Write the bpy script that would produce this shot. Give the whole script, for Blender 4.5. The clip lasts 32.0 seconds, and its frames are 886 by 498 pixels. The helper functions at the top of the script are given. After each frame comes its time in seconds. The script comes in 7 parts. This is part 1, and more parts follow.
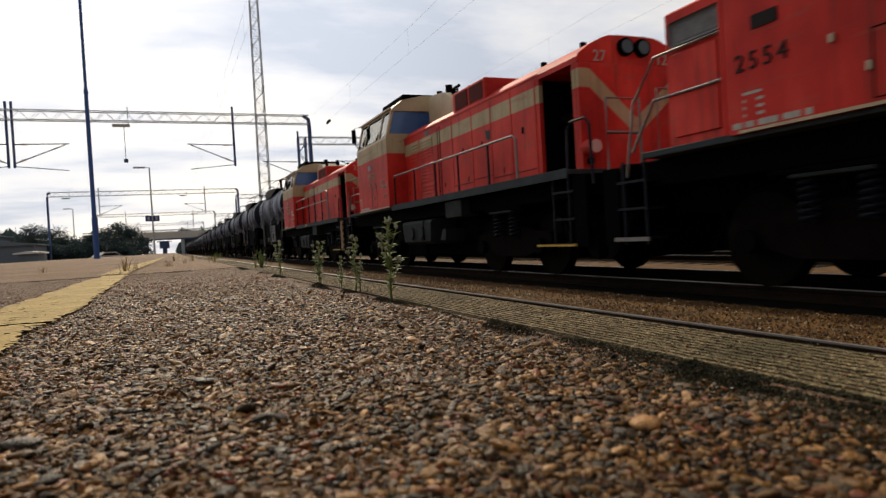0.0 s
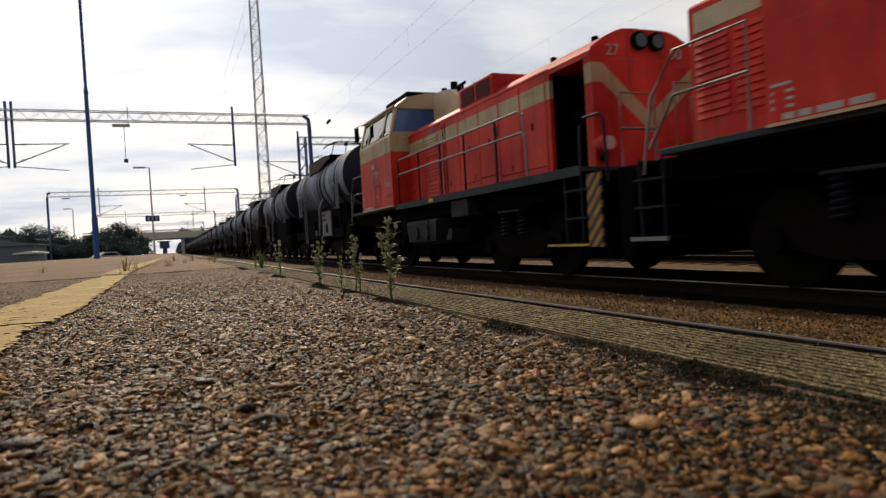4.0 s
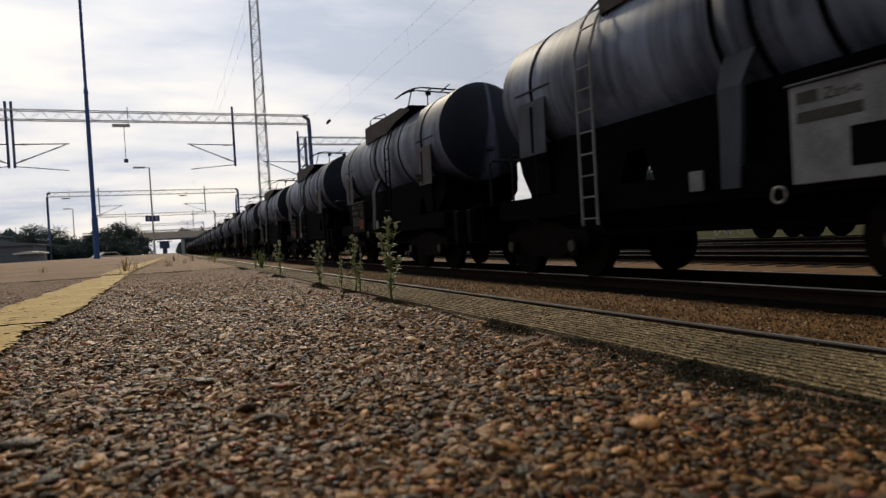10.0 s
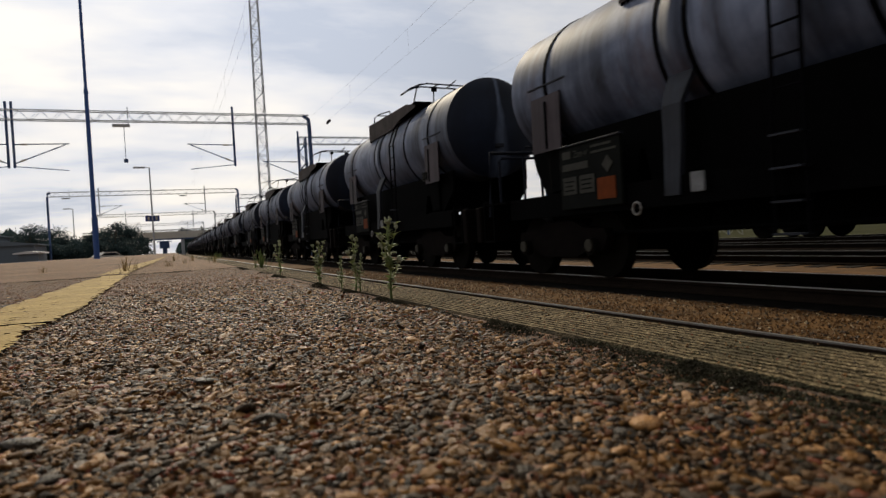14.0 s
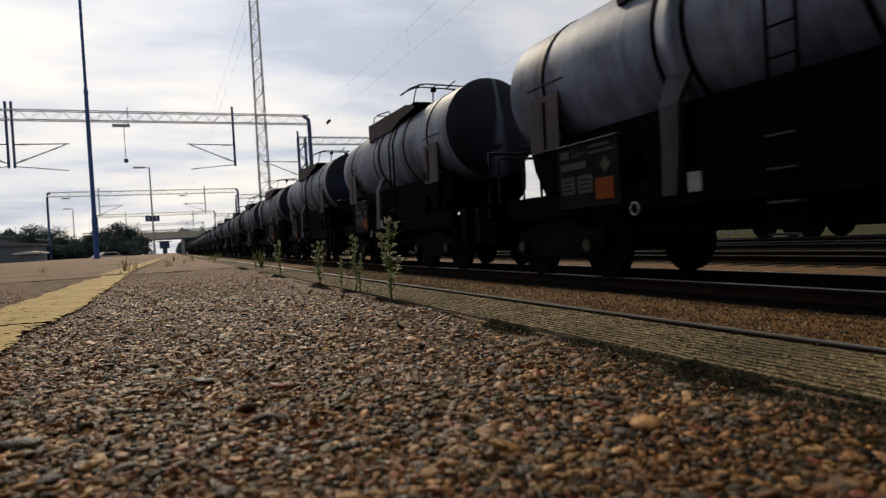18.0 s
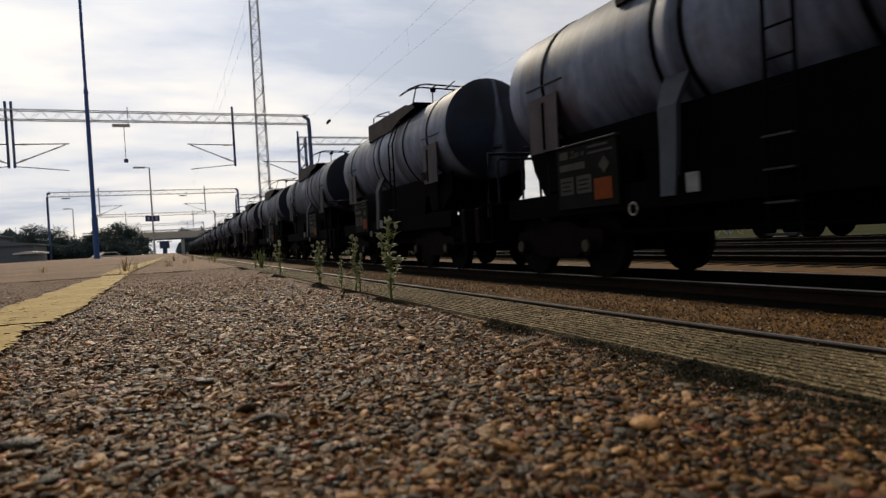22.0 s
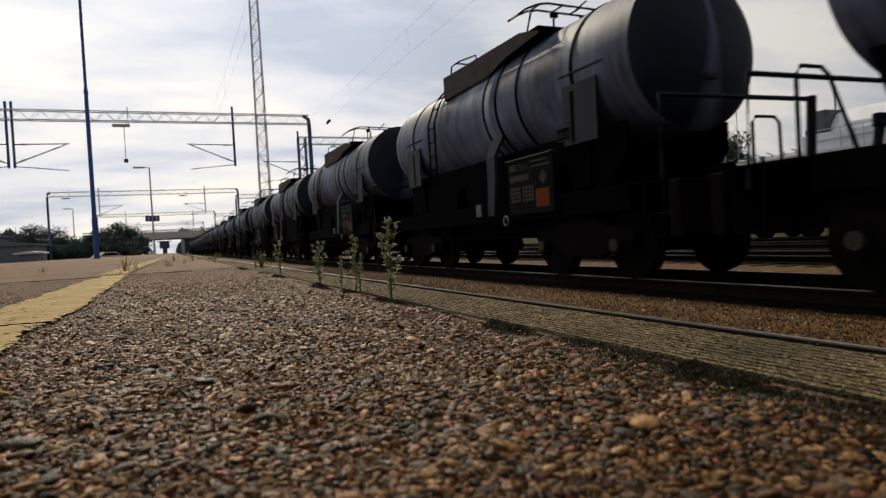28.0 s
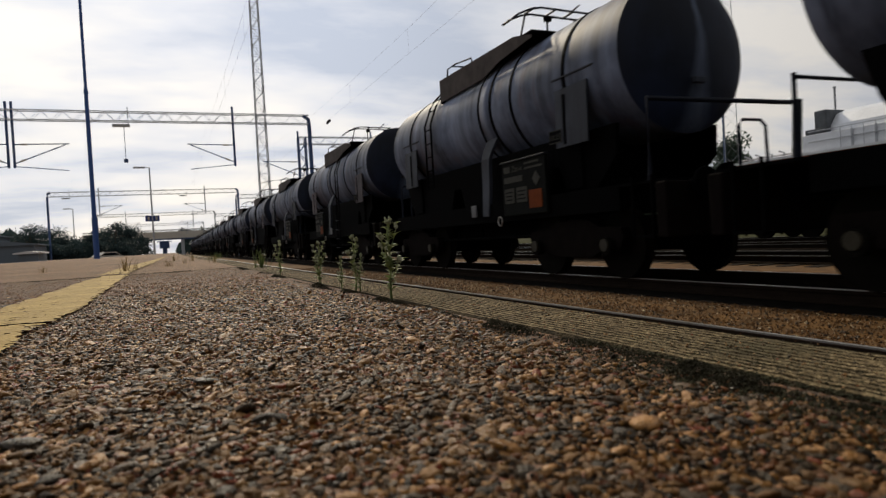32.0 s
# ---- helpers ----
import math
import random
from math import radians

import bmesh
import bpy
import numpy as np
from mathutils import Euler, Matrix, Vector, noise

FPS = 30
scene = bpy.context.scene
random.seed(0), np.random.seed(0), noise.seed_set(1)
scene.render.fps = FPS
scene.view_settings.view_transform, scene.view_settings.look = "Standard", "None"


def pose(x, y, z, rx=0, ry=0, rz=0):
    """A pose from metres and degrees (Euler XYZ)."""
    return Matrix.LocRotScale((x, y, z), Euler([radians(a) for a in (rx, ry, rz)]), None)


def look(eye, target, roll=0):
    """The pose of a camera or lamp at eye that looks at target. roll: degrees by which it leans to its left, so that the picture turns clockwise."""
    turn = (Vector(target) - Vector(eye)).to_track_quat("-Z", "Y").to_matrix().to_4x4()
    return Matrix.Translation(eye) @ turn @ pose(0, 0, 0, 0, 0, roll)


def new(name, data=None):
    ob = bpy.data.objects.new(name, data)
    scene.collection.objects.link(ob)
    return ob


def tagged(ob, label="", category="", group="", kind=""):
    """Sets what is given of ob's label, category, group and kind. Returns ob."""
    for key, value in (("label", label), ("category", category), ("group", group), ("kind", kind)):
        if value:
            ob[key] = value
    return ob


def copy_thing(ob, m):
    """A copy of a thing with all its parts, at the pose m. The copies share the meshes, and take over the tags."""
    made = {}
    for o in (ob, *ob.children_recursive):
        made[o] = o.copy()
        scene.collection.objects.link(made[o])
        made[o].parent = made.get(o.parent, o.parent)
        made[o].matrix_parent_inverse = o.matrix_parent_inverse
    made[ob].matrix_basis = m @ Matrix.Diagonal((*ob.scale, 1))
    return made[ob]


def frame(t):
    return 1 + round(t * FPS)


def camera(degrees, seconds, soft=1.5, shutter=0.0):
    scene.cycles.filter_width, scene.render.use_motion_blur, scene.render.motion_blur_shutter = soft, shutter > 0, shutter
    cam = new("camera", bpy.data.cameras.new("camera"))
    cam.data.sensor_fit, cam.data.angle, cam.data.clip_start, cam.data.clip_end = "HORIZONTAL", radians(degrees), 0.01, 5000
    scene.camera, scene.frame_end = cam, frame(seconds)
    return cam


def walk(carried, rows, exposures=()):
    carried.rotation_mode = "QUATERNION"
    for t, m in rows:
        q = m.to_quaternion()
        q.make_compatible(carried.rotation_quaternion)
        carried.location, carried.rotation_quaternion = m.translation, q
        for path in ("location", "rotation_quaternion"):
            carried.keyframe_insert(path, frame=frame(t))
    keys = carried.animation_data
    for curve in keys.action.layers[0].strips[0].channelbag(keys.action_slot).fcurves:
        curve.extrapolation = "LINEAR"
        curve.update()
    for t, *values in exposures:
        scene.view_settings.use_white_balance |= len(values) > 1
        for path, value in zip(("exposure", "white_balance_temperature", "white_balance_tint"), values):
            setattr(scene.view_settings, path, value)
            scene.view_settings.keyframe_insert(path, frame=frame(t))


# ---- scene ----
CAM_Z = 0.07          # lens above the platform paving
RAIL = -0.540         # rail head below the platform paving
RAIL_RUN = -0.670     # rail head of the running track and the yard, a little lower
TRAIN_Z = -0.504      # datum of the rolling stock
WHEEL_BASE = RAIL_RUN - TRAIN_Z
AXIS = 6.83           # centre line of the running track
cam = camera(69.03, 32.0, soft=1.1, shutter=0.5)
_yaw, _pitch = radians(22.8), radians(-1.05)
_eye = (0.0, 0.0, CAM_Z)
_aim = (math.sin(_yaw) * math.cos(_pitch), math.cos(_yaw) * math.cos(_pitch), CAM_Z + math.sin(_pitch))
cam.data.dof.use_dof, cam.data.dof.focus_distance, cam.data.dof.aperture_fstop = True, 0.78, 17.0
walk(cam, [(0, look(_eye, _aim, -3.3)), (32, look(_eye, _aim, -3.3))], exposures=[(0, -0.10, 6950, 10), (4, -0.13, 6950, 10), (7, -0.25, 6900, 10), (9.5, -0.34, 6800, 10), (22, -0.34, 6800, 10), (25, -0.31, 6800, 10), (32, -0.31, 6800, 10)])

# ---------------------------------------------------------------- light
SUN_DIR = Vector((0.05, 0.85, 0.60)).normalized()
sun_el = math.asin(SUN_DIR.z)
sun_az = math.atan2(SUN_DIR.x, SUN_DIR.y)
world = bpy.data.worlds.new("sky")
scene.world = world
world.use_nodes = True
wn, wl = world.node_tree.nodes, world.node_tree.links
wn.clear()
w_out = wn.new("ShaderNodeOutputWorld")
w_sky = wn.new("ShaderNodeTexSky")
w_sky.sky_type = "NISHITA"
w_sky.sun_disc = False
w_sky.sun_elevation, w_sky.sun_rotation = sun_el, sun_az
w_bg = wn.new("ShaderNodeBackground")
w_bg.inputs["Strength"].default_value = 0.05
w_cloud = wn.new("ShaderNodeBackground")
w_cloud.inputs["Strength"].default_value = 0.98
w_mix = wn.new("ShaderNodeMixShader")
w_tc = wn.new("ShaderNodeTexCoord")
w_sep = wn.new("ShaderNodeSeparateXYZ")
wl.new(w_tc.outputs["Generated"], w_sep.inputs[0])
# flat cloud sheet: project the direction onto a plane overhead
w_den = wn.new("ShaderNodeMath"); w_den.operation = "ADD"; w_den.inputs[1].default_value = 0.16
wl.new(w_sep.outputs["Z"], w_den.inputs[0])
w_abs = wn.new("ShaderNodeMath"); w_abs.operation = "MAXIMUM"; w_abs.inputs[1].default_value = 0.1
wl.new(w_den.outputs[0], w_abs.inputs[0])
w_dx = wn.new("ShaderNodeMath"); w_dx.operation = "DIVIDE"
w_dy = wn.new("ShaderNodeMath"); w_dy.operation = "DIVIDE"
wl.new(w_sep.outputs["X"], w_dx.inputs[0]); wl.new(w_abs.outputs[0], w_dx.inputs[1])
wl.new(w_sep.outputs["Y"], w_dy.inputs[0]); wl.new(w_abs.outputs[0], w_dy.inputs[1])
w_com = wn.new("ShaderNodeCombineXYZ")
wl.new(w_dx.outputs[0], w_com.inputs[0]); wl.new(w_dy.outputs[0], w_com.inputs[1])
w_map = wn.new("ShaderNodeMapping")
w_map.inputs["Rotation"].default_value = (0, 0, 0.5)
w_map.inputs["Location"].default_value = (3.1, 0.7, 0.0)
w_map.inputs["Scale"].default_value = (0.75, 1.3, 1)
wl.new(w_com.outputs[0], w_map.inputs[0])
w_n1 = wn.new("ShaderNodeTexNoise")
w_n1.inputs["Scale"].default_value, w_n1.inputs["Detail"].default_value, w_n1.inputs["Roughness"].default_value = 1.05, 6, 0.55
wl.new(w_map.outputs[0], w_n1.inputs["Vector"])
w_r1 = wn.new("ShaderNodeValToRGB")
w_r1.color_ramp.elements[0].position, w_r1.color_ramp.elements[0].color = 0.36, (0.54, 0.61, 0.75, 1)
w_r1.color_ramp.elements[1].position, w_r1.color_ramp.elements[1].color = 0.62, (1.0, 0.985, 0.965, 1)
e = w_r1.color_ramp.elements.new(0.48); e.color = (0.76, 0.80, 0.89, 1)
wl.new(w_n1.outputs["Fac"], w_r1.inputs[0])
# the cloud glows round the veiled sun and dims away from it
w_dot = wn.new("ShaderNodeVectorMath"); w_dot.operation = "DOT_PRODUCT"
w_glow = Vector((-0.07, 0.96, 0.28)).normalized()
w_dot.inputs[1].default_value = w_glow
wl.new(w_tc.outputs["Generated"], w_dot.inputs[0])
w_gl = wn.new("ShaderNodeMapRange")
w_gl.inputs["From Min"].default_value, w_gl.inputs["From Max"].default_value = 0.05, 0.93
w_gl.inputs["To Min"].default_value, w_gl.inputs["To Max"].default_value = 0.50, 1.28
wl.new(w_dot.outputs["Value"], w_gl.inputs["Value"])
w_mul = wn.new("ShaderNodeMix"); w_mul.data_type = "RGBA"; w_mul.blend_type = "MULTIPLY"
w_mul.inputs["Factor"].default_value = 1.0
w_core = wn.new("ShaderNodeMapRange")
w_core.interpolation_type = "SMOOTHSTEP"
w_core.inputs["From Min"].default_value, w_core.inputs["From Max"].default_value = 0.86, 1.0
w_core.inputs["To Min"].default_value, w_core.inputs["To Max"].default_value = 0.96, 1.12
wl.new(w_dot.outputs["Value"], w_core.inputs["Value"])
w_both = wn.new("ShaderNodeMath"); w_both.operation = "MULTIPLY"
wl.new(w_gl.outputs[0], w_both.inputs[0]); wl.new(w_core.outputs[0], w_both.inputs[1])
wl.new(w_r1.outputs[0], w_mul.inputs["A"]); wl.new(w_both.outputs[0], w_mul.inputs["B"])
w_hz = wn.new("ShaderNodeMapRange")
w_hz.inputs["From Min"].default_value, w_hz.inputs["From Max"].default_value = 0.0, 0.32
w_hz.inputs["To Min"].default_value, w_hz.inputs["To Max"].default_value = 0.75, 0.0
wl.new(w_sep.outputs["Z"], w_hz.inputs["Value"])
w_warm = wn.new("ShaderNodeMix"); w_warm.data_type = "RGBA"; w_warm.blend_type = "MULTIPLY"
w_warm.inputs["B"].default_value = (0.93, 0.895, 0.85, 1)
wl.new(w_hz.outputs[0], w_warm.inputs["Factor"]); wl.new(w_mul.outputs["Result"], w_warm.inputs["A"])
wl.new(w_warm.outputs["Result"], w_cloud.inputs["Color"])
wl.new(w_sky.outputs[0], w_bg.inputs["Color"])
w_mix.inputs[0].default_value = 0.92
wl.new(w_bg.outputs[0], w_mix.inputs[1]); wl.new(w_cloud.outputs[0], w_mix.inputs[2])
wl.new(w_mix.outputs[0], w_out.inputs["Surface"])

sun = new("sun", bpy.data.lights.new("sun", "SUN"))
sun.data.energy, sun.data.angle, sun.data.color = 3.05, radians(3.0), (1.0, 0.885, 0.69)
sun.matrix_world = look(SUN_DIR * 50, (0, 0, 0))


# ---------------------------------------------------------------- materials
def mat_new(name, rough=0.7, metal=0.0):
    m = bpy.data.materials.new(name)
    m.use_nodes = True
    b = m.node_tree.nodes["Principled BSDF"]
    b.inputs["Roughness"].default_value, b.inputs["Metallic"].default_value = rough, metal
    if rough > 0.68:
        b.inputs["Specular IOR Level"].default_value = 0.2
    return m, m.node_tree.nodes, m.node_tree.links, b


def noise_node(n, l, scale, detail=4.0, rough=0.55, stretch=(1, 1, 1), coords="Object"):
    tc = n.new("ShaderNodeTexCoord")
    mp = n.new("ShaderNodeMapping")
    mp.inputs["Scale"].default_value = stretch
    t = n.new("ShaderNodeTexNoise")
    t.inputs["Scale"].default_value, t.inputs["Detail"].default_value, t.inputs["Roughness"].default_value = scale, detail, rough
    l.new(tc.outputs[coords], mp.inputs[0])
    l.new(mp.outputs[0], t.inputs["Vector"])
    return t.outputs["Fac"]


def ramp(n, l, fac, stops):
    r = n.new("ShaderNodeValToRGB")
    els = r.color_ramp.elements
    while len(els) < len(stops):
        els.new(0.5)
    for e, (p, c) in zip(els, stops):
        e.position, e.color = p, (*c, 1)
    l.new(fac, r.inputs[0])
    return r.outputs[0]


def mix(n, l, fac, a, b, mode="MIX"):
    m = n.new("ShaderNodeMix")
    m.data_type, m.blend_type = "RGBA", mode
    for sock, v in (("Factor", fac), ("A", a), ("B", b)):
        if hasattr(v, "links"):
            l.new(v, m.inputs[sock])
        elif isinstance(v, (int, float)):
            m.inputs[sock].default_value = v
        else:
            m.inputs[sock].default_value = (*v, 1)
    return m.outputs["Result"]


def bump(n, l, b, height, strength=0.3, dist=0.01):
    bn = n.new("ShaderNodeBump")
    bn.inputs["Strength"].default_value, bn.inputs["Distance"].default_value = strength, dist
    l.new(height, bn.inputs["Height"])
    l.new(bn.outputs[0], b.inputs["Normal"])


def plain(name, color, rough=0.6, metal=0.0, vary=0.25, scale=6.0, grain=60.0, stretch=(1, 1, 1), bumpy=0.15, gloss=None):
    """A surface of one colour with stains at a large scale and grain at a small one."""
    m, n, l, b = mat_new(name, rough, metal)
    if gloss is not None:
        b.inputs["Specular IOR Level"].default_value = gloss
    lo = tuple(c * (1 - vary) for c in color)
    hi = tuple(min(1, c * (1 + vary)) for c in color)
    big = noise_node(n, l, scale, 5, 0.6, stretch)
    col = ramp(n, l, big, [(0.3, lo), (0.7, hi)])
    small = noise_node(n, l, grain, 2, 0.5)
    col = mix(n, l, 0.35, col, ramp(n, l, small, [(0.3, lo), (0.7, hi)]))
    l.new(col, b.inputs["Base Color"])
    bump(n, l, b, small, bumpy, 0.004)
    return m


def streaked(name, light, mid, dark, rough=0.65, amount=0.5, rust=0.0):
    """Dirty painted sheet: dark and pale runs down the side, blotches, rust and fine grain."""
    m, n, l, b = mat_new(name, rough)
    b.inputs["Specular IOR Level"].default_value = 0.22
    info = n.new("ShaderNodeObjectInfo")

    def own(scale, detail, coarse, stretch):
        """A noise that differs from wagon to wagon."""
        t = noise_node(n, l, scale, detail, coarse, stretch)
        node = t.node
        node.noise_dimensions = "4D"
        k = n.new("ShaderNodeMath")
        k.operation, k.inputs[1].default_value = "MULTIPLY", 40.0
        l.new(info.outputs["Random"], k.inputs[0])
        l.new(k.outputs[0], node.inputs["W"])
        return t
    runs = own(1.0, 5, 0.6, (0.6, 1.6, 0.16))
    fine = own(1.0, 4, 0.6, (1.0, 4.2, 0.22))
    blot = own(0.7, 6, 0.6, (1, 1, 1))
    c = ramp(n, l, blot, [(0.34, dark), (0.5, mid), (0.66, light)])
    c = mix(n, l, ramp(n, l, runs, [(0.32, (1, 1, 1)), (0.56, (0, 0, 0))]), c, dark)
    c = mix(n, l, ramp(n, l, fine, [(0.42, (0, 0, 0)), (0.74, (amount, amount, amount))]), c, light)
    c = mix(n, l, ramp(n, l, own(1.3, 4, 0.6, (1, 1.4, 0.5)), [(0.56, (0, 0, 0)), (0.72, (rust, rust, rust))]), c, (0.085, 0.042, 0.036))
    l.new(c, b.inputs["Base Color"])
    bump(n, l, b, blot, 0.15, 0.01)
    return m


def end_soot_shade(name, soot_shade, pale, rough=0.6):
    """Sooty dished end, darkened further for its shade, with one ragged pale run down from the crown, broader below."""
    m = streaked(name, tuple(3.2 * c for c in soot_shade), soot_shade, tuple(0.5 * c for c in soot_shade), rough, 0.4)
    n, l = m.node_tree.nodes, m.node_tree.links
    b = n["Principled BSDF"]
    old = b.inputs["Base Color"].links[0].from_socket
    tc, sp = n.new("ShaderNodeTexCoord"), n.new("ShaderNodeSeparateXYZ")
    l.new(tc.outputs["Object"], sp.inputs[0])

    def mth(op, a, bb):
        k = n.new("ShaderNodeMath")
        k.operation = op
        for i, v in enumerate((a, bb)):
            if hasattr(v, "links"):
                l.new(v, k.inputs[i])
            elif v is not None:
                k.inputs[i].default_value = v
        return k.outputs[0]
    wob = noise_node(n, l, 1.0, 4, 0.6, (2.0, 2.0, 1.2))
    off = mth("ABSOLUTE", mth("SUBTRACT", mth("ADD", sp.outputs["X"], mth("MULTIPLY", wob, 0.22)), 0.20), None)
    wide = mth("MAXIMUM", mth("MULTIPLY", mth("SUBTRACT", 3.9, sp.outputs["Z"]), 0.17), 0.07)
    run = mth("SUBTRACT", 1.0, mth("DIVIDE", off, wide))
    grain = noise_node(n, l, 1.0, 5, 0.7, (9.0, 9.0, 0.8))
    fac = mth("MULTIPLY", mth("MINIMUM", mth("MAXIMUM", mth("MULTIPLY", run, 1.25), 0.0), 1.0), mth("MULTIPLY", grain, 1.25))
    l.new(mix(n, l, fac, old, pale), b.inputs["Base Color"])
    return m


def banded_red(name, centre, half, vee=0.0, all_above=None):
    """Loco paint: faded red with a cream band at a height, dipping in a vee on the end; grime and rust runs."""
    m, n, l, b = mat_new(name, 0.58)
    b.inputs["Specular IOR Level"].default_value = 0.2
    tc = n.new("ShaderNodeTexCoord")
    sp = n.new("ShaderNodeSeparateXYZ")
    l.new(tc.outputs["Object"], sp.inputs[0])

    def mth(op, a, bb):
        k = n.new("ShaderNodeMath")
        k.operation = op
        for i, v in enumerate((a, bb)):
            if hasattr(v, "links"):
                l.new(v, k.inputs[i])
            elif v is not None:
                k.inputs[i].default_value = v
        return k.outputs[0]
    ax = mth("ABSOLUTE", sp.outputs["X"], None)
    dip = mth("MULTIPLY", mth("MAXIMUM", mth("SUBTRACT", 0.86, ax), 0.0), vee)
    off = mth("ABSOLUTE", mth("SUBTRACT", mth("ADD", sp.outputs["Z"], dip), centre), None)
    inside = mth("LESS_THAN", off, half)
    if all_above is not None:
        inside = mth("MAXIMUM", inside, mth("GREATER_THAN", sp.outputs["Z"], all_above))
    big = noise_node(n, l, 1.1, 5, 0.6, (1, 1, 0.6))
    red = ramp(n, l, big, [(0.3, (0.36, 0.013, 0.009)), (0.52, (0.60, 0.029, 0.019)), (0.75, (0.78, 0.070, 0.050))])
    cream = ramp(n, l, big, [(0.3, (0.36, 0.27, 0.15)), (0.7, (0.52, 0.42, 0.26))])
    c = mix(n, l, inside, red, cream)
    runs = noise_node(n, l, 1.0, 5, 0.7, (6.0, 6.0, 0.5))
    c = mix(n, l, ramp(n, l, runs, [(0.50, (0, 0, 0)), (0.78, (0.7, 0.7, 0.7))]), c, (0.07, 0.025, 0.015))
    scuff = noise_node(n, l, 1.0, 4, 0.6, (2.0, 1.2, 9.0))
    c = mix(n, l, ramp(n, l, scuff, [(0.58, (0, 0, 0)), (0.72, (0.45, 0.45, 0.45))]), c, (0.30, 0.09, 0.06))
    l.new(c, b.inputs["Base Color"])
    bump(n, l, b, big, 0.12, 0.01)
    return m


def aggregate(name, stops, rough=0.75):
    """Loose stones joined in one mesh: every stone its own colour, with veins and dust."""
    m, n, l, b = mat_new(name, rough)
    g = n.new("ShaderNodeNewGeometry")
    r = n.new("ShaderNodeValToRGB")
    els = r.color_ramp.elements
    r.color_ramp.interpolation = "CONSTANT"
    while len(els) < len(stops):
        els.new(0.5)
    for e, (p, c) in zip(els, stops):
        e.position, e.color = p, (*c, 1)
    l.new(g.outputs["Random Per Island"], r.inputs[0])
    gloss = n.new("ShaderNodeValToRGB")
    gloss.color_ramp.interpolation = "CONSTANT"
    for e, (p, v) in zip([gloss.color_ramp.elements[0], gloss.color_ramp.elements[1], gloss.color_ramp.elements.new(0.5)], ((0.0, rough), (0.36, 0.4), (0.46, rough))):
        e.position, e.color = p, (v, v, v, 1)
    for e, v in zip(gloss.color_ramp.elements, (rough, 0.4, rough)):
        e.color = (v, v, v, 1)
    l.new(g.outputs["Random Per Island"], gloss.inputs[0])
    l.new(gloss.outputs[0], b.inputs["Roughness"])
    vein = noise_node(n, l, 260.0, 4, 0.6)
    dust = noise_node(n, l, 14.0, 4, 0.6)
    c = mix(n, l, 0.5, r.outputs[0], ramp(n, l, vein, [(0.3, (0.03, 0.025, 0.02)), (0.7, (0.34, 0.245, 0.14))]), "OVERLAY")
    c = mix(n, l, ramp(n, l, dust, [(0.4, (0, 0, 0)), (0.75, (0.45, 0.45, 0.45))]), c, (0.05, 0.036, 0.02))
    l.new(c, b.inputs["Base Color"])
    bump(n, l, b, vein, 1.0, 0.003)
    return m


STONES = [(0.0, (0.050, 0.030, 0.010)), (0.12, (0.190, 0.098, 0.028)), (0.27, (0.026, 0.019, 0.011)), (0.37, (0.29, 0.158, 0.048)), (0.49, (0.118, 0.070, 0.026)),
          (0.62, (0.24, 0.088, 0.020)), (0.71, (0.35, 0.178, 0.036)), (0.79, (0.046, 0.034, 0.018)), (0.88, (0.54, 0.345, 0.150)), (0.965, (0.29, 0.066, 0.020))]
STONES = [(p, (1.03 * r, 0.96 * g, 0.84 * b)) for p, (r, g, b) in STONES]
M_STONE = aggregate("exposed_aggregate", STONES, 0.62)
M_STONE.node_tree.nodes["Principled BSDF"].inputs["Specular IOR Level"].default_value = 0.21
M_STONE_DUSTY = aggregate("dusty_pinkish_aggregate", [(p, (0.50 * r + 0.155, 0.50 * g + 0.068, 0.50 * b + 0.036)) for p, (r, g, b) in STONES], 0.8)
M_BALLAST = aggregate("ballast_stone", [(0.0, (0.17, 0.080, 0.020)), (0.3, (0.25, 0.118, 0.028)), (0.55, (0.05, 0.026, 0.008)), (0.80, (0.31, 0.165, 0.046)), (0.965, (0.75, 0.66, 0.52))])


def paving_mat(name, tone, dusty, ochre=1.0):
    m, n, l, b = mat_new(name, 0.85)
    v = n.new("ShaderNodeTexVoronoi")
    v.inputs["Scale"].default_value = 260.0
    tc = n.new("ShaderNodeTexCoord")
    l.new(tc.outputs["Object"], v.inputs["Vector"])
    sepc = n.new("ShaderNodeSeparateColor")
    l.new(v.outputs["Color"], sepc.inputs[0])
    peb = ramp(n, l, sepc.outputs[0], [(p, (tone * c[0], tone * c[1] * (0.4 + 0.6 * ochre), tone * c[2] * ochre)) for p, c in ((0.0, (0.095, 0.054, 0.030)), (0.3, (0.26, 0.145, 0.076)), (0.55, (0.15, 0.092, 0.055)), (0.8, (0.34, 0.190, 0.098)), (1.0, (0.44, 0.28, 0.165)))])
    gap = ramp(n, l, v.outputs["Distance"], [(0.35, (0, 0, 0)), (0.75, (1, 1, 1))])
    c = mix(n, l, gap, peb, (0.05, 0.04, 0.03))
    big = noise_node(n, l, 0.9, 6, 0.6)
    c = mix(n, l, ramp(n, l, big, [(0.4, (0, 0, 0)), (0.7, (dusty, dusty, dusty))]), c, (tone * 0.36, tone * 0.205, tone * 0.130))
    l.new(c, b.inputs["Base Color"])
    bump(n, l, b, v.outputs["Distance"], 0.9, -0.003)
    return m


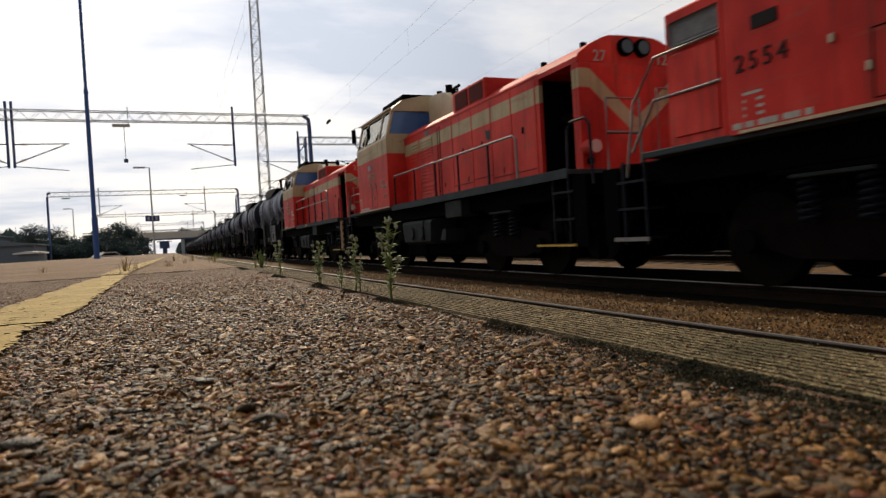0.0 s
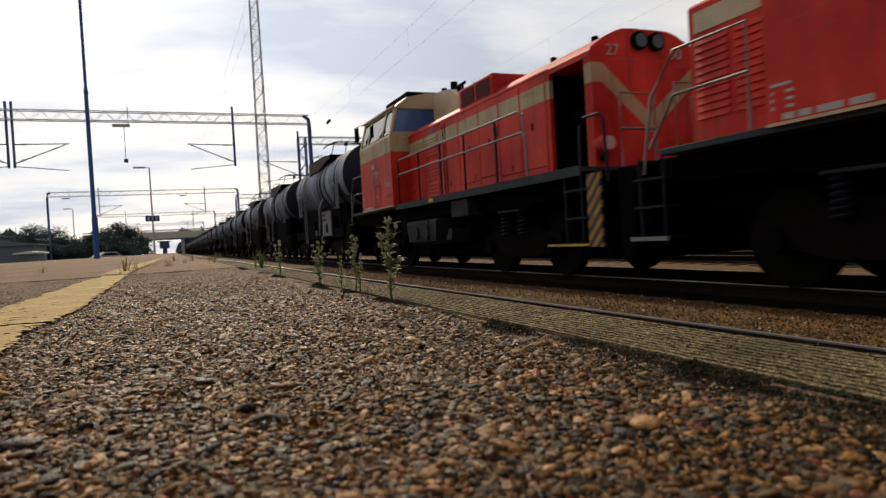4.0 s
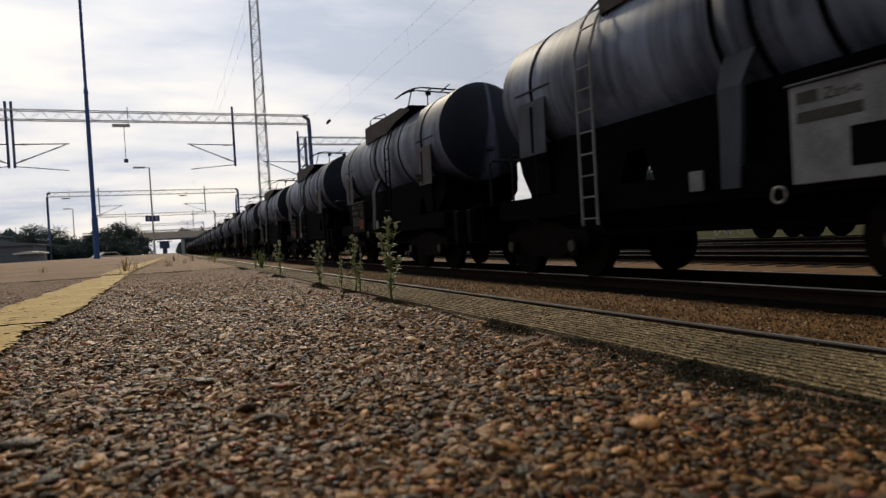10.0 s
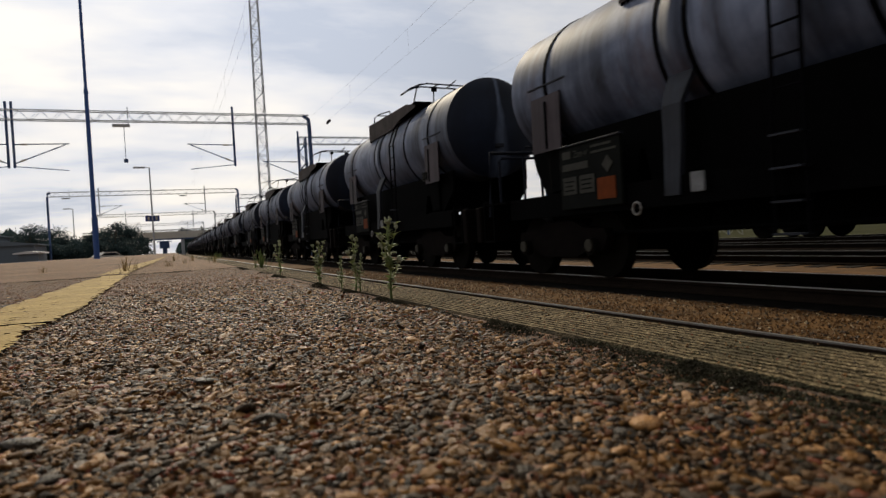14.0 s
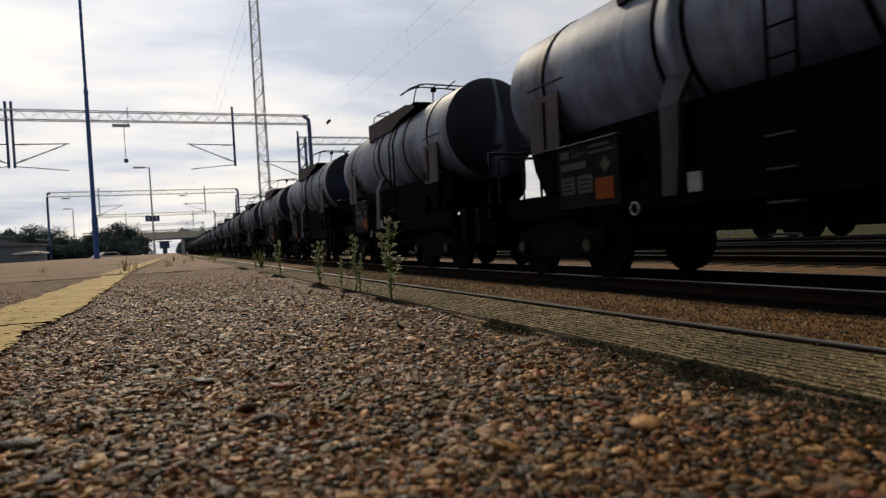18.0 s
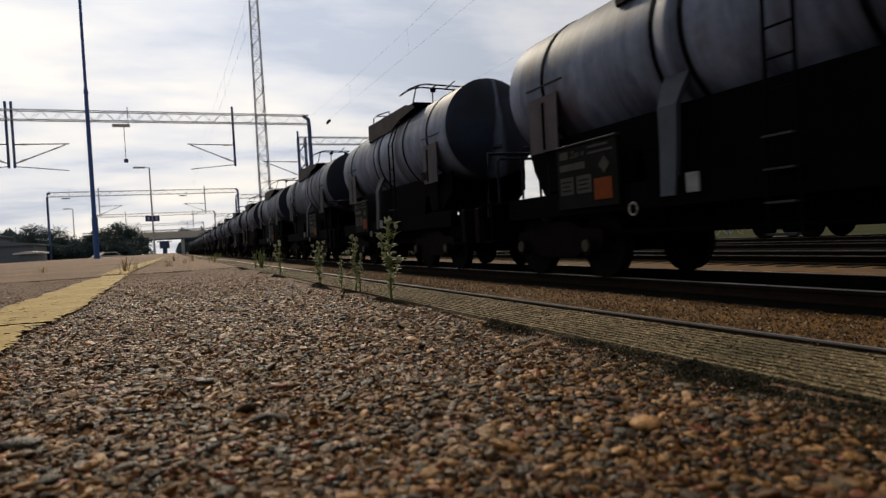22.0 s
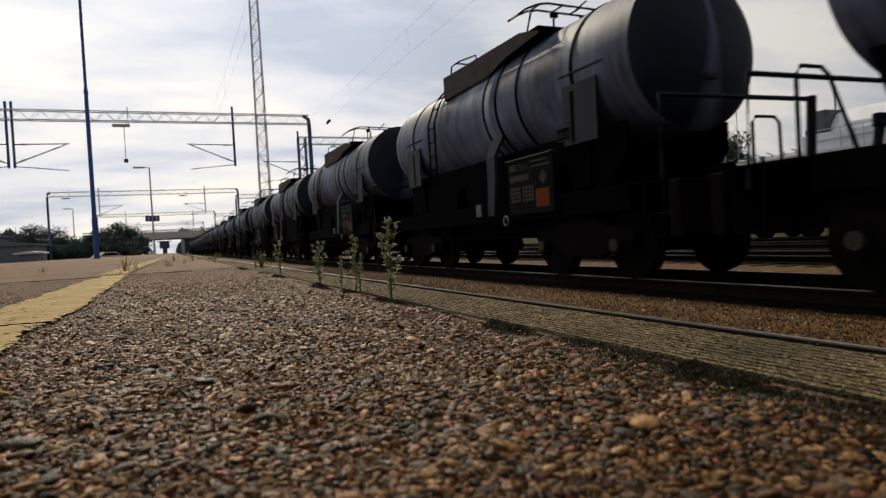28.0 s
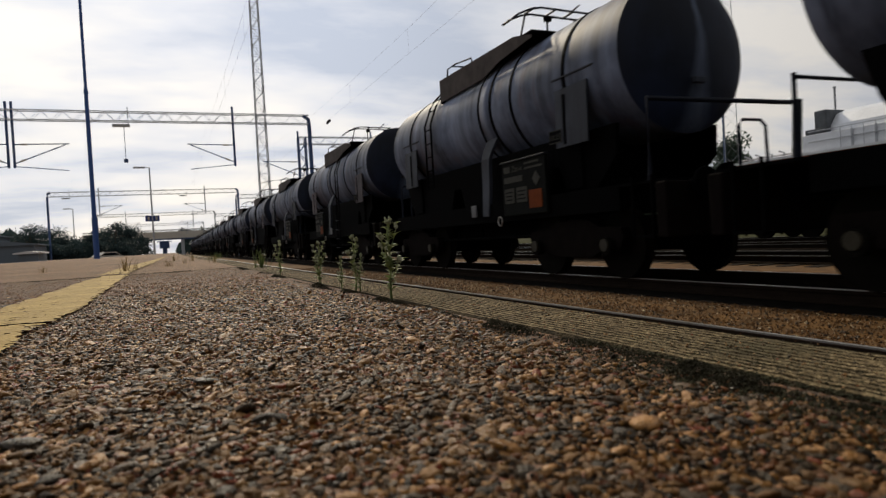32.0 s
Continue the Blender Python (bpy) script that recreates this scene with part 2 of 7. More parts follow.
def coping_mat():
    """Weathered concrete: sandy grain, pale chips, brown dirt and green-black growth in broad patches."""
    m, n, l, b = mat_new("weathered_concrete", 0.9)
    grain = noise_node(n, l, 420.0, 3, 0.7)
    c = ramp(n, l, grain, [(0.30, (0.040, 0.028, 0.013)), (0.50, (0.150, 0.108, 0.052)), (0.68, (0.42, 0.325, 0.18))])
    dirt = noise_node(n, l, 26.0, 5, 0.65)
    c = mix(n, l, ramp(n, l, dirt, [(0.42, (0, 0, 0)), (0.68, (0.75, 0.75, 0.75))]), c, (0.070, 0.047, 0.020))
    green = noise_node(n, l, 3.1, 4, 0.6)
    c = mix(n, l, ramp(n, l, green, [(0.50, (0, 0, 0)), (0.62, (0.6, 0.6, 0.6))]), c, (0.045, 0.044, 0.020))
    l.new(c, b.inputs["Base Color"])
    bump(n, l, b, grain, 1.0, 0.0022)
    return m


M_PAVING = paving_mat("worn_aggregate_paving", 1.0, 0.5)
M_PAVING_DARK = paving_mat("brown_aggregate_paving", 0.62, 0.35, 0.78)
M_BLACKBED = plain("near_black_ballast", (0.006, 0.005, 0.004), 0.95, 0, 0.5, 6, 60, bumpy=1.0, gloss=0.03)
M_DIRT = plain("dark_soil", (0.032, 0.025, 0.018), 0.95, 0, 0.6, 20, 500, bumpy=0.9)
M_COPING = coping_mat()
M_GROOVE = plain("shade_dark_groove", (0.045, 0.032, 0.015), 0.95, 0, 0.6, 30, 400, bumpy=1.0)
M_YELLOW = plain("worn_yellow_paint", (0.37, 0.255, 0.082), 0.8, 0, 0.4, 14, 220, bumpy=0.5)
M_MOSS = plain("dry_moss", (0.032, 0.028, 0.014), 0.95, 0, 0.6, 40, 300, bumpy=0.8)
M_FILM = plain("green_black_moss", (0.030, 0.029, 0.012), 0.95, 0, 0.6, 60, 300, bumpy=0.8)
M_GROUND = plain("gravelly_earth", (0.105, 0.051, 0.013), 0.95, 0, 0.75, 2.5, 45, bumpy=1.0)
M_VERGE = plain("dull_olive_grass", (0.034, 0.034, 0.010), 0.95, 0, 0.5, 0.7, 12, bumpy=1.0, gloss=0.05)
M_RAILTOP = plain("polished_rail_steel", (0.42, 0.41, 0.40), 0.3, 0.7, 0.15, 3, 40, (1, 0.05, 1), 0.03)
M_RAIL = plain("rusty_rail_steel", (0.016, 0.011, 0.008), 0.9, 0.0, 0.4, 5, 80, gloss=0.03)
# Sleeper colour is lowered to hold the shade beside and under the train.
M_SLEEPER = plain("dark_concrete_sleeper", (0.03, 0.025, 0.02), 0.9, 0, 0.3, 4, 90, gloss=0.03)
M_TANK = streaked("sooty_grey_tank_paint", (0.25, 0.30, 0.42), (0.100, 0.125, 0.190), (0.016, 0.020, 0.032), 0.6, 0.42, 0.55)
M_TANKPALE = streaked("dusty_pale_tank_paint", (0.27, 0.33, 0.45), (0.125, 0.15, 0.215), (0.025, 0.031, 0.050), 0.6, 0.6, 0.15)
# Darker than the barrel: the ends' shade away from the sun is included.
M_TANKEND = end_soot_shade("soot_and_shade_tank_end", (0.0050, 0.0085, 0.019), (0.12, 0.15, 0.215))
M_PLATE = streaked("dull_grey_plate", (0.046, 0.054, 0.074), (0.020, 0.024, 0.034), (0.005, 0.005, 0.007), 0.65)
M_RUSTPL = streaked("primer_patched_plate", (0.078, 0.060, 0.070), (0.046, 0.033, 0.039), (0.014, 0.010, 0.012), 0.65, 0.5, 0.6)
# These two blacks are below real steel: deep under-train shade is in the colour.
M_BLACK = plain("near_black_steel", (0.0028, 0.0028, 0.0036), 0.85, 0, 0.5, 4, 60, gloss=0.03)
M_UNDER = plain("shade_black_underframe", (0.0015, 0.0015, 0.0016), 0.9, 0, 0.5, 3, 50, gloss=0.03)
M_GREYBLUE = plain("blue_grey_frame_paint", (0.030, 0.040, 0.044), 0.7, 0, 0.4, 3, 50, gloss=0.15)
M_FUEL = plain("oily_grey_tank_paint", (0.017, 0.022, 0.022), 0.7, 0, 0.5, 3, 50, gloss=0.12)
# Wheel brown is taken nearly to black, with the shade below the wagons.
M_WHEEL = plain("shade_darkened_wheel_steel", (0.006, 0.005, 0.004), 0.85, 0.0, 0.4, 6, 60, gloss=0.03)
M_CAP = plain("greasy_axle_cap", (0.030, 0.026, 0.016), 0.6, 0.2, 0.5, 8, 60, gloss=0.2)
# Rust brown likewise, darkened by the shade put into it.
M_DARKRUST = plain("shade_darkened_rust_bogie", (0.006, 0.0045, 0.004), 0.9, 0, 0.5, 5, 50, gloss=0.03)
M_RED_HOOD = banded_red("faded_red_hood_paint", 2.86, 0.145, 0.85)
M_RED_CAB = banded_red("faded_red_cab_paint", 9.0, 0.1, 0.0, 2.83)
M_RED = banded_red("plain_red_paint", 9.0, 0.1)
M_GRILLE = plain("dark_red_mesh", (0.09, 0.012, 0.010), 0.8, 0, 0.4, 30, 200, bumpy=0.9)
M_CREAM = plain("cream_paint", (0.45, 0.36, 0.22), 0.45, 0, 0.25, 2, 60)
M_HANDRAIL = plain("worn_handrail_steel", (0.20, 0.19, 0.18), 0.45, 0.5, 0.3, 8, 90)
M_DARKRAIL = plain("black_handrail_paint", (0.006, 0.008, 0.016), 0.6, 0, 0.3, 8, 90, gloss=0.15)
M_DECKSIDE = plain("grimy_side_plate", (0.060, 0.050, 0.045), 0.75, 0, 0.5, 3, 50, gloss=0.15)
M_WHITE = plain("chalky_white_paint", (0.62, 0.60, 0.56), 0.7, 0, 0.15, 10, 120)
M_ORANGE = plain("orange_hazard_plate", (0.15, 0.034, 0.006), 0.7, 0, 0.25, 9, 90, gloss=0.08)
M_YELLOWHAZ = plain("yellow_marking_paint", (0.55, 0.33, 0.03), 0.6, 0, 0.3, 9, 90)
M_BARS = plain("pale_stencil_paint", (0.42, 0.40, 0.35), 0.7, 0, 0.2, 9, 90)
M_STENCIL = plain("faded_stencil_paint", (0.048, 0.047, 0.039), 0.7, 0, 0.3, 9, 90, gloss=0.1)
M_LABELBOX = plain("dark_green_grey_board", (0.0055, 0.0065, 0.0055), 0.8, 0, 0.4, 4, 60, gloss=0.06)
M_LABELGREY = plain("light_grey_board", (0.17, 0.175, 0.18), 0.7, 0, 0.45, 3, 60, gloss=0.15)
M_NUMBER = plain("cast_metal_numeral", (0.40, 0.35, 0.24), 0.45, 0.4, 0.2, 20, 120)
M_NUMBERDARK = plain("weathered_dark_numeral", (0.016, 0.013, 0.012), 0.7, 0.2, 0.3, 20, 120)
# Galvanised grey, lightened for the haze over distant steel.
M_GALV = plain("haze_pale_galvanised_steel", (0.42, 0.44, 0.47), 0.5, 0.2, 0.2, 1.5, 30)
M_GANTRY = plain("blue_grey_gantry_steel", (0.040, 0.085, 0.20), 0.6, 0.1, 0.3, 1, 20)
M_POLE = plain("blue_painted_pole", (0.025, 0.085, 0.29), 0.5, 0, 0.2, 1, 30)
M_WIRE = plain("copper_wire_patina", (0.55, 0.57, 0.60), 0.5, 0.3, 0.1, 5, 50)
M_SIGN = plain("dark_blue_sign", (0.015, 0.045, 0.20), 0.4, 0, 0.15, 4, 60)
M_BARK = plain("grey_brown_bark", (0.10, 0.075, 0.05), 0.9, 0, 0.4, 4, 40, (1, 1, 0.3), 0.6)
M_SILVER = plain("aluminium_sheet", (0.78, 0.80, 0.83), 0.4, 0.25, 0.12, 1.2, 20)
M_BOXGREY = plain("weathered_box_grey", (0.13, 0.14, 0.15), 0.7, 0, 0.4, 3, 40)
M_OXIDE = plain("oxide_red_wagon_paint", (0.23, 0.07, 0.035), 0.7, 0, 0.3, 1.2, 30)
M_CONCRETE = plain("blue_grey_building_render", (0.15, 0.18, 0.21), 0.85, 0, 0.15, 0.4, 20)
# Beige is raised so the far footbridge looks hazed.
M_PANEL = plain("haze_pale_beige_panel", (0.62, 0.58, 0.50), 0.6, 0, 0.1, 0.5, 20)
M_CARPAINT = plain("pale_beige_car_paint", (0.55, 0.52, 0.46), 0.35, 0, 0.1, 1, 20)
M_ROOF = plain("white_roof_sheet", (0.72, 0.72, 0.72), 0.5, 0, 0.1, 0.5, 20)
M_LAMP = plain("lamp_lens_glass", (0.55, 0.54, 0.50), 0.15, 0.1, 0.1, 9, 60)


def leaf_mat(name, a, bcol, gloss=0.5):
    m, n, l, b = mat_new(name, 0.6)
    b.inputs["Specular IOR Level"].default_value = gloss
    g = n.new("ShaderNodeNewGeometry")
    c = ramp(n, l, g.outputs["Random Per Island"], [(0.0, a), (1.0, bcol)])
    c = mix(n, l, 0.3, c, ramp(n, l, noise_node(n, l, 30, 3), [(0.3, a), (0.7, bcol)]))
    l.new(c, b.inputs["Base Color"])
    tr = n.new("ShaderNodeBsdfTranslucent")
    l.new(c, tr.inputs["Color"])
    ms = n.new("ShaderNodeMixShader")
    ms.inputs[0].default_value = 0.35
    out = n["Material Output"]
    l.new(b.outputs[0], ms.inputs[1]); l.new(tr.outputs[0], ms.inputs[2]); l.new(ms.outputs[0], out.inputs["Surface"])
    return m


# Both leaf greens are pushed towards blue to carry distance haze.
M_LEAF = leaf_mat("hazy_tree_leaf", (0.026, 0.046, 0.052), (0.034, 0.058, 0.058), 0.15)
M_LEAF_YARD = leaf_mat("hazy_yard_tree_leaf", (0.034, 0.060, 0.048), (0.070, 0.105, 0.070))
M_WEED = leaf_mat("weed_leaf", (0.11, 0.145, 0.045), (0.28, 0.32, 0.13))
M_BUD = leaf_mat("pale_weed_bud", (0.26, 0.27, 0.16), (0.40, 0.40, 0.28))
M_GRASS = leaf_mat("dull_green_grass", (0.045, 0.068, 0.018), (0.12, 0.15, 0.05))
M_DRYGRASS = leaf_mat("dry_grass", (0.13, 0.085, 0.030), (0.25, 0.165, 0.065))


def glass_mat(name, tint):
    m, n, l, b = mat_new(name, 0.08)
    b.inputs["Base Color"].default_value = (*tint, 1)
    b.inputs["Specular IOR Level"].default_value = 0.8
    smear = noise_node(n, l, 3.0, 4, 0.6)
    l.new(ramp(n, l, smear, [(0.3, (0.05, 0.05, 0.05)), (0.8, (0.22, 0.22, 0.22))]), b.inputs["Roughness"])
    return m


M_GLASS_DARK = glass_mat("dark_cab_glass", (0.012, 0.018, 0.026))


def clear_glass(name, tint):
    """Thin window glass: mostly clear, with a grey-green tint, a gloss and a little grime."""
    m, n, l, b = mat_new(name, 0.1)
    tr = n.new("ShaderNodeBsdfTransparent")
    tr.inputs["Color"].default_value = (*tint, 1)
    gl = n.new("ShaderNodeBsdfGlossy")
    gl.inputs["Roughness"].default_value = 0.06
    ms = n.new("ShaderNodeMixShader")
    fr = n.new("ShaderNodeFresnel")
    fr.inputs["IOR"].default_value = 5.0
    l.new(fr.outputs[0], ms.inputs[0])
    l.new(tr.outputs[0], ms.inputs[1]); l.new(gl.outputs[0], ms.inputs[2])
    df = n.new("ShaderNodeBsdfDiffuse")
    df.inputs["Color"].default_value = (0.4, 0.4, 0.38, 1)
    m2 = n.new("ShaderNodeMixShader")
    l.new(ramp(n, l, noise_node(n, l, 3.0, 4, 0.6), [(0.4, (0.02, 0.02, 0.02)), (0.8, (0.12, 0.12, 0.12))]), m2.inputs[0])
    l.new(ms.outputs[0], m2.inputs[1]); l.new(df.outputs[0], m2.inputs[2])
    l.new(m2.outputs[0], n["Material Output"].inputs["Surface"])
    return m


M_GLASS_PALE = clear_glass("clear_cab_glass", (0.85, 0.90, 0.90))
M_GLASS_BLUE = glass_mat("blue_sun_screened_glass", (0.035, 0.12, 0.34))


def hazard_mat():
    m, n, l, b = mat_new("yellow_black_hazard_stripes", 0.6)
    tc = n.new("ShaderNodeTexCoord")
    mp = n.new("ShaderNodeMapping")
    mp.inputs["Rotation"].default_value = (radians(45), 0, 0)
    w = n.new("ShaderNodeTexWave")
    w.bands_direction = "Z"
    w.inputs["Scale"].default_value = 2.3
    w.inputs["Distortion"].default_value = 0.2
    l.new(tc.outputs["Object"], mp.inputs[0]); l.new(mp.outputs[0], w.inputs["Vector"])
    dirt = noise_node(n, l, 6.0, 5, 0.6)
    c = ramp(n, l, w.outputs["Fac"], [(0.47, (0.015, 0.014, 0.013)), (0.53, (0.38, 0.17, 0.02))])
    c = mix(n, l, ramp(n, l, dirt, [(0.45, (0, 0, 0)), (0.75, (0.7, 0.7, 0.7))]), c, (0.03, 0.025, 0.02))
    l.new(c, b.inputs["Base Color"])
    return m


M_HAZARD = hazard_mat()


# ---------------------------------------------------------------- mesh helpers
def finish(bm, name, material, smooth=False):
    me = bpy.data.meshes.new(name)
    bmesh.ops.recalc_face_normals(bm, faces=bm.faces)
    bm.to_mesh(me)
    bm.free()
    for m in (material if isinstance(material, (list, tuple)) else [material]):
        me.materials.append(m)
    if smooth:
        me.polygons.foreach_set("use_smooth", [True] * len(me.polygons))
    return me


def part(name, bm, material, parent=None, label="", smooth=False):
    ob = new(name, finish(bm, name, material, smooth))
    ob.parent = parent
    return tagged(ob, label)


def empty(name, m, label, category, group=""):
    ob = new(name)
    ob.empty_display_size = 0.2
    ob.matrix_basis = m
    return tagged(ob, label, category, group)


def box(bm, x0, x1, y0, y1, z0, z1, bevel=0.0):
    vs = [bm.verts.new((x, y, z)) for x in (x0, x1) for y in (y0, y1) for z in (z0, z1)]
    fs = [bm.faces.new([vs[i] for i in q]) for q in ((0, 1, 3, 2), (4, 6, 7, 5), (0, 4, 5, 1), (2, 3, 7, 6), (0, 2, 6, 4), (1, 5, 7, 3))]
    if bevel:
        es = list({e for f in fs for e in f.edges})
        bmesh.ops.bevel(bm, geom=es, offset=bevel, segments=2, affect="EDGES", profile=0.5)
    return bm


def boxm(*a, **k):
    return box(bmesh.new(), *a, **k)


def prism(bm, pts, axis, a, b):
    """Extrudes a closed outline: axis 'y': pts are (x, z); 'x': (y, z); 'z': (x, y)."""
    def at(p, q):
        return {"y": (p[0], q, p[1]), "x": (q, p[0], p[1]), "z": (p[0], p[1], q)}[axis]
    lo = [bm.verts.new(at(p, a)) for p in pts]
    hi = [bm.verts.new(at(p, b)) for p in pts]
    k = len(pts)
    for i in range(k):
        bm.faces.new((lo[i], lo[(i + 1) % k], hi[(i + 1) % k], hi[i]))
    bm.faces.new(lo[::-1])
    bm.faces.new(hi)
    return bm


def tube(bm, pts, r, n=8, r1=None):
    """A round bar through the points, with mitred bends."""
    pts = [Vector(p) for p in pts]
    rings = []
    up = Vector((0, 0, 1))
    for i, p in enumerate(pts):
        d = (pts[min(i + 1, len(pts) - 1)] - pts[max(i - 1, 0)]).normalized()
        ref = Vector((1, 0, 0)) if abs(d.z) > 0.9 else up
        s = d.cross(ref).normalized()
        t = d.cross(s)
        rr = r if r1 is None else r + (r1 - r) * i / (len(pts) - 1)
        rings.append([bm.verts.new(p + s * (rr * math.cos(a)) + t * (rr * math.sin(a))) for a in [2 * math.pi * k / n for k in range(n)]])
    for a, b in zip(rings, rings[1:]):
        for k in range(n):
            bm.faces.new((a[k], a[(k + 1) % n], b[(k + 1) % n], b[k]))
    bm.faces.new(rings[0][::-1])
    bm.faces.new(rings[-1])
    return bm


def tubem(*a, **k):
    return tube(bmesh.new(), *a, **k)


def arc(c, r, a0, a1, k, plane="xz", off=0.0):
    out = []
    for i in range(k + 1):
        a = radians(a0 + (a1 - a0) * i / k)
        u, v = c[0] + r * math.cos(a), c[1] + r * math.sin(a)
        out.append({"xz": (u, off, v), "yz": (off, u, v), "xy": (u, v, off)}[plane])
    return out


def revolve_y(bm, prof, cz, n=40):
    """Turns (y, radius) pairs round the lengthwise axis at height cz."""
    rings = []
    for y, r in prof:
        if r < 1e-4:
            rings.append([bm.verts.new((0, y, cz))])
        else:
            rings.append([bm.verts.new((r * math.sin(2 * math.pi * k / n), y, cz + r * math.cos(2 * math.pi * k / n))) for k in range(n)])
    for a, b in zip(rings, rings[1:]):
        for k in range(n):
            q = [a[k % len(a)], a[(k + 1) % len(a)], b[(k + 1) % len(b)], b[k % len(b)]]
            q = list(dict.fromkeys(q))
            if len(q) > 2:
                bm.faces.new(q)
    return bm


def disc_x(bm, x0, x1, cy, cz, r, n=24):
    prism(bm, [(cy + r * math.cos(2 * math.pi * k / n), cz + r * math.sin(2 * math.pi * k / n)) for k in range(n)], "x", x0, x1)
    return bm


def lettering(name, text, size, material, parent, m, depth=0.006, label="", spacing=1.0):
    cu = bpy.data.curves.new(name, "FONT")
    cu.body, cu.size, cu.extrude, cu.resolution_u = text, size, depth, 3
    cu.space_character = spacing
    tmp = bpy.data.objects.new(name, cu)
    me = bpy.data.meshes.new_from_object(tmp)
    bpy.data.objects.remove(tmp)
    me.materials.clear()
    me.materials.append(material)
    ob = new(name, me)
    ob.parent, ob.matrix_basis = parent, m
    return tagged(ob, label)


def side_pose(x, y, z):
    """Faces the platform: text runs from far to near as one reads it from the camera's side."""
    return Matrix.Translation((x, y, z)) @ Matrix(((0, 0, -1), (-1, 0, 0), (0, 1, 0))).to_4x4()


# ---------------------------------------------------------------- ground, tracks, platform
GZ = RAIL - 0.17       # earth beside the platform track
GY = RAIL_RUN - 0.17   # earth of the yard


def earth(x):
    """Level of the earth: a shallow bank falls from the platform track to the running track."""
    return GZ + (GY - GZ) * min(1.0, max(0.0, (x - 3.2) / 1.4))


def ground_sheet():
    xs = [-2500, -600, -200, -60, -25] + [-16, -8, -2, 0, 1, 2, 2.8] + [3.2 + 0.35 * i for i in range(5)] + [5 + 1.5 * i for i in range(27)] + [60, 100, 200, 600, 2500]
    ys = [-2500, -500, -100, -30] + [-10 + 2.5 * i for i in range(40)] + [110, 140, 200, 320, 700, 1500, 3500]
    verts, faces = [], []
    for y in ys:
        for x in xs:
            z = earth(x) + (0.02 * noise.noise((x * 0.4, y * 0.4, 3)) if abs(x) < 60 and -30 < y < 150 else 0)
            verts.append((x, y, z))
    k = len(xs)
    for j in range(len(ys) - 1):
        for i in range(k - 1):
            faces.append((j * k + i, j * k + i + 1, (j + 1) * k + i + 1, (j + 1) * k + i))
    me = bpy.data.meshes.new("ground")
    me.from_pydata(verts, [], faces)
    me.materials.append(M_GROUND)
    return tagged(new("ground", me), "brown gravelly earth of the rail yard", "ground", kind="structure")


ground_sheet()


def rail_piece(x, y0, y1, top):
    """One rail: foot, web and head, with a bright running surface."""
    low = top - 0.17
    prof = [(-0.07, low + 0.02), (0.07, low + 0.02), (0.07, low + 0.03), (0.012, low + 0.055), (0.012, top - 0.05), (0.034, top - 0.04), (0.034, top - 0.008),
            (-0.034, top - 0.008), (-0.034, top - 0.04), (-0.012, top - 0.05), (-0.012, low + 0.055), (-0.07, low + 0.03)]
    root = new("rail", finish(prism(bmesh.new(), [(x + a, b) for a, b in prof], "y", y0, y1), "rail", M_RAIL))
    tagged(root, "rusty steel rail with a polished running surface", "rail", "rails of the yard", "structure")
    part("running_surface", boxm(x - 0.016, x + 0.016, y0, y1, top - 0.0079, top, 0), M_RAILTOP, root)
    return root


TRACKS = [2.90 - 0.762, AXIS, AXIS + 4.9, AXIS + 9.7, AXIS + 14.4]
for tx in TRACKS:
    for sx in (-0.762, 0.762):
        rail_piece(tx + sx, -60, 420, RAIL if tx < 4 else RAIL_RUN)

sl_v, sl_f = [], []
for tx in TRACKS[:4]:
    for i in range(150 if tx < 10 else 60):
        y = -6 + 0.61 * i
        k = len(sl_v)
        gz = GZ if tx < 4 else GY
        for (xa, za) in ((-1.3, gz - 0.04), (1.3, gz - 0.04), (1.28, gz + 0.012), (-1.28, gz + 0.012)):
            for dy in (-0.13, 0.13):
                sl_v.append((tx + xa, y + dy, za))
        for q in ((0, 2, 3, 1), (2, 4, 5, 3), (4, 6, 7, 5), (6, 0, 1, 7), (0, 6, 4, 2), (1, 3, 5, 7)):
            sl_f.append(tuple(k + a for a in q))
sl_me = bpy.data.meshes.new("sleepers")
sl_me.from_pydata(sl_v, [], sl_f)
sl_me.materials.append(M_SLEEPER)
tagged(new("sleepers", sl_me), "rows of weathered sleepers under the rails, darkened as shade", "sleepers", kind="stuff")

ICO = bmesh.new()
bmesh.ops.create_icosphere(ICO, subdivisions=1, radius=1.0)
ICO.verts.index_update()
ICO1_V = np.array([v.co[:] for v in ICO.verts])
ICO1_F = np.array([[v.index for v in f.verts] for f in ICO.faces])
ICO.free()
ICO = bmesh.new()
bmesh.ops.create_icosphere(ICO, subdivisions=2, radius=1.0)
ICO.verts.index_update()
ICO2_V = np.array([v.co[:] for v in ICO.verts])
ICO2_F = np.array([[v.index for v in f.verts] for f in ICO.faces])
ICO.free()
RNG = np.random.default_rng(7)


OCT_V = np.array([(1, 0, 0), (-1, 0, 0), (0, 1, 0), (0, -1, 0), (0, 0, 1), (0, 0, -1)], float)
OCT_F = np.array([(0, 2, 4), (2, 1, 4), (1, 3, 4), (3, 0, 4), (2, 0, 5), (1, 2, 5), (3, 1, 5), (0, 3, 5)])
SHAPES = {"fine": (ICO2_V, ICO2_F), "mid": (ICO1_V, ICO1_F), "coarse": (OCT_V, OCT_F)}


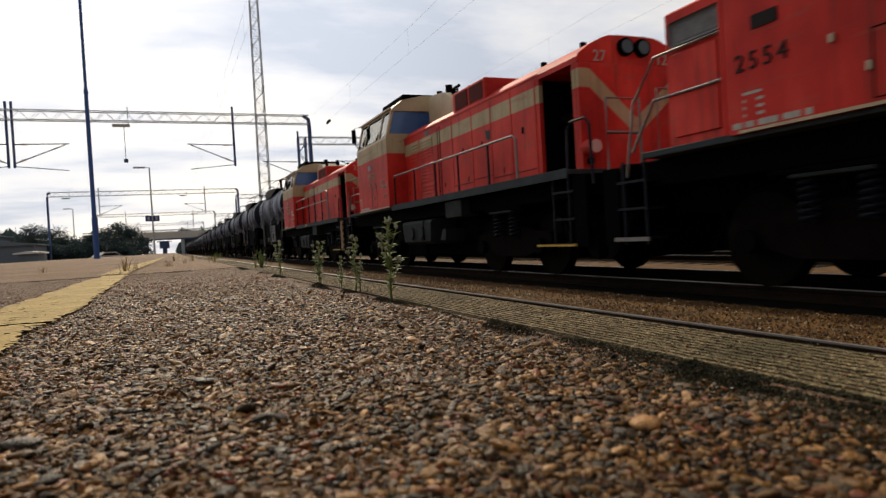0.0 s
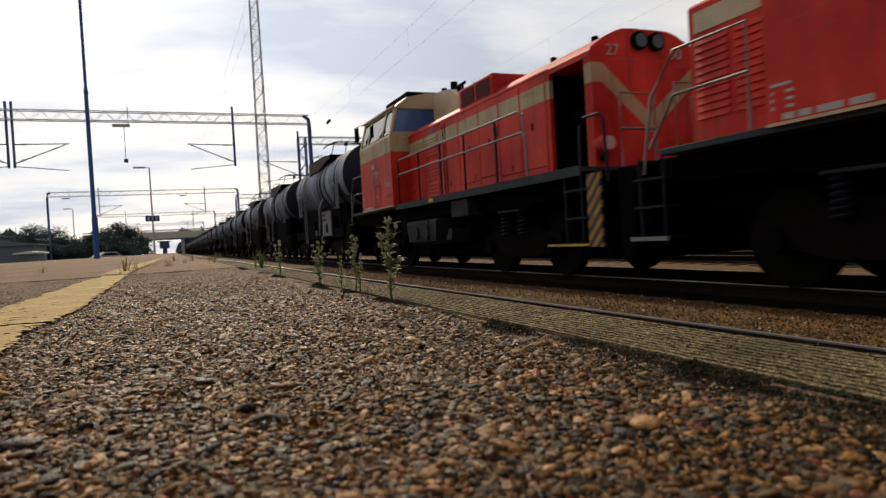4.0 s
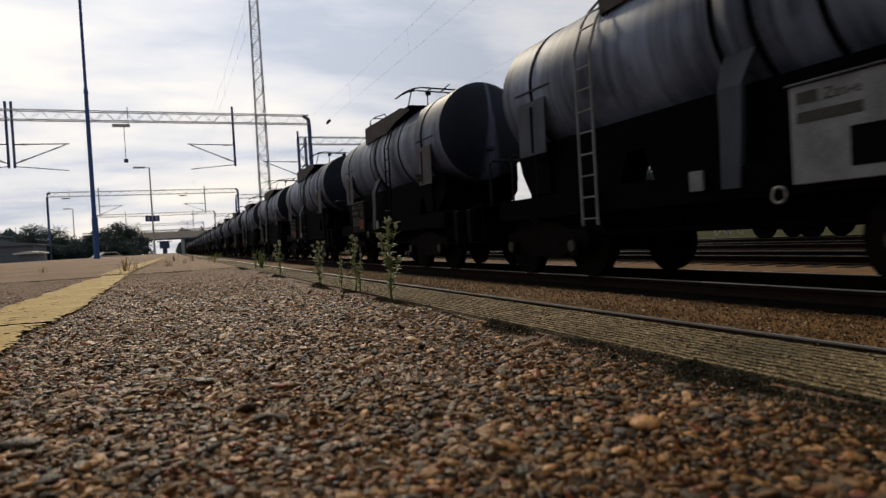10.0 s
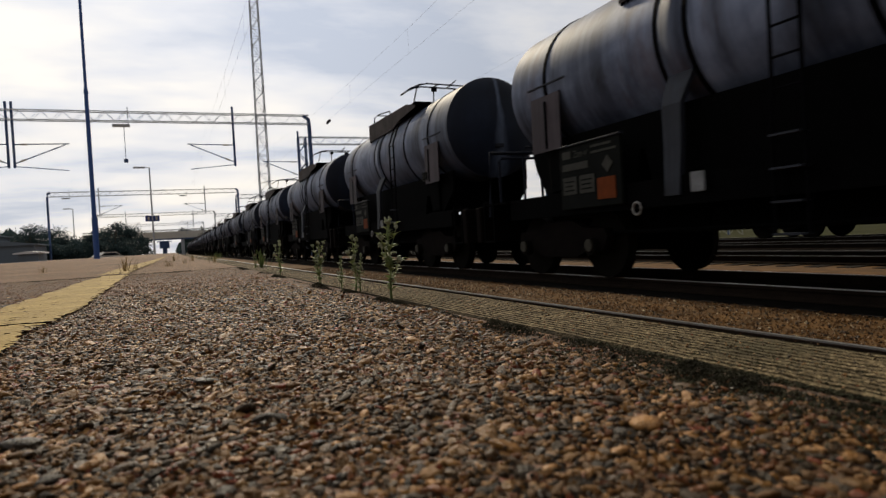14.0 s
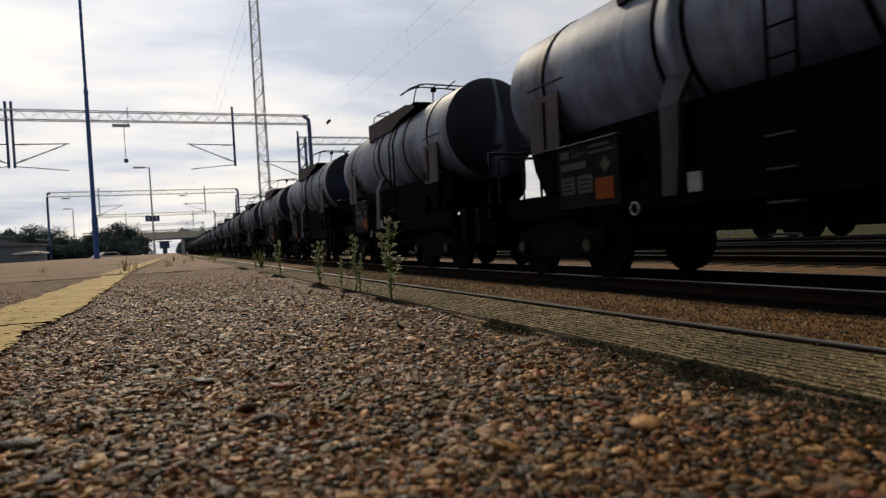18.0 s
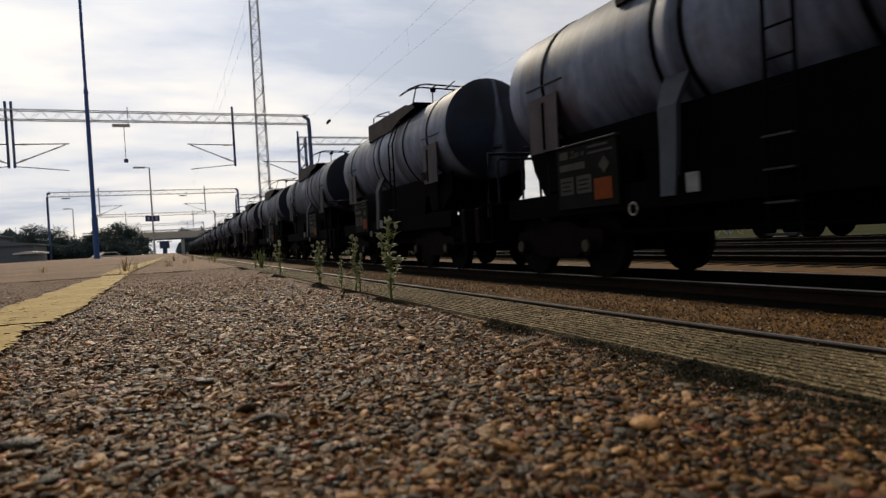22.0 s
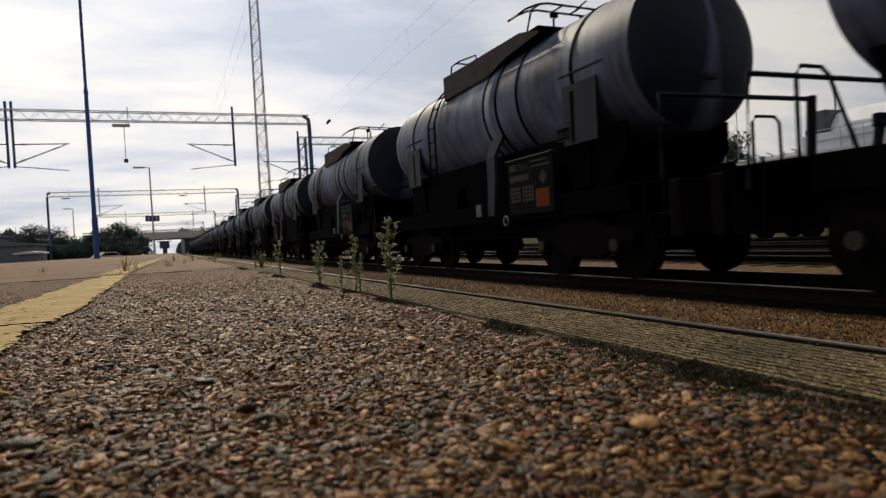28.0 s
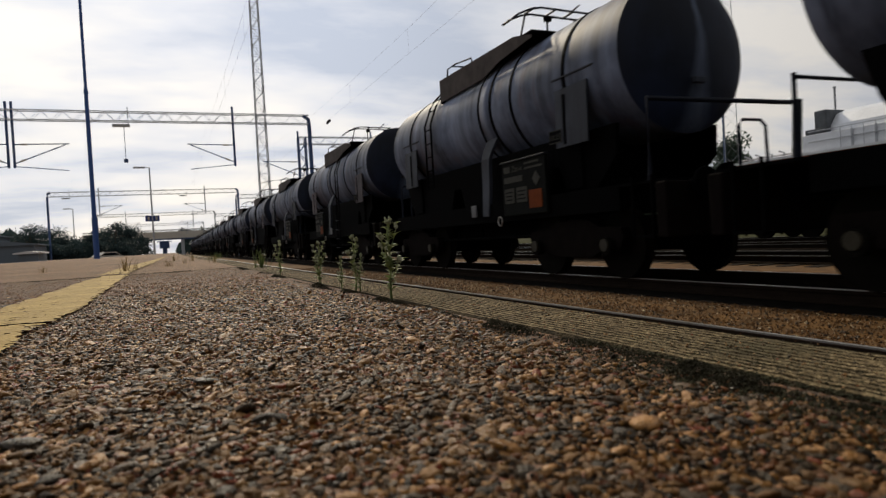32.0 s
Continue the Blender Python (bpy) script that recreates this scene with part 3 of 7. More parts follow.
def stones(name, centres, sizes, shape, material, flat=0.6, lump=0.45, smooth=False):
    """Many stones in one mesh: each an uneven, turned and flattened lump."""
    base, faces = SHAPES[shape]
    n, k = len(centres), len(base)
    ang = RNG.uniform(0, 2 * math.pi, n)
    scl = np.stack([RNG.uniform(0.8, 1.5, n), RNG.uniform(0.6, 1.1, n), RNG.uniform(0.7, 1.3, n) * flat], 1) * sizes[:, None]
    d = RNG.normal(0, 1.3, (n, 3, 3))
    w = 1 + lump * np.tanh(np.einsum("kj,nij->nki", base, d)).mean(2) + RNG.normal(0, 0.10, (n, k))
    v = base[None] * w[:, :, None] * scl[:, None, :]
    c, s = np.cos(ang)[:, None], np.sin(ang)[:, None]
    tilt = RNG.normal(0, 0.3, n)[:, None]
    x, y, z = v[..., 0], v[..., 1], v[..., 2]
    z2 = z + tilt * x
    out = np.stack([x * c - y * s, x * s + y * c, z2], 2) + centres[:, None, :]
    f = faces[None] + (np.arange(n) * k)[:, None, None]
    me = bpy.data.meshes.new(name)
    me.vertices.add(n * k)
    me.vertices.foreach_set("co", out.reshape(-1).astype(np.float32))
    m = n * len(faces)
    me.loops.add(m * 3)
    me.loops.foreach_set("vertex_index", f.reshape(-1).astype(np.int32))
    me.polygons.add(m)
    me.polygons.foreach_set("loop_start", np.arange(0, m * 3, 3, dtype=np.int32))
    me.polygons.foreach_set("use_smooth", np.full(m, smooth, dtype=bool))
    me.update(calc_edges=True)
    me.materials.append(material)
    return new(name, me)


EDGE, MOSS_X, JOINT = 0.324, 0.236, 2.75


def paving_height(x, y):
    """Gentle unevenness of the old surface."""
    return 0.006 * noise.noise((x * 2.3, y * 1.7, 0.3)) + 0.003 * noise.noise((x * 9, y * 9, 4.1))


def paving_level(x, y):
    """Surface of the mortar between the pebbles: they lie deeper in it towards the joint."""
    rise = min(1.0, max(0.0, (x - MOSS_X + 0.026) / 0.026)) ** 2
    return paving_height(x, y) * (1 - rise) - 0.0057 + 0.0015 * min(1.0, max(0.0, (y - 0.5) / 1.6)) + 0.0036 * rise


def paving_sheet(name, xs, ys, label, material):
    verts, faces = [], []
    for y in ys:
        for x in xs:
            verts.append((x, y, paving_level(x, y) if y < 6 and x > -2 else -0.004))
    k, m = len(xs), len(ys)
    for j in range(m - 1):
        for i in range(k - 1):
            faces.append((j * k + i, j * k + i + 1, (j + 1) * k + i + 1, (j + 1) * k + i))
    rim = [j * k for j in range(m)][::-1], [j * k + k - 1 for j in range(m)], list(range(k)), [(m - 1) * k + i for i in range(k)][::-1]
    for edge in rim:
        low = []
        for q in edge:
            low.append(len(verts))
            verts.append((verts[q][0], verts[q][1], GZ - 0.05))
        for a in range(len(edge) - 1):
            faces.append((edge[a], low[a], low[a + 1], edge[a + 1]))
    me = bpy.data.meshes.new(name)
    me.from_pydata(verts, [], faces)
    me.materials.append(material)
    return tagged(new(name, me), label, "platform", "platform paving", "structure")


def steps_between(*spans):
    """Grid lines: spans of (start, end, step), joined."""
    out = []
    for a, b, st in spans:
        n = max(1, round((b - a) / st))
        out += [a + (b - a) * i / n for i in range(n)]
    return out + [spans[-1][1]]


paving_sheet("platform_1", steps_between((-14, -2, 1.0), (-2, -0.9, 0.1), (-0.9, MOSS_X + 0.003, 0.014)), steps_between((-4, -0.4, 0.3), (-0.4, JOINT - 0.006, 0.014)),
             "worn exposed-aggregate station platform paving", M_PAVING_DARK)
paving_sheet("platform_2", steps_between((-14, -3, 1.0), (-3, MOSS_X + 0.003, 0.05)), steps_between((JOINT + 0.006, 8, 0.06), (8, 170, 5.0)),
             "pinkish sandy platform paving beyond the joint", M_PAVING)
tagged(new("platform_bed", finish(boxm(-13.9, EDGE - 0.01, -3.9, 169, GZ - 0.05, -0.03), "platform_bed", M_DIRT)), "dark earth bed under the platform paving", "platform", kind="structure")


def pebble_band(y0, y1, gap, shape, big=0.0, sink=0.25):
    """A band of packed pebbles across the part of the paving that lies before the edge joint."""
    ys = np.arange(y0, y1, gap * 0.87)
    x_left = -(0.27 * y1 + 0.13)
    xs = np.arange(x_left, MOSS_X + 0.002, gap)
    gx, gy = np.meshgrid(xs, ys)
    gx = gx + np.where(np.arange(len(ys)) % 2, gap / 2, 0)[:, None]
    x = (gx + RNG.uniform(-0.4, 0.4, gx.shape) * gap).ravel()
    y = (gy + RNG.uniform(-0.4, 0.4, gy.shape) * gap).ravel()
    keep = (x < MOSS_X + 0.001 + 0.004 * np.sin(y * 37)) & (RNG.uniform(0, 1, len(x)) > 0.05)
    if big:
        keep &= x < MOSS_X - 0.014
        keep &= RNG.uniform(0, 1, len(x)) < big
    x, y = x[keep], y[keep]
    r = gap * 0.50 * np.clip(RNG.lognormal(0, 0.30, len(x)), 0.5, 1.25 if big else 1.8)
    z = np.array([paving_height(a, b) for a, b in zip(x, y)]) - 0.0052 + r * RNG.uniform(-sink, 0.20, len(x))
    return tagged(stones("aggregate_pebbles", np.stack([x, y, z], 1), r, shape, M_STONE if y0 < 1.2 else M_STONE_DUSTY, 0.42, 0.45, shape == "fine"), "brown, ochre and grey pebbles set in the platform surface", "pebbles", kind="stuff")


pebble_band(-0.40, 0.08, 0.0080, "coarse")
pebble_band(0.08, 0.30, 0.0037, "fine")
for band in range(5):
    pebble_band(0.30 + 0.16 * band, 0.46 + 0.16 * band, 0.0036, "mid")
for band in range(6):
    pebble_band(1.10 + 0.27 * band, 1.37 + 0.27 * band if band < 5 else JOINT - 0.008, 0.0045, "coarse", 0.0, 0.4)
pebble_band(0.08, 0.70, 0.0066, "fine", 0.16, 0.45)
pebble_band(0.08, 0.50, 0.0098, "fine", 0.06, 0.55)
pebble_band(0.70, 1.60, 0.0068, "mid", 0.14, 0.45)

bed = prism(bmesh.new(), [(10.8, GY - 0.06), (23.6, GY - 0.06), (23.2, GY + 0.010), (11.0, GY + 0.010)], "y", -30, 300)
tagged(new("yard_bed", finish(bed, "yard_bed", M_BLACKBED)), "near-black bed of the yard tracks", "track bed", kind="structure")
bed = prism(bmesh.new(), [(23.7, GY - 0.06), (400, GY - 0.06), (400, GY + 0.03), (24.0, GY + 0.03)], "y", -60, 300)
tagged(new("grass_verge", finish(bed, "grass_verge", M_VERGE)), "dull olive grass verge beyond the yard tracks", "grass", kind="structure")
# Strip coloured black so the train's shadow lies in the bed itself.
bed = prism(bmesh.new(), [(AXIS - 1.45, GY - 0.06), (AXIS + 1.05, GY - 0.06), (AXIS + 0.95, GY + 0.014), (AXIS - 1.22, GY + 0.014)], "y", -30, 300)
tagged(new("track_bed", finish(bed, "track_bed", M_BLACKBED)), "ballast bed of the running track, coloured black for the train's shadow", "track bed", kind="structure")

n_q = 9000
qy = 0.14 + 1.25 * RNG.uniform(0, 1, n_q) ** 1.6
qx = RNG.uniform(0, 1, n_q) * (0.66 * qy + 0.05 + np.minimum(MOSS_X, 1.1 * qy + 0.1)) - 0.66 * qy - 0.05
qz = np.array([paving_height(a, b) for a, b in zip(qx, qy)]) - 0.0045 + RNG.uniform(0, 0.002, n_q)
tagged(stones("sandy_grit", np.stack([qx, qy, qz], 1), RNG.uniform(0.0005, 0.0014, n_q), "coarse", M_STONE, 0.8, 0.4), "fine sandy grit between the platform pebbles", "grit", kind="stuff")

# loose ballast between the tracks, and along the running track
n_b = 30000
bx = RNG.uniform(2.97, 5.55, n_b)
by = 1.2 + 24 * RNG.uniform(0, 1, n_b) ** 1.5
bs = RNG.uniform(0.005, 0.012, n_b) * np.where(RNG.uniform(0, 1, n_b) < 0.08, 1.8, 1)
tagged(stones("ballast_stones", np.stack([bx, by, GZ + (GY - GZ) * np.clip((bx - 3.2) / 1.4, 0, 1) + 0.008], 1), bs, "coarse", M_BALLAST, 0.8), "small rust-brown ballast stones on the earth beside the track", "ballast", kind="stuff")


def coping_block(y0, y1, step):
    """Ribbed concrete edge stone: lengthwise grooves, rough worn faces, a rounded arris at the edge."""
    x0, x1 = MOSS_X + 0.005, EDGE
    prof = [(x0, GZ), (x0, -0.02)]
    ribs = 12
    for i in range(ribs):
        w = (x1 - 0.008 - x0) / ribs
        a = x0 + 0.002 + w * i
        prof += [(a, -0.0030), (a + w * 0.22, -0.0006), (a + w * 0.62, -0.0003), (a + w * 0.84, -0.0028)]
    prof += [(x1 - 0.007, 0.0), (x1 - 0.002, -0.004), (x1, -0.012), (x1, -0.09), (x1 - 0.06, -0.11), (x1 - 0.06, GZ)]
    n = max(1, int((y1 - y0) / step))
    k = len(prof)
    verts, faces = [], []
    rough = 0.0003 if step < 0.05 else 0.0
    for j in range(n + 1):
        y = y0 + (y1 - y0) * j / n
        for (x, z) in prof:
            q = rough if z > -0.03 else 0.0
            wear = 0.0005 * noise.noise((x * 40, y * 6, 1.7)) + 0.00035 * noise.noise((x * 260, y * 190, 5.3)) if rough and z > -0.03 else 0.0
            verts.append((x + q * RNG.uniform(-1, 1), y + q * RNG.uniform(-1, 1) * (0 < j < n), z + q * RNG.uniform(-1, 1) + wear))
    for j in range(n):
        for i in range(k):
            a, b = j * k + i, j * k + (i + 1) % k
            faces.append((a, b, b + k, a + k))
    faces += [tuple(range(k))[::-1], tuple(n * k + i for i in range(k))]
    me = bpy.data.meshes.new("edge_stone")
    me.from_pydata(verts, [], faces)
    me.materials.append(M_COPING)
    me.materials.append(M_GROOVE)
    # Groove faces take the darker tone in place of relief shading.
    groove = [1 if 2 <= i < 2 + 4 * ribs and (i - 2) % 4 in (0, 3) else 0 for i in range(k)]
    me.polygons.foreach_set("material_index", groove * n + [0, 0])
    ob = new("edge_stone", me)
    ob.parent = copings
    return ob


copings = tagged(new("platform_edge"), "row of ribbed weathered concrete edge stones along the platform", "platform edge", kind="structure")
cy = -1.95
while cy < 170:
    ln = 1.0 if cy < 12 else (5.0 if cy < 40 else 26.0)
    coping_block(cy + 0.003, cy + ln - 0.003, 0.004 if -0.5 < cy < 1.5 else (0.02 if cy < 4 else 1.0))
    cy += ln
n_g = 5000
gy_ = 0.08 + 1.7 * RNG.uniform(0, 1, n_g) ** 1.4
tagged(stones("coping_grit", np.stack([RNG.uniform(MOSS_X + 0.01, EDGE - 0.004, n_g), gy_, RNG.uniform(-0.004, 0.0008, n_g)], 1), RNG.uniform(0.0003, 0.0010, n_g), "coarse", M_STONE, 0.7, 0.4, True), "fine pale grit on the ribbed edge stones", "grit", kind="stuff")

# worn yellow safety line: flakes of paint with ragged borders over the pebbles
def yellow_line():
    bm = bmesh.new()
    rnd = random.Random(3)
    edge = ((0.3, -0.132), (0.80, -0.131), (0.84, -0.124), (1.1, -0.124), (1.75, -0.136), (2.75, -0.158), (5.0, -0.13), (20, -0.11), (60, -0.10))
    y = 0.35
    while y < 30:
        step = 0.006 if y < 1.4 else (0.012 if y < 2.8 else (0.05 if y < 8 else 0.4))
        y2 = y + step
        nx = 22 if y < 8 else 8
        xr = next(xa + (xb - xa) * (y - ya) / (yb - ya) for (ya, xa), (yb, xb) in zip(edge, edge[1:]) if y <= yb)
        xr += 0.006 * noise.noise((y * 45, 0.2, 8.8)) + rnd.uniform(-0.003, 0.002)
        xl = -0.252 + 0.004 * noise.noise((y * 38, 4.2, 8.8)) + rnd.uniform(-0.002, 0.002)
        if y > JOINT:
            xl, xr = -0.30 + 0.012 * y if y < 14 else -0.13, xr
        row = []
        for yy in (y, y2):
            line = []
            for i in range(nx + 1):
                x = xl + (xr - xl) * i / nx
                line.append(bm.verts.new((x, yy, paving_height(x, yy) + (-0.0007 + 0.0007 * noise.noise((x * 120, yy * 90, 3.3)) if y < JOINT else 0.003))))
            row.append(line)
        for i in range(nx):
            x = xl + (xr - xl) * (i + 0.5) / nx
            worn = noise.noise((x * 70, y * 32, 2.2)) + 0.5 * noise.noise((x * 160, y * 90, 6.1))
            crack = abs(y - 0.806 - 0.10 * (x + 0.2)) < 0.010
            gone = worn > (0.62 if y < JOINT else 0.30) or crack or JOINT - 0.02 < y < JOINT + 0.03
            if not gone and rnd.random() > (0.01 if 0 < i < nx - 1 else 0.25):
                bm.faces.new((row[0][i], row[0][i + 1], row[1][i + 1], row[1][i]))
        y = y2
    bmesh.ops.remove_doubles(bm, verts=bm.verts, dist=0.00002)
    return tagged(new("yellow_line", finish(bm, "yellow_line", M_YELLOW)), "worn yellow painted safety line on the platform", "platform marking", kind="structure")


yellow_line()


def moss_strip():
    """Dark moss heaped in the edge joint, brushed thin between the heaps, and a green film on the near stones."""
    heaps = ((0.16, 0.03, 0.25), (0.212, 0.014, 0.75), (0.240, 0.012, 0.9), (0.285, 0.025, 0.30), (0.34, 0.03, 0.40), (0.418, 0.016, 0.8), (0.448, 0.014, 0.9), (0.55, 0.04, 0.25), (0.70, 0.03, 0.6), (0.745, 0.025, 0.7),
             (0.92, 0.03, 0.7), (1.12, 0.05, 0.8), (1.58, 0.09, 0.8), (1.85, 0.1, 0.5), (2.4, 0.2, 0.6))
    n = 60000
    y = 0.05 + 3.4 * RNG.uniform(0, 1, n) ** 1.7
    hump = np.clip(sum(h * np.exp(-((y - c) / w) ** 2) for c, w, h in heaps), 0, 1.2)
    keep = RNG.uniform(0, 1, n) < 0.22 + 0.9 * hump
    y, hump = y[keep], hump[keep]
    n = len(y)
    off = RNG.normal(0, 1, n)
    x = MOSS_X + 0.003 * np.sin(y * 23) - 0.002 - 0.004 * hump + off * (0.0020 + 0.0052 * hump)
    z = -0.006 + (0.0034 + 0.0075 * hump * np.exp(-off ** 2 / 2)) * RNG.uniform(0, 1, n) ** 0.6
    tagged(stones("moss", np.stack([x, y, z], 1), RNG.uniform(0.0003, 0.0009, n), "coarse", M_MOSS, 0.9, 0.5), "dark dry moss and soil in the joint of the platform edge", "moss", kind="stuff")
    n = 8000
    y = 0.09 + 0.26 * RNG.uniform(0, 1, n)
    x = MOSS_X + 0.010 + RNG.normal(0, 0.026, n)
    keep = (x < EDGE - 0.012) & (RNG.uniform(0, 1, n) < 1.25 - 3.2 * (y - 0.09))
    x, y = x[keep], y[keep]
    z = np.where(x < MOSS_X + 0.003, -0.0030, -0.0012) + RNG.uniform(-0.0006, 0.0004, len(x))
    tagged(stones("moss_film", np.stack([x, y, z], 1), RNG.uniform(0.0004, 0.0012, len(x)), "coarse", M_FILM, 0.5, 0.5), "thin green-black moss film on the edge stones", "moss", kind="stuff")


moss_strip()
n_j = 5000
jx = RNG.uniform(-3.2, MOSS_X, n_j)
tagged(stones("joint_soil", np.stack([jx, JOINT + 0.006 * np.sin(jx * 3.1) + RNG.normal(0, 0.004, n_j), -0.008 + 0.0045 * RNG.uniform(0, 1, n_j)], 1), RNG.uniform(0.0008, 0.0018, n_j), "coarse", M_MOSS, 0.9, 0.4), "dark soil heaped in the joint across the platform", "soil", kind="stuff")


# ---------------------------------------------------------------- weeds in the joint
def leaf(bm, base, way, length, width, droop=0.25):
    way = Vector(way).normalized()
    side = way.cross(Vector((0, 0, 1)))
    side = side.normalized() if side.length > 1e-3 else Vector((1, 0, 0))
    mid = Vector(base) + way * length * 0.5
    tip = Vector(base) + way * length + Vector((0, 0, -droop * length))
    a = bm.verts.new(base)
    b1, b2 = bm.verts.new(mid + side * width * 0.5), bm.verts.new(mid - side * width * 0.5)
    c = bm.verts.new(mid + Vector((0, 0, -0.12 * width)))
    t = bm.verts.new(tip)
    for f in ((a, b1, c), (a, c, b2), (b1, t, c), (c, t, b2)):
        bm.faces.new(f)


def weed(x, y, h, lean, seed, branches, label, lushness=1.0):
    rnd = random.Random(seed)
    root = empty("weed", pose(x, y, -0.004, 0, 0, rnd.uniform(0, 360)), label, "weed", "weeds in the platform joint")
    bs, bl, bb = bmesh.new(), bmesh.new(), bmesh.new()
    stems = []
    main = [Vector((lean * h * t * t + 0.02 * h * math.sin(t * 7), 0.015 * h * math.sin(t * 9), h * t)) for t in [i / 8 for i in range(9)]]
    stems.append((main, 0.016 * h))
    for i in range(branches):
        t0 = 0.25 + 0.6 * (i + rnd.random()) / branches
        p = main[int(t0 * 8)]
        a = rnd.uniform(0, 6.28)
        ln = h * rnd.uniform(0.18, 0.36) * (1.15 - t0 * 0.5)
        out = Vector((math.cos(a), math.sin(a), 0))
        stems.append(([p + out * (ln * 0.55 * q) + Vector((0, 0, ln * q * (0.55 + 0.55 * q))) for q in (0, 0.33, 0.66, 1)], 0.009 * h))
    for pts, r in stems:
        tube(bs, pts, r * 1.15, 5, r * 0.5)
        n = int((46 if r > 0.012 * h else 18) * lushness)
        for k in range(n):
            t = rnd.uniform(0.05, 1.0)
            p = pts[min(len(pts) - 1, int(t * (len(pts) - 1) + 0.5))]
            a = rnd.uniform(0, 6.28)
            ln = h * rnd.uniform(0.09, 0.19) * (1.2 - 0.6 * max(0, p.z) / h)
            leaf(bl, p + Vector((0, 0, rnd.uniform(-0.03, 0.03) * h)), (math.cos(a), math.sin(a), rnd.uniform(0.3, 1.2)), ln, ln * 0.42, 0.3)
        top = pts[-1]
        for k in range(9):
            c = top + Vector((rnd.uniform(-1, 1), rnd.uniform(-1, 1), rnd.uniform(-0.6, 1))) * 0.034 * h
            s = h * rnd.uniform(0.014, 0.024)
            vs = [bb.verts.new(c + Vector(d) * s) for d in ((1, 0, 0), (-1, 0, 0), (0, 1, 0), (0, -1, 0), (0, 0, 1.5), (0, 0, -1.3))]
            for f in ((0, 2, 4), (2, 1, 4), (1, 3, 4), (3, 0, 4), (2, 0, 5), (1, 2, 5), (3, 1, 5), (0, 3, 5)):
                bb.faces.new([vs[q] for q in f])
    part("stem", bs, M_WEED, root, "", True)
    part("leaves", bl, M_WEED, root)
    part("flower_head", bb, M_BUD, root, "pale woolly flower buds")
    return root


weed(0.242, 0.745, 0.098, 0.02, 1, 7, "tall branching green weed with pale buds in the platform joint")
weed(0.243, 0.915, 0.078, 0.05, 2, 5, "slim green weed with pale buds in the platform joint", 0.8)
weed(0.236, 0.965, 0.052, -0.05, 3, 4, "short leafy green weed in the platform joint", 1.1)
weed(0.238, 1.13, 0.076, -0.06, 4, 6, "bushy green weed with pale buds in the platform joint", 1.3)
weed(0.246, 0.90, 0.055, -0.12, 5, 4, "small leafy weed beside a taller one in the joint", 0.9)
weed(0.244, 1.63, 0.086, 0.05, 6, 4, "narrow green weed with a pale head in the joint", 1.0)
weed(0.262, 1.99, 0.030, 0.1, 7, 2, "tiny weed seedling in the platform joint", 0.6)


def grass_tuft(x, y, h, n, seed, spread, material, label):
    rnd = random.Random(seed)
    bm = bmesh.new()
    for _ in range(n):
        a, o = rnd.uniform(0, 6.28), rnd.random() * spread
        b = Vector((o * math.cos(a), o * math.sin(a), 0))
        tip = b + Vector((rnd.uniform(-0.35, 0.35), rnd.uniform(-0.35, 0.35), rnd.uniform(0.5, 1.0))) * h
        side = Vector((math.sin(a), -math.cos(a), 0)) * h * 0.028
        mid = (b + tip) / 2 + Vector((0, 0, 0.1 * h))
        q = [bm.verts.new(p) for p in (b + side, b - side, mid - side * 0.7, mid + side * 0.7, tip)]
        bm.faces.new(q[:4])
        bm.faces.new((q[3], q[2], q[4]))
    ob = new("grass_tuft", finish(bm, "grass_tuft", material))
    ob.location = (x, y, -0.005)
    return tagged(ob, label, "grass", "grass tufts on the platform")


grass_tuft(0.29, 2.35, 0.085, 20, 11, 0.03, M_GRASS, "upright green grass tuft at the platform edge")
grass_tuft(0.42, 6.9, 0.07, 40, 12, 0.12, M_GRASS, "low dull green grass clump at the platform edge")
grass_tuft(0.30, 5.2, 0.05, 22, 13, 0.08, M_GRASS, "short green grass tuft at the platform edge")
for i, (gx, gy, gh) in enumerate(((-0.19, 3.1, 0.085), (-0.22, 3.5, 0.06), (-0.16, 3.35, 0.05), (-0.02, 3.9, 0.06), (0.08, 4.3, 0.05), (0.22, 4.0, 0.06), (-0.70, 4.4, 0.05), (-1.5, 5.6, 0.06), (0.15, 5.4, 0.07), (0.02, 6.0, 0.08))):
    grass_tuft(gx, gy, gh, 12, 30 + i, 0.03, M_DRYGRASS, "thin dry brown grass sprouting from the platform joint")


# ---------------------------------------------------------------- tank wagons
TANK_Z, TANK_R = 2.98, 1.13


def wheelset(y, r, parent):
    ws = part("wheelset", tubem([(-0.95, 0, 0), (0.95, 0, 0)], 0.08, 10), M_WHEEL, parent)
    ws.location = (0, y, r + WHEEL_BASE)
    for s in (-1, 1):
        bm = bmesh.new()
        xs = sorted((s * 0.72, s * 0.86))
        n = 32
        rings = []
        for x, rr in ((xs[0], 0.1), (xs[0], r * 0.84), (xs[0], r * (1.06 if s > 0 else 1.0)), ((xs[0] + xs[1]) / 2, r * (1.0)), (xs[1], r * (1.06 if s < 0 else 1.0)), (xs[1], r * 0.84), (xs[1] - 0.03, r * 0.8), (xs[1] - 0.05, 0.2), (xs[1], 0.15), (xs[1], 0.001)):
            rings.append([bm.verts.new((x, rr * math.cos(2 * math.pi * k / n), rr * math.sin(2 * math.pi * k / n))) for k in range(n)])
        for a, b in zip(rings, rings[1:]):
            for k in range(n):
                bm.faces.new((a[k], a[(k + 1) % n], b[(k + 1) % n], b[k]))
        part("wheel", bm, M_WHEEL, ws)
    return ws


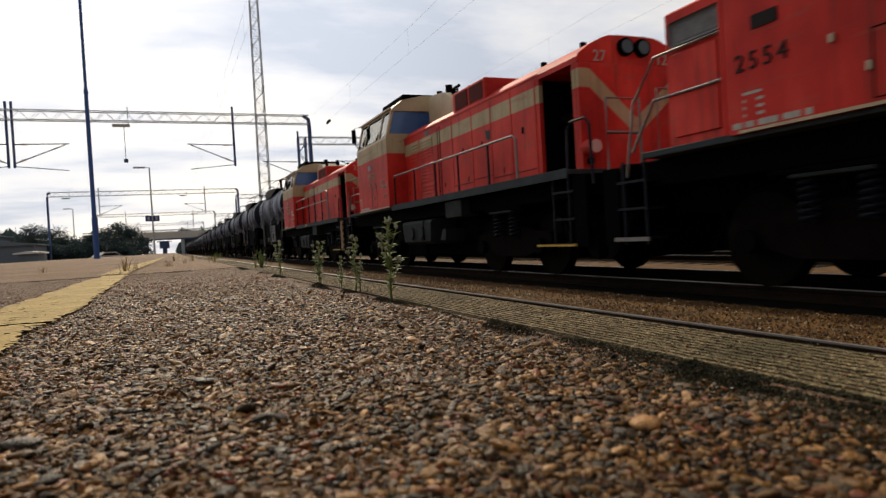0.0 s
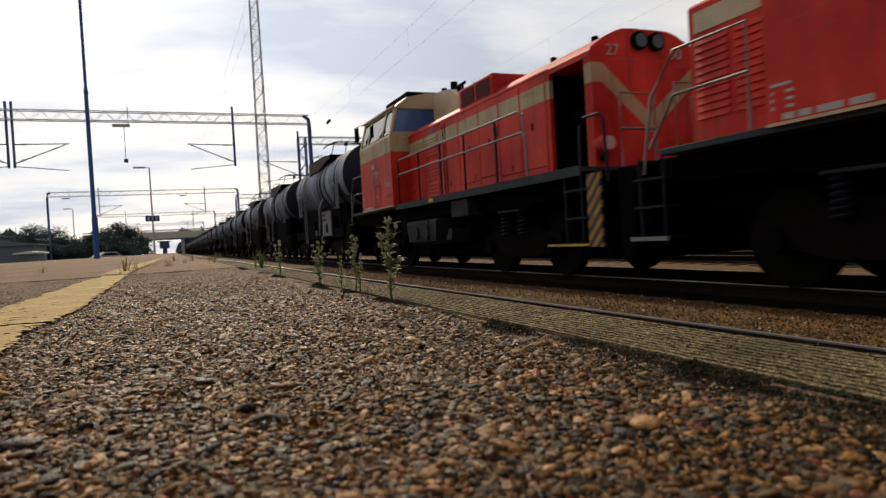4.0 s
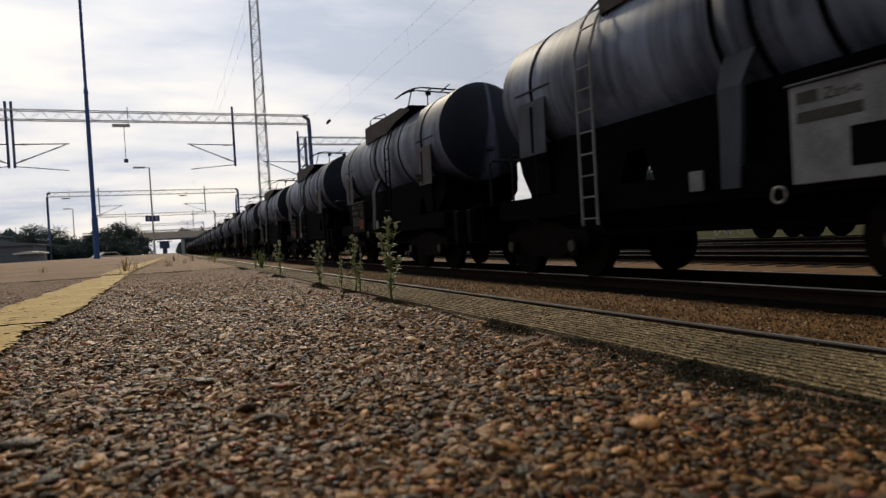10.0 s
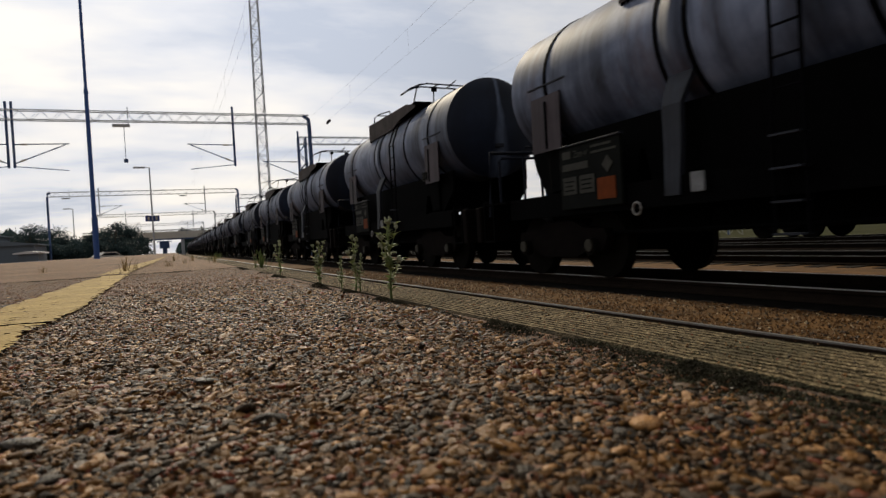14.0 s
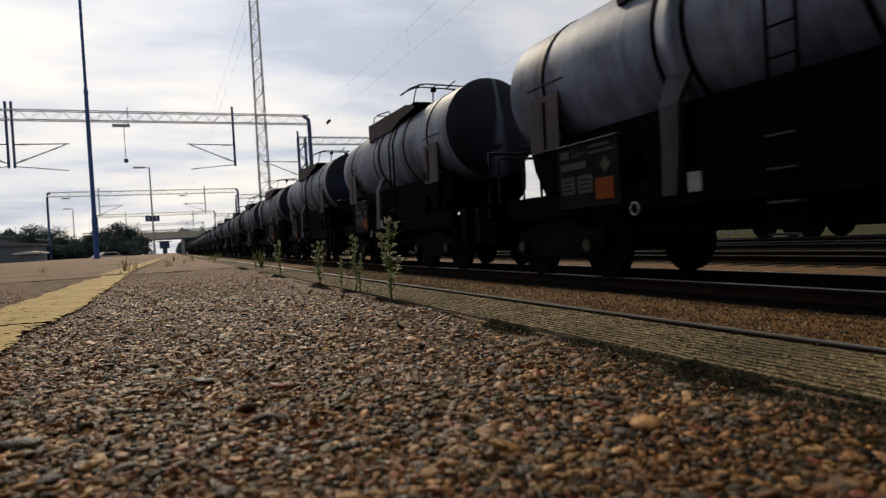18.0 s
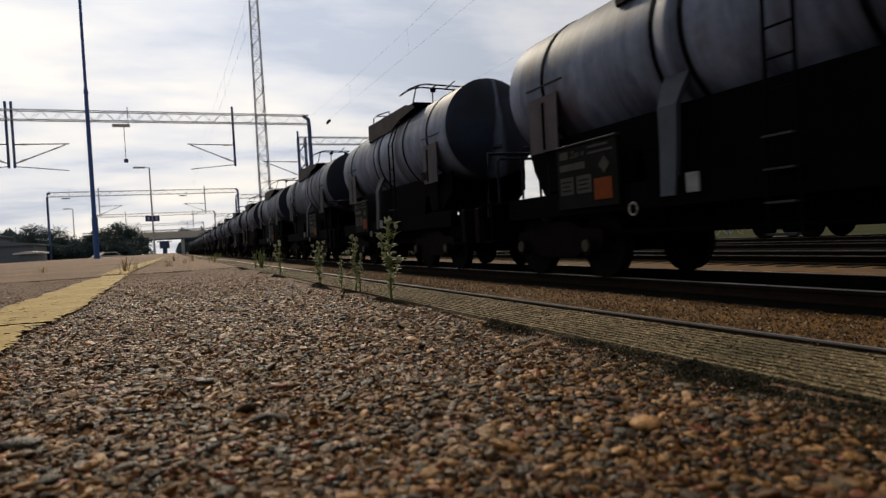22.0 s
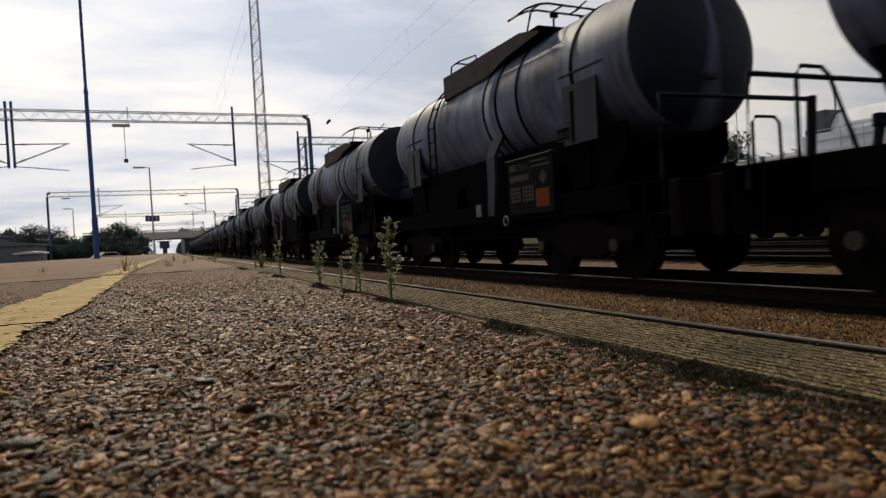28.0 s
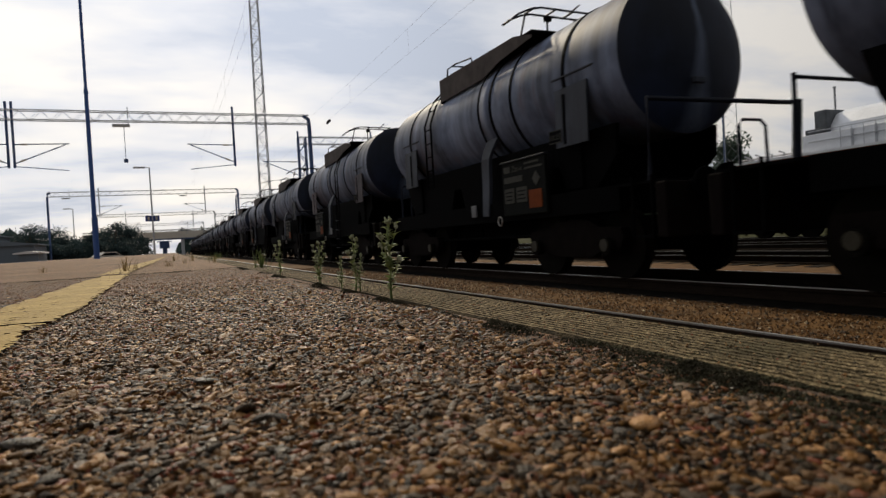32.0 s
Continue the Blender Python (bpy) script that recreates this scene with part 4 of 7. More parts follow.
def bogie(yc, parent, base=1.9, r=0.475, heavy=False):
    bm = bmesh.new()
    h, d = base / 2, -0.11
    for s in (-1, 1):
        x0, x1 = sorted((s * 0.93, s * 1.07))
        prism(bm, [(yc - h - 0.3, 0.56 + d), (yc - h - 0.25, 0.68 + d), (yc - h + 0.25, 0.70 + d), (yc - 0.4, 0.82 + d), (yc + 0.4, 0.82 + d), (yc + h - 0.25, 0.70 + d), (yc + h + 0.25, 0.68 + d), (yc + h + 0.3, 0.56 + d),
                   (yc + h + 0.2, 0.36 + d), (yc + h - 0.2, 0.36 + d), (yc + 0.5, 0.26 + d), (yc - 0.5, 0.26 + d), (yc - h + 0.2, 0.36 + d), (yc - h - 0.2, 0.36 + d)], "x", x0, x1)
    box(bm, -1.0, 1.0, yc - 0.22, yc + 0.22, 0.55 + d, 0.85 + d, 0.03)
    b = part("bogie", bm, M_DARKRUST, parent, "grimy cast bogie frame, rust-brown darkened for shade")
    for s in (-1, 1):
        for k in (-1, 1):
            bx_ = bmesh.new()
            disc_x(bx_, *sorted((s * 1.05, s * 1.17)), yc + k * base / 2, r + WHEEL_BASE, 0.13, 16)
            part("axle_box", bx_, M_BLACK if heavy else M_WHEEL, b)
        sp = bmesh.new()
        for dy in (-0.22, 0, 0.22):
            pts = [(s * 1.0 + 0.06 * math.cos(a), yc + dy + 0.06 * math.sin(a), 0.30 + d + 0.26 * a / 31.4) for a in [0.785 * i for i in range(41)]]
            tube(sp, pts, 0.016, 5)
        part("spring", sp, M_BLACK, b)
    # Solid box stands in for the dark between the wheels.
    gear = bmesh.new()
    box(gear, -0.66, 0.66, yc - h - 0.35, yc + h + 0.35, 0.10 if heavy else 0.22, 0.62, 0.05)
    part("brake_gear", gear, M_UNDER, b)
    return b


def end_railing(y, parent, style, side):
    """Handrails over a wagon's end platform."""
    bm = bmesh.new()
    z0 = 1.1
    if style == "b_front":
        tube(bm, [(-0.3, y, z0), (-0.3, y, 2.12), (-0.22, y, 2.18), (0.62, y, 2.18), (0.72, y, 2.08), (0.75, y, z0)], 0.03)
    elif style == "a_front":
        tube(bm, [(-1.2, y, z0), (-1.2, y, 2.18), (1.5, y, 2.2)], 0.034)
        tube(bm, [(1.5, y, 2.24), (1.42, y, 1.1)], 0.065)
        tube(bm, [(0.35, y, z0), (0.35, y, 1.86), (0.42, y, 1.94), (0.76, y, 1.94), (0.85, y, 1.86), (0.87, y, z0)], 0.022)
    elif style == "a_back":
        tube(bm, [(-0.49, y, z0), (-0.49, y, 2.14)], 0.026)
        tube(bm, [(-0.50, y, 2.10), (1.2, y, 2.11), (1.2, y, z0)], 0.024)
    else:
        tube(bm, [(-1.25, y, z0 - 0.2), (-1.2, y, 2.10), (1.15, y, 2.11), (1.17, y, z0)], 0.034)
        tube(bm, [(-0.48, y, z0), (-0.48, y, 2.12), (-0.40, y, 2.22), (-0.08, y, 2.22), (0.04, y, 2.14), (0.58, y, z0)], 0.024)
        tube(bm, [(0.76, y, z0), (0.88, y, 1.60)], 0.055)
        tube(bm, [(0.88, y, 1.58), (0.90, y, 1.72)], 0.085)
    return part("end_railing", bm, M_DARKRAIL, parent, "black tubular end railing")


def ladder(parent, y, wide, z0, z1, material, bend=True):
    bm = bmesh.new()
    for dy in (-wide / 2, wide / 2):
        pts = [(-1.24, y + dy, z0), (-1.24, y + dy, 3.15)]
        if bend:
            for a in (62, 50, 38, 30):
                pts.append((-(TANK_R + 0.10) * math.sin(radians(a)), y + dy, TANK_Z + (TANK_R + 0.10) * math.cos(radians(a))))
        tube(bm, pts, 0.022, 6)
    z = z0 + 0.1
    while z < min(z1, 3.2):
        tube(bm, [(-1.24, y - wide / 2, z), (-1.24, y + wide / 2, z)], 0.014, 6)
        z += 0.31
    for a in (66, 52, 38):
        x_, z_ = -(TANK_R + 0.10) * math.sin(radians(a)), TANK_Z + (TANK_R + 0.10) * math.cos(radians(a))
        tube(bm, [(x_, y - wide / 2, z_), (x_, y + wide / 2, z_)], 0.014, 6)
    return part("ladder", bm, material, parent, "thin steel access ladder")


def tank_wagon(kind, first=False):
    """kind 'a': ladder far, label board near; 'b': board far, ladder amidships. Local y runs back along the train."""
    root = empty("tank_wagon", pose(AXIS, 0, TRAIN_Z), "", "tank wagon", "train of tank wagons")
    # shell with dished ends
    sy = 0.60 if kind == "b" else -0.72
    L0, L1 = (4.63, 4.58) if kind == "b" else (4.80, 4.48 if first else 4.80)
    dish = [(0.24, 0.0), (0.22, 0.25), (0.17, 0.55), (0.10, 0.82), (0.03, 1.03), (-0.06, TANK_R)]
    barrel = [(-L0 + 0.06, TANK_R)] + [(-L0 + 1.6 * i, TANK_R) for i in range(1, 6)] + [(L1 - 0.06, TANK_R)]
    tank = part("tank", revolve_y(bmesh.new(), barrel, TANK_Z, 64), M_TANKPALE if first else M_TANK, root, "sooty grey barrel with dark streaks", True)
    part("tank_end", revolve_y(bmesh.new(), [(-L0 - d, r) for d, r in dish[::-1]], TANK_Z, 64), M_TANKEND, tank, "sooty dished tank end, darkened for shade", True)
    part("tank_end", revolve_y(bmesh.new(), [(L1 + d, r) for d, r in dish[::-1]], TANK_Z, 64), M_TANKEND, tank, "sooty dished tank end, darkened for shade", True)
    for y in (-3.43, -1.75, sy - 0.25, sy + 0.25, 3.43):
        bm = bmesh.new()
        revolve_y(bm, [(y - 0.035, TANK_R - 0.02), (y - 0.035, TANK_R + 0.016), (y + 0.035, TANK_R + 0.016), (y + 0.035, TANK_R - 0.02)], TANK_Z, 48)
        part("strap", bm, M_BLACK, tank)
    # small bracket on each dished end
    for s, TANK_L in ((-1, L0), (1, L1)):
        part("end_bracket", boxm(-0.10, 0.10, *sorted((s * (TANK_L + 0.20), s * (TANK_L + 0.27))), 2.50, 2.58, 0.01), M_PLATE, tank)
    # support plates: bent round the barrel above, hanging straight below
    bend = [(1.137, 2.76), (1.142, 2.66), (1.150, 2.2), (1.150, 1.86)]
    for s in (-1, 1):
        for y in (-3.6, 3.45):
            bm = bmesh.new()
            rings = []
            for x, z in bend:
                w = 0.36 if z > 2.9 else 0.42
                rings.append([bm.verts.new((s * (x + dx), y + dy, z)) for dx, dy in ((0, -w), (0, w), (-0.022, w), (-0.022, -w))])
            for ra, rb in zip(rings, rings[1:]):
                for k in range(4):
                    bm.faces.new((ra[k], ra[(k + 1) % 4], rb[(k + 1) % 4], rb[k]))
            bm.faces.new(rings[0]); bm.faces.new(rings[-1][::-1])
            sp_ = part("support_plate", bm, M_RUSTPL if kind == "b" else M_PLATE, root, "dull grey support plate with primer patches")
            if s < 0:
                part("plate_bar", boxm(-1.150, -1.128, y - 0.58, y + 0.50, 2.925, 2.945), M_PLATE, sp_, "thin grimy bar above the plate")
                rib = -3.43 if y < 0 else 3.43
                part("plate_rib", boxm(-1.160, -1.1505, rib - 0.03, rib + 0.03, 1.9, 2.66), M_BLACK, sp_)
    # black cradle plates under the barrel, with gaps through which the far side shows
    ends = (-4.35, -3.6, 3.75, 4.25) if kind == "b" else (-4.4, -3.8, 3.8, 4.3)
    near_gaps = ((-3.12, -2.54), (1.22, 1.58)) if kind == "b" else ((-3.12, -2.58), (0.72, 1.50))
    far_gaps = ((-1.6, -0.3), (2.35, 2.95)) if kind == "b" else ((-1.85, -0.9), (1.6, 3.3))
    head = 1.60
    for s, gaps in ((-1, near_gaps), (1, far_gaps)):
        across = sorted((s * 0.95, s * 0.89))
        low, high = ends[1], ends[0]
        for ga, gb in gaps:
            lip = min(0.22, 0.36 * (gb - ga))
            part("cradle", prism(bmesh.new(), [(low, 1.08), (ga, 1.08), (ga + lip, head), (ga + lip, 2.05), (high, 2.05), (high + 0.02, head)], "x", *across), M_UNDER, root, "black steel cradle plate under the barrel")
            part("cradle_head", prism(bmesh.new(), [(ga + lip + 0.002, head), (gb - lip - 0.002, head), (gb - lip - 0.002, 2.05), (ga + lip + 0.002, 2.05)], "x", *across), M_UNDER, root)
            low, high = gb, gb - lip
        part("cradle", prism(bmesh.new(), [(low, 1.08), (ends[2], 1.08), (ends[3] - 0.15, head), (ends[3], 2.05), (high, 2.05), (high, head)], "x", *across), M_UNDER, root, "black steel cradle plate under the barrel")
    # middle saddles
    for s in (-1, 1):
        bm = bmesh.new()
        rings = []
        for x, z, w in ((0.985, 2.42, 0.21), (1.10, 2.20, 0.19), (1.17, 2.02, 0.16), (1.18, 1.5, 0.145), (1.22, 0.92, 0.125)):
            rings.append([bm.verts.new((s * (x + dx), sy + dy, z)) for dx, dy in ((0, -w), (0, w), (-0.07, w), (-0.07, -w))])
        for ra, rb in zip(rings, rings[1:]):
            for k in range(4):
                bm.faces.new((ra[k], ra[(k + 1) % 4], rb[(k + 1) % 4], rb[k]))
        bm.faces.new(rings[0]); bm.faces.new(rings[-1][::-1])
        part("saddle", bm, M_PLATE, root, "grey curved saddle bracket")
    part("saddle_strap", revolve_y(bmesh.new(), [(sy - 0.21, TANK_R - 0.02), (sy - 0.21, TANK_R + 0.009), (sy + 0.21, TANK_R + 0.009), (sy + 0.21, TANK_R - 0.02)], TANK_Z, 48), M_TANK, tank, "wide sheet band over the middle saddle", True)
    # top walkway: plated sides, deck, railing hoops
    wy0, wy1 = -1.75, 1.67
    wk = part("walkway", boxm(-0.95, 0.95, wy0 - 0.55, wy1, 4.0, 4.035), M_BLACK, root, "black plated walkway on the tank top")
    for s in (-1, 1):
        part("walkway_side", prism(bmesh.new(), [(wy1, 3.62), (wy1, 4.12), (wy0, 4.07), (wy0 - 0.6, 3.93), (wy0 - 0.6, 3.88), (-1.2, 3.79), (-0.5, 3.64)], "x", *sorted((s * 0.98, s * 1.0))), M_DECKSIDE, wk, "grimy grey-brown side plate")
    part("walkway_end", boxm(-0.98, 0.98, wy1 - 0.02, wy1, 3.6, 4.12), M_BLACK, wk)
    part("manhole", tube(bmesh.new(), [(0, -0.6, 4.0), (0, -0.6, 4.22)], 0.3, 20), M_BLACK, wk)
    # flat rail across the tank top on two leaning posts
    for y in (-1.42, -1.78):
        part("cross_rail", tubem([(-1.02, y, 4.38), (-0.88, y, 4.48), (-0.62, y, 4.59), (-0.40, y, 4.63), (0.68, y, 4.60)], 0.020, 6), M_DARKRAIL, wk, "black guard rail across the tank top")
    for x in (-0.98, -0.55, -0.1, 0.30, 0.66):
        part("rail_tie", tubem([(x, -1.80, 4.40 if x < -0.9 else 4.61), (x, -1.40, 4.40 if x < -0.9 else 4.61)], 0.018, 6), M_DARKRAIL, wk)
    for (xa, xb) in ((-0.73, -0.57), (-0.12, -0.10)):
        part("rail_post", tubem([(xa, -1.5, 4.02), (xb, -1.5, 4.61)], 0.018, 6), M_DARKRAIL, wk)
    for x in (-0.08, 0.58):
        part("rail_clamp", boxm(x - 0.07, x + 0.07, -1.52, -1.44, 4.50, 4.59, 0.01), M_BLACK, wk)
    part("vent_rod", tubem([(0.28, -1.6, 4.60), (0.46, -1.75, 4.76)], 0.016, 6), M_DARKRAIL, wk)
    bm = bmesh.new()
    tube(bm, [(-0.95, 1.55, 3.55), (-0.85, 1.5, 4.35), (-0.75, 1.3, 4.42), (-0.6, 0.8, 4.42), (-0.55, 0.7, 4.1)], 0.018, 6)
    tube(bm, [(0.95, 1.55, 3.55), (0.85, 1.5, 4.35), (0.75, 1.3, 4.42), (0.6, 0.8, 4.42), (0.55, 0.7, 4.1)], 0.018, 6)
    tube(bm, [(-0.8, 1.42, 4.40), (0.8, 1.42, 4.40)], 0.018, 6)
    part("ladder_hoop", bm, M_DARKRAIL, wk)
    if kind == "a":
        ladder(root, 1.80 if first else 1.95, 0.36, 0.62 if first else 1.7, 3.2, M_LABELGREY if first else M_BLACK)
    else:
        ladder(root, -1.05, 0.34, 1.75, 3.2, M_BLACK)
        for z in (1.38, 1.05, 0.72, 0.40):
            part("step", boxm(-1.33, -1.19, -1.22, -0.88, z, z + 0.022), M_PLATE, root)
        for y in (-1.235, -0.865):
            part("step_hanger", boxm(-1.27, -1.24, y - 0.012, y + 0.012, 0.40, 1.76), M_BLACK, root)
    # label board with writing reduced to bars, hazard plate
    by0, by1 = (1.5, 2.95) if kind == "b" else (-2.95, -1.5)
    bd = part("label_board", boxm(-1.24, -1.19, by0, by1, 0.88, 1.82, 0.012), M_LABELGREY if first else M_LABELBOX, root, "light grey equipment board" if first else "dark board with pale stencilled lines")
    part("board_lip", boxm(-1.27, -1.185, by0 - 0.02, by1 + 0.02, 1.82, 1.845, 0.006), M_PLATE, bd)
    if not first:
        part("hazard_plate", boxm(-1.252, -1.241, by0 + 0.12, by0 + 0.52, 0.98, 1.28), M_ORANGE, bd, "orange hazard plate")
    if not first:
        part("diamond", prism(bmesh.new(), [(by0 + 0.28, 1.34), (by0 + 0.40, 1.46), (by0 + 0.28, 1.58), (by0 + 0.16, 1.46)], "x", -1.25, -1.241), M_STENCIL, bd, "pale diamond-shaped placard")
    lettering("type_code", "Zan-v" if kind == "b" else "Zan-e", 0.15, M_STENCIL, bd, side_pose(-1.243, by1 - 0.36, 1.64), 0.002)
    for (a, b_, z, h) in ((0.08, 0.30, 1.64, 0.11), (0.08, 0.72, 1.46, 0.10)):
        part("number_bar", boxm(-1.247, -1.241, by1 - b_, by1 - a, z, z + h), M_STENCIL, bd)
    for (a, b_, z0, z1) in () if first else ((0.08, 0.42, 1.10, 1.36), (0.50, 0.86, 1.10, 1.36)):
        dp_ = part("data_panel", boxm(-1.247, -1.241, by1 - b_, by1 - a, z0, z1), M_STENCIL, bd, "pale data panel with worn lines")
        for k, cut in enumerate((0.05, 0.08, 0.05)):
            part("text_bar", boxm(-1.249, -1.2475, by1 - b_ + cut, by1 - a - 0.04, z0 + 0.05 + 0.065 * k, z0 + 0.072 + 0.065 * k), M_LABELBOX, dp_)
    for (a, b_, z) in () if first else ((0.80, 1.26, 1.73), (0.80, 1.36, 1.645)):
        part("text_bar", boxm(-1.247, -1.241, by1 - b_, by1 - a, z, z + 0.032), M_STENCIL, bd)
    if first:
        part("dark_square", boxm(-1.25, -1.243, by0 + 0.5, by0 + 0.85, 1.0, 1.35), M_BLACK, bd)
    figure = "03.1" if kind == "b" else "08.15"
    pl = part("revision_plate", boxm(-1.158, -1.1505, -3.34, -3.00, 1.95, 2.15), M_BLACK, root, "small black framed panel reading " + figure)
    for (ya, yb, za, zb) in ((-3.34, -3.00, 1.95, 1.962), (-3.34, -3.00, 2.138, 2.15), (-3.34, -3.328, 1.962, 2.138), (-3.012, -3.00, 1.962, 2.138)):
        part("panel_edge", boxm(-1.161, -1.1585, ya, yb, za, zb), M_STENCIL, pl)
    lettering("revision_figure", figure, 0.15 if kind == "b" else 0.125, M_STENCIL, pl, side_pose(-1.160, -3.03, 2.0), 0.002)
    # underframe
    part("centre_sill", boxm(-0.22, 0.22, -5.75, 5.75, 0.80, 1.10), M_UNDER, root, "near-black centre sill")
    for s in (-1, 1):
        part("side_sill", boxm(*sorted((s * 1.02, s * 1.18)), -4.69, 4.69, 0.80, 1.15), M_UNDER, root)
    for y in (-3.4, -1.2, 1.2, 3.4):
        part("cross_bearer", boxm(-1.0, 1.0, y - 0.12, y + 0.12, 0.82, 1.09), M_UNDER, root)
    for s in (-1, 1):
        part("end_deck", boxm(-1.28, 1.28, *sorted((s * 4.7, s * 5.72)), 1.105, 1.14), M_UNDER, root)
        part("headstock", boxm(-1.35, 1.35, *sorted((s * 5.60, s * 5.78)), 0.42, 1.10, 0.02), M_DARKRUST, root)
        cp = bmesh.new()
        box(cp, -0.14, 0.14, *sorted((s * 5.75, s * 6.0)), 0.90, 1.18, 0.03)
        part("coupler", cp, M_UNDER, root)
        for q in (-0.88, 0.88):
            bf = bmesh.new()
            tube(bf, [(q, s * 5.75, 1.05), (q, s * 5.93, 1.05)], 0.09, 12)
            tube(bf, [(q, s * 5.93, 1.05), (q, s * 5.97, 1.05)], 0.2, 16)
            part("buffer", bf, M_UNDER, root)
        st = bmesh.new()
        box(st, -1.33, -1.05, *sorted((s * 5.1, s * 5.5)), 0.42, 0.45)
        box(st, -1.32, -1.29, *sorted((s * 5.1, s * 5.13)), 0.42, 1.2)
        box(st, -1.32, -1.29, *sorted((s * 5.47, s * 5.5)), 0.42, 1.2)
        part("step", st, M_UNDER, root)
    end_railing(-5.35, root, kind + "_front", 1)
    end_railing(5.35, root, kind + "_back", 1)
    # tank bolster blocks, brake gear, pipes
    for y in (-3.4, 3.4):
        part("bolster", boxm(-1.0, 1.0, y - 0.22, y + 0.22, 1.2, 2.05, 0.02), M_UNDER, root)
    br = bmesh.new()
    tube(br, [(-0.5, 1.35, 0.62), (-0.5, 0.6, 0.62)], 0.17, 16)
    part("brake_cylinder", br, M_UNDER, root)
    part("air_reservoir", tube(bmesh.new(), [(0.5, -1.6, 0.66), (0.5, -0.3, 0.66)], 0.2, 16), M_UNDER, root)
    part("outlet_valve", tube(bmesh.new(), [(0, 0, 1.95), (0, 0, 1.2), (-0.5, 0, 1.0), (-1.1, 0, 1.0)], 0.09, 12), M_UNDER, root)
    hw = bmesh.new()
    pts = arc((sy - (0.62 if kind == "a" else -0.62), 0.80), 0.08, 0, 360, 20, "yz", -1.24)
    tube(hw, pts, 0.016, 6)
    part("handwheel", hw, M_HANDRAIL, root, "small worn steel handwheel")
    part("valve_plate", boxm(-1.26, -1.23, sy - 0.55 if kind == "b" else sy + 0.35, sy - 0.35 if kind == "b" else sy + 0.55, 0.93, 1.16, 0.006), M_LABELGREY, root, "pale scuffed valve cover")
    rig = part("brake_rigging", boxm(-0.62, 0.62, -2.25, 2.25, 0.46, 0.80, 0.04), M_UNDER, root, "near-black brake rigging under the frame")
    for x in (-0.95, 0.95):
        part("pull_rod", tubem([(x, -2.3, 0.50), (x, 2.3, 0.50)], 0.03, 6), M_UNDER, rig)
    for s in (-1, 1):
        hose = [(0.32, s * 5.80, 0.92), (0.34, s * 5.92, 0.62), (0.30, s * 5.98, 0.38), (0.22, s * 6.0, 0.50)]
        part("brake_hose", tubem(hose, 0.026, 6), M_UNDER, root)
        part("brake_hose", tubem([(-x, y, z) for x, y, z in hose], 0.026, 6), M_UNDER, root)
        for q in (-3.35, 3.35):
            for y in (q - 0.95, q + 0.95):
                part("axle_cap", tubem([(s * 1.17, y, 0.495 + WHEEL_BASE), (s * 1.195, y, 0.495 + WHEEL_BASE)], 0.09, 14), M_CAP, root)
    bogie(-3.35, root)
    bogie(3.35, root)
    for y in (-4.3, -2.4, 2.4, 4.3):
        wheelset(y, 0.495, root)
    return root


WAGON_Y = 77.41 - 3 * 12.02
LABELS = {"a": "sooty grey tank wagon with a ladder over its rear quarter", "b": "sooty grey tank wagon with a black ladder amidships"}
proto_first, proto_a, proto_b = tank_wagon("a", True), tank_wagon("a"), tank_wagon("b")
wagons = []
KINDS = "fbbbbaabababbabbaabbabba"
for i, k in enumerate(KINDS):
    y = WAGON_Y + 12.02 * i + (0.2 if i >= 6 else 0.0)
    if k == "f":
        w = proto_first
    elif k == "a" and proto_a is not None and not any(o is proto_a for o, _ in wagons):
        w = proto_a
    elif k == "b" and not any(o is proto_b for o, _ in wagons):
        w = proto_b
    else:
        w = copy_thing(proto_a if k == "a" else proto_b, pose(AXIS, y, TRAIN_Z))
    w.matrix_basis = pose(AXIS, y, TRAIN_Z)
    tagged(w, "sooty grey tank wagon with a full-height ladder behind the locomotive" if k == "f" else LABELS[k])
    wagons.append((w, y))


# ---------------------------------------------------------------- diesel locomotives
def hood_profile(hw, z0, z_side, z_top):
    """Cross-section of a hood: upright sides, sloping shoulders and a narrow flat top."""
    h = z_top - z_side
    half = [(hw, z_side), (0.975 * hw, z_side + 0.14 * h), (0.78 * hw, z_side + 0.52 * h), (0.56 * hw, z_side + 0.84 * h), (0.42 * hw, z_side + 0.97 * h), (0.25 * hw, z_top)]
    return [(-hw, z0), (hw, z0)] + half + [(-x, z) for x, z in half[::-1]]


def louvres(parent, x, y0, y1, z0, z1, n, name="louvre_panel", material=None):
    bm = bmesh.new()
    s = -1 if x < 0 else 1
    for i in range(n):
        z = z0 + (z1 - z0) * i / n
        h = (z1 - z0) / n
        prism(bm, [(x, z), (x + s * 0.022, z), (x + s * 0.004, z + h * 0.8), (x, z + h * 0.8)], "y", y0, y1)
    return part(name, bm, material or M_RED, parent)


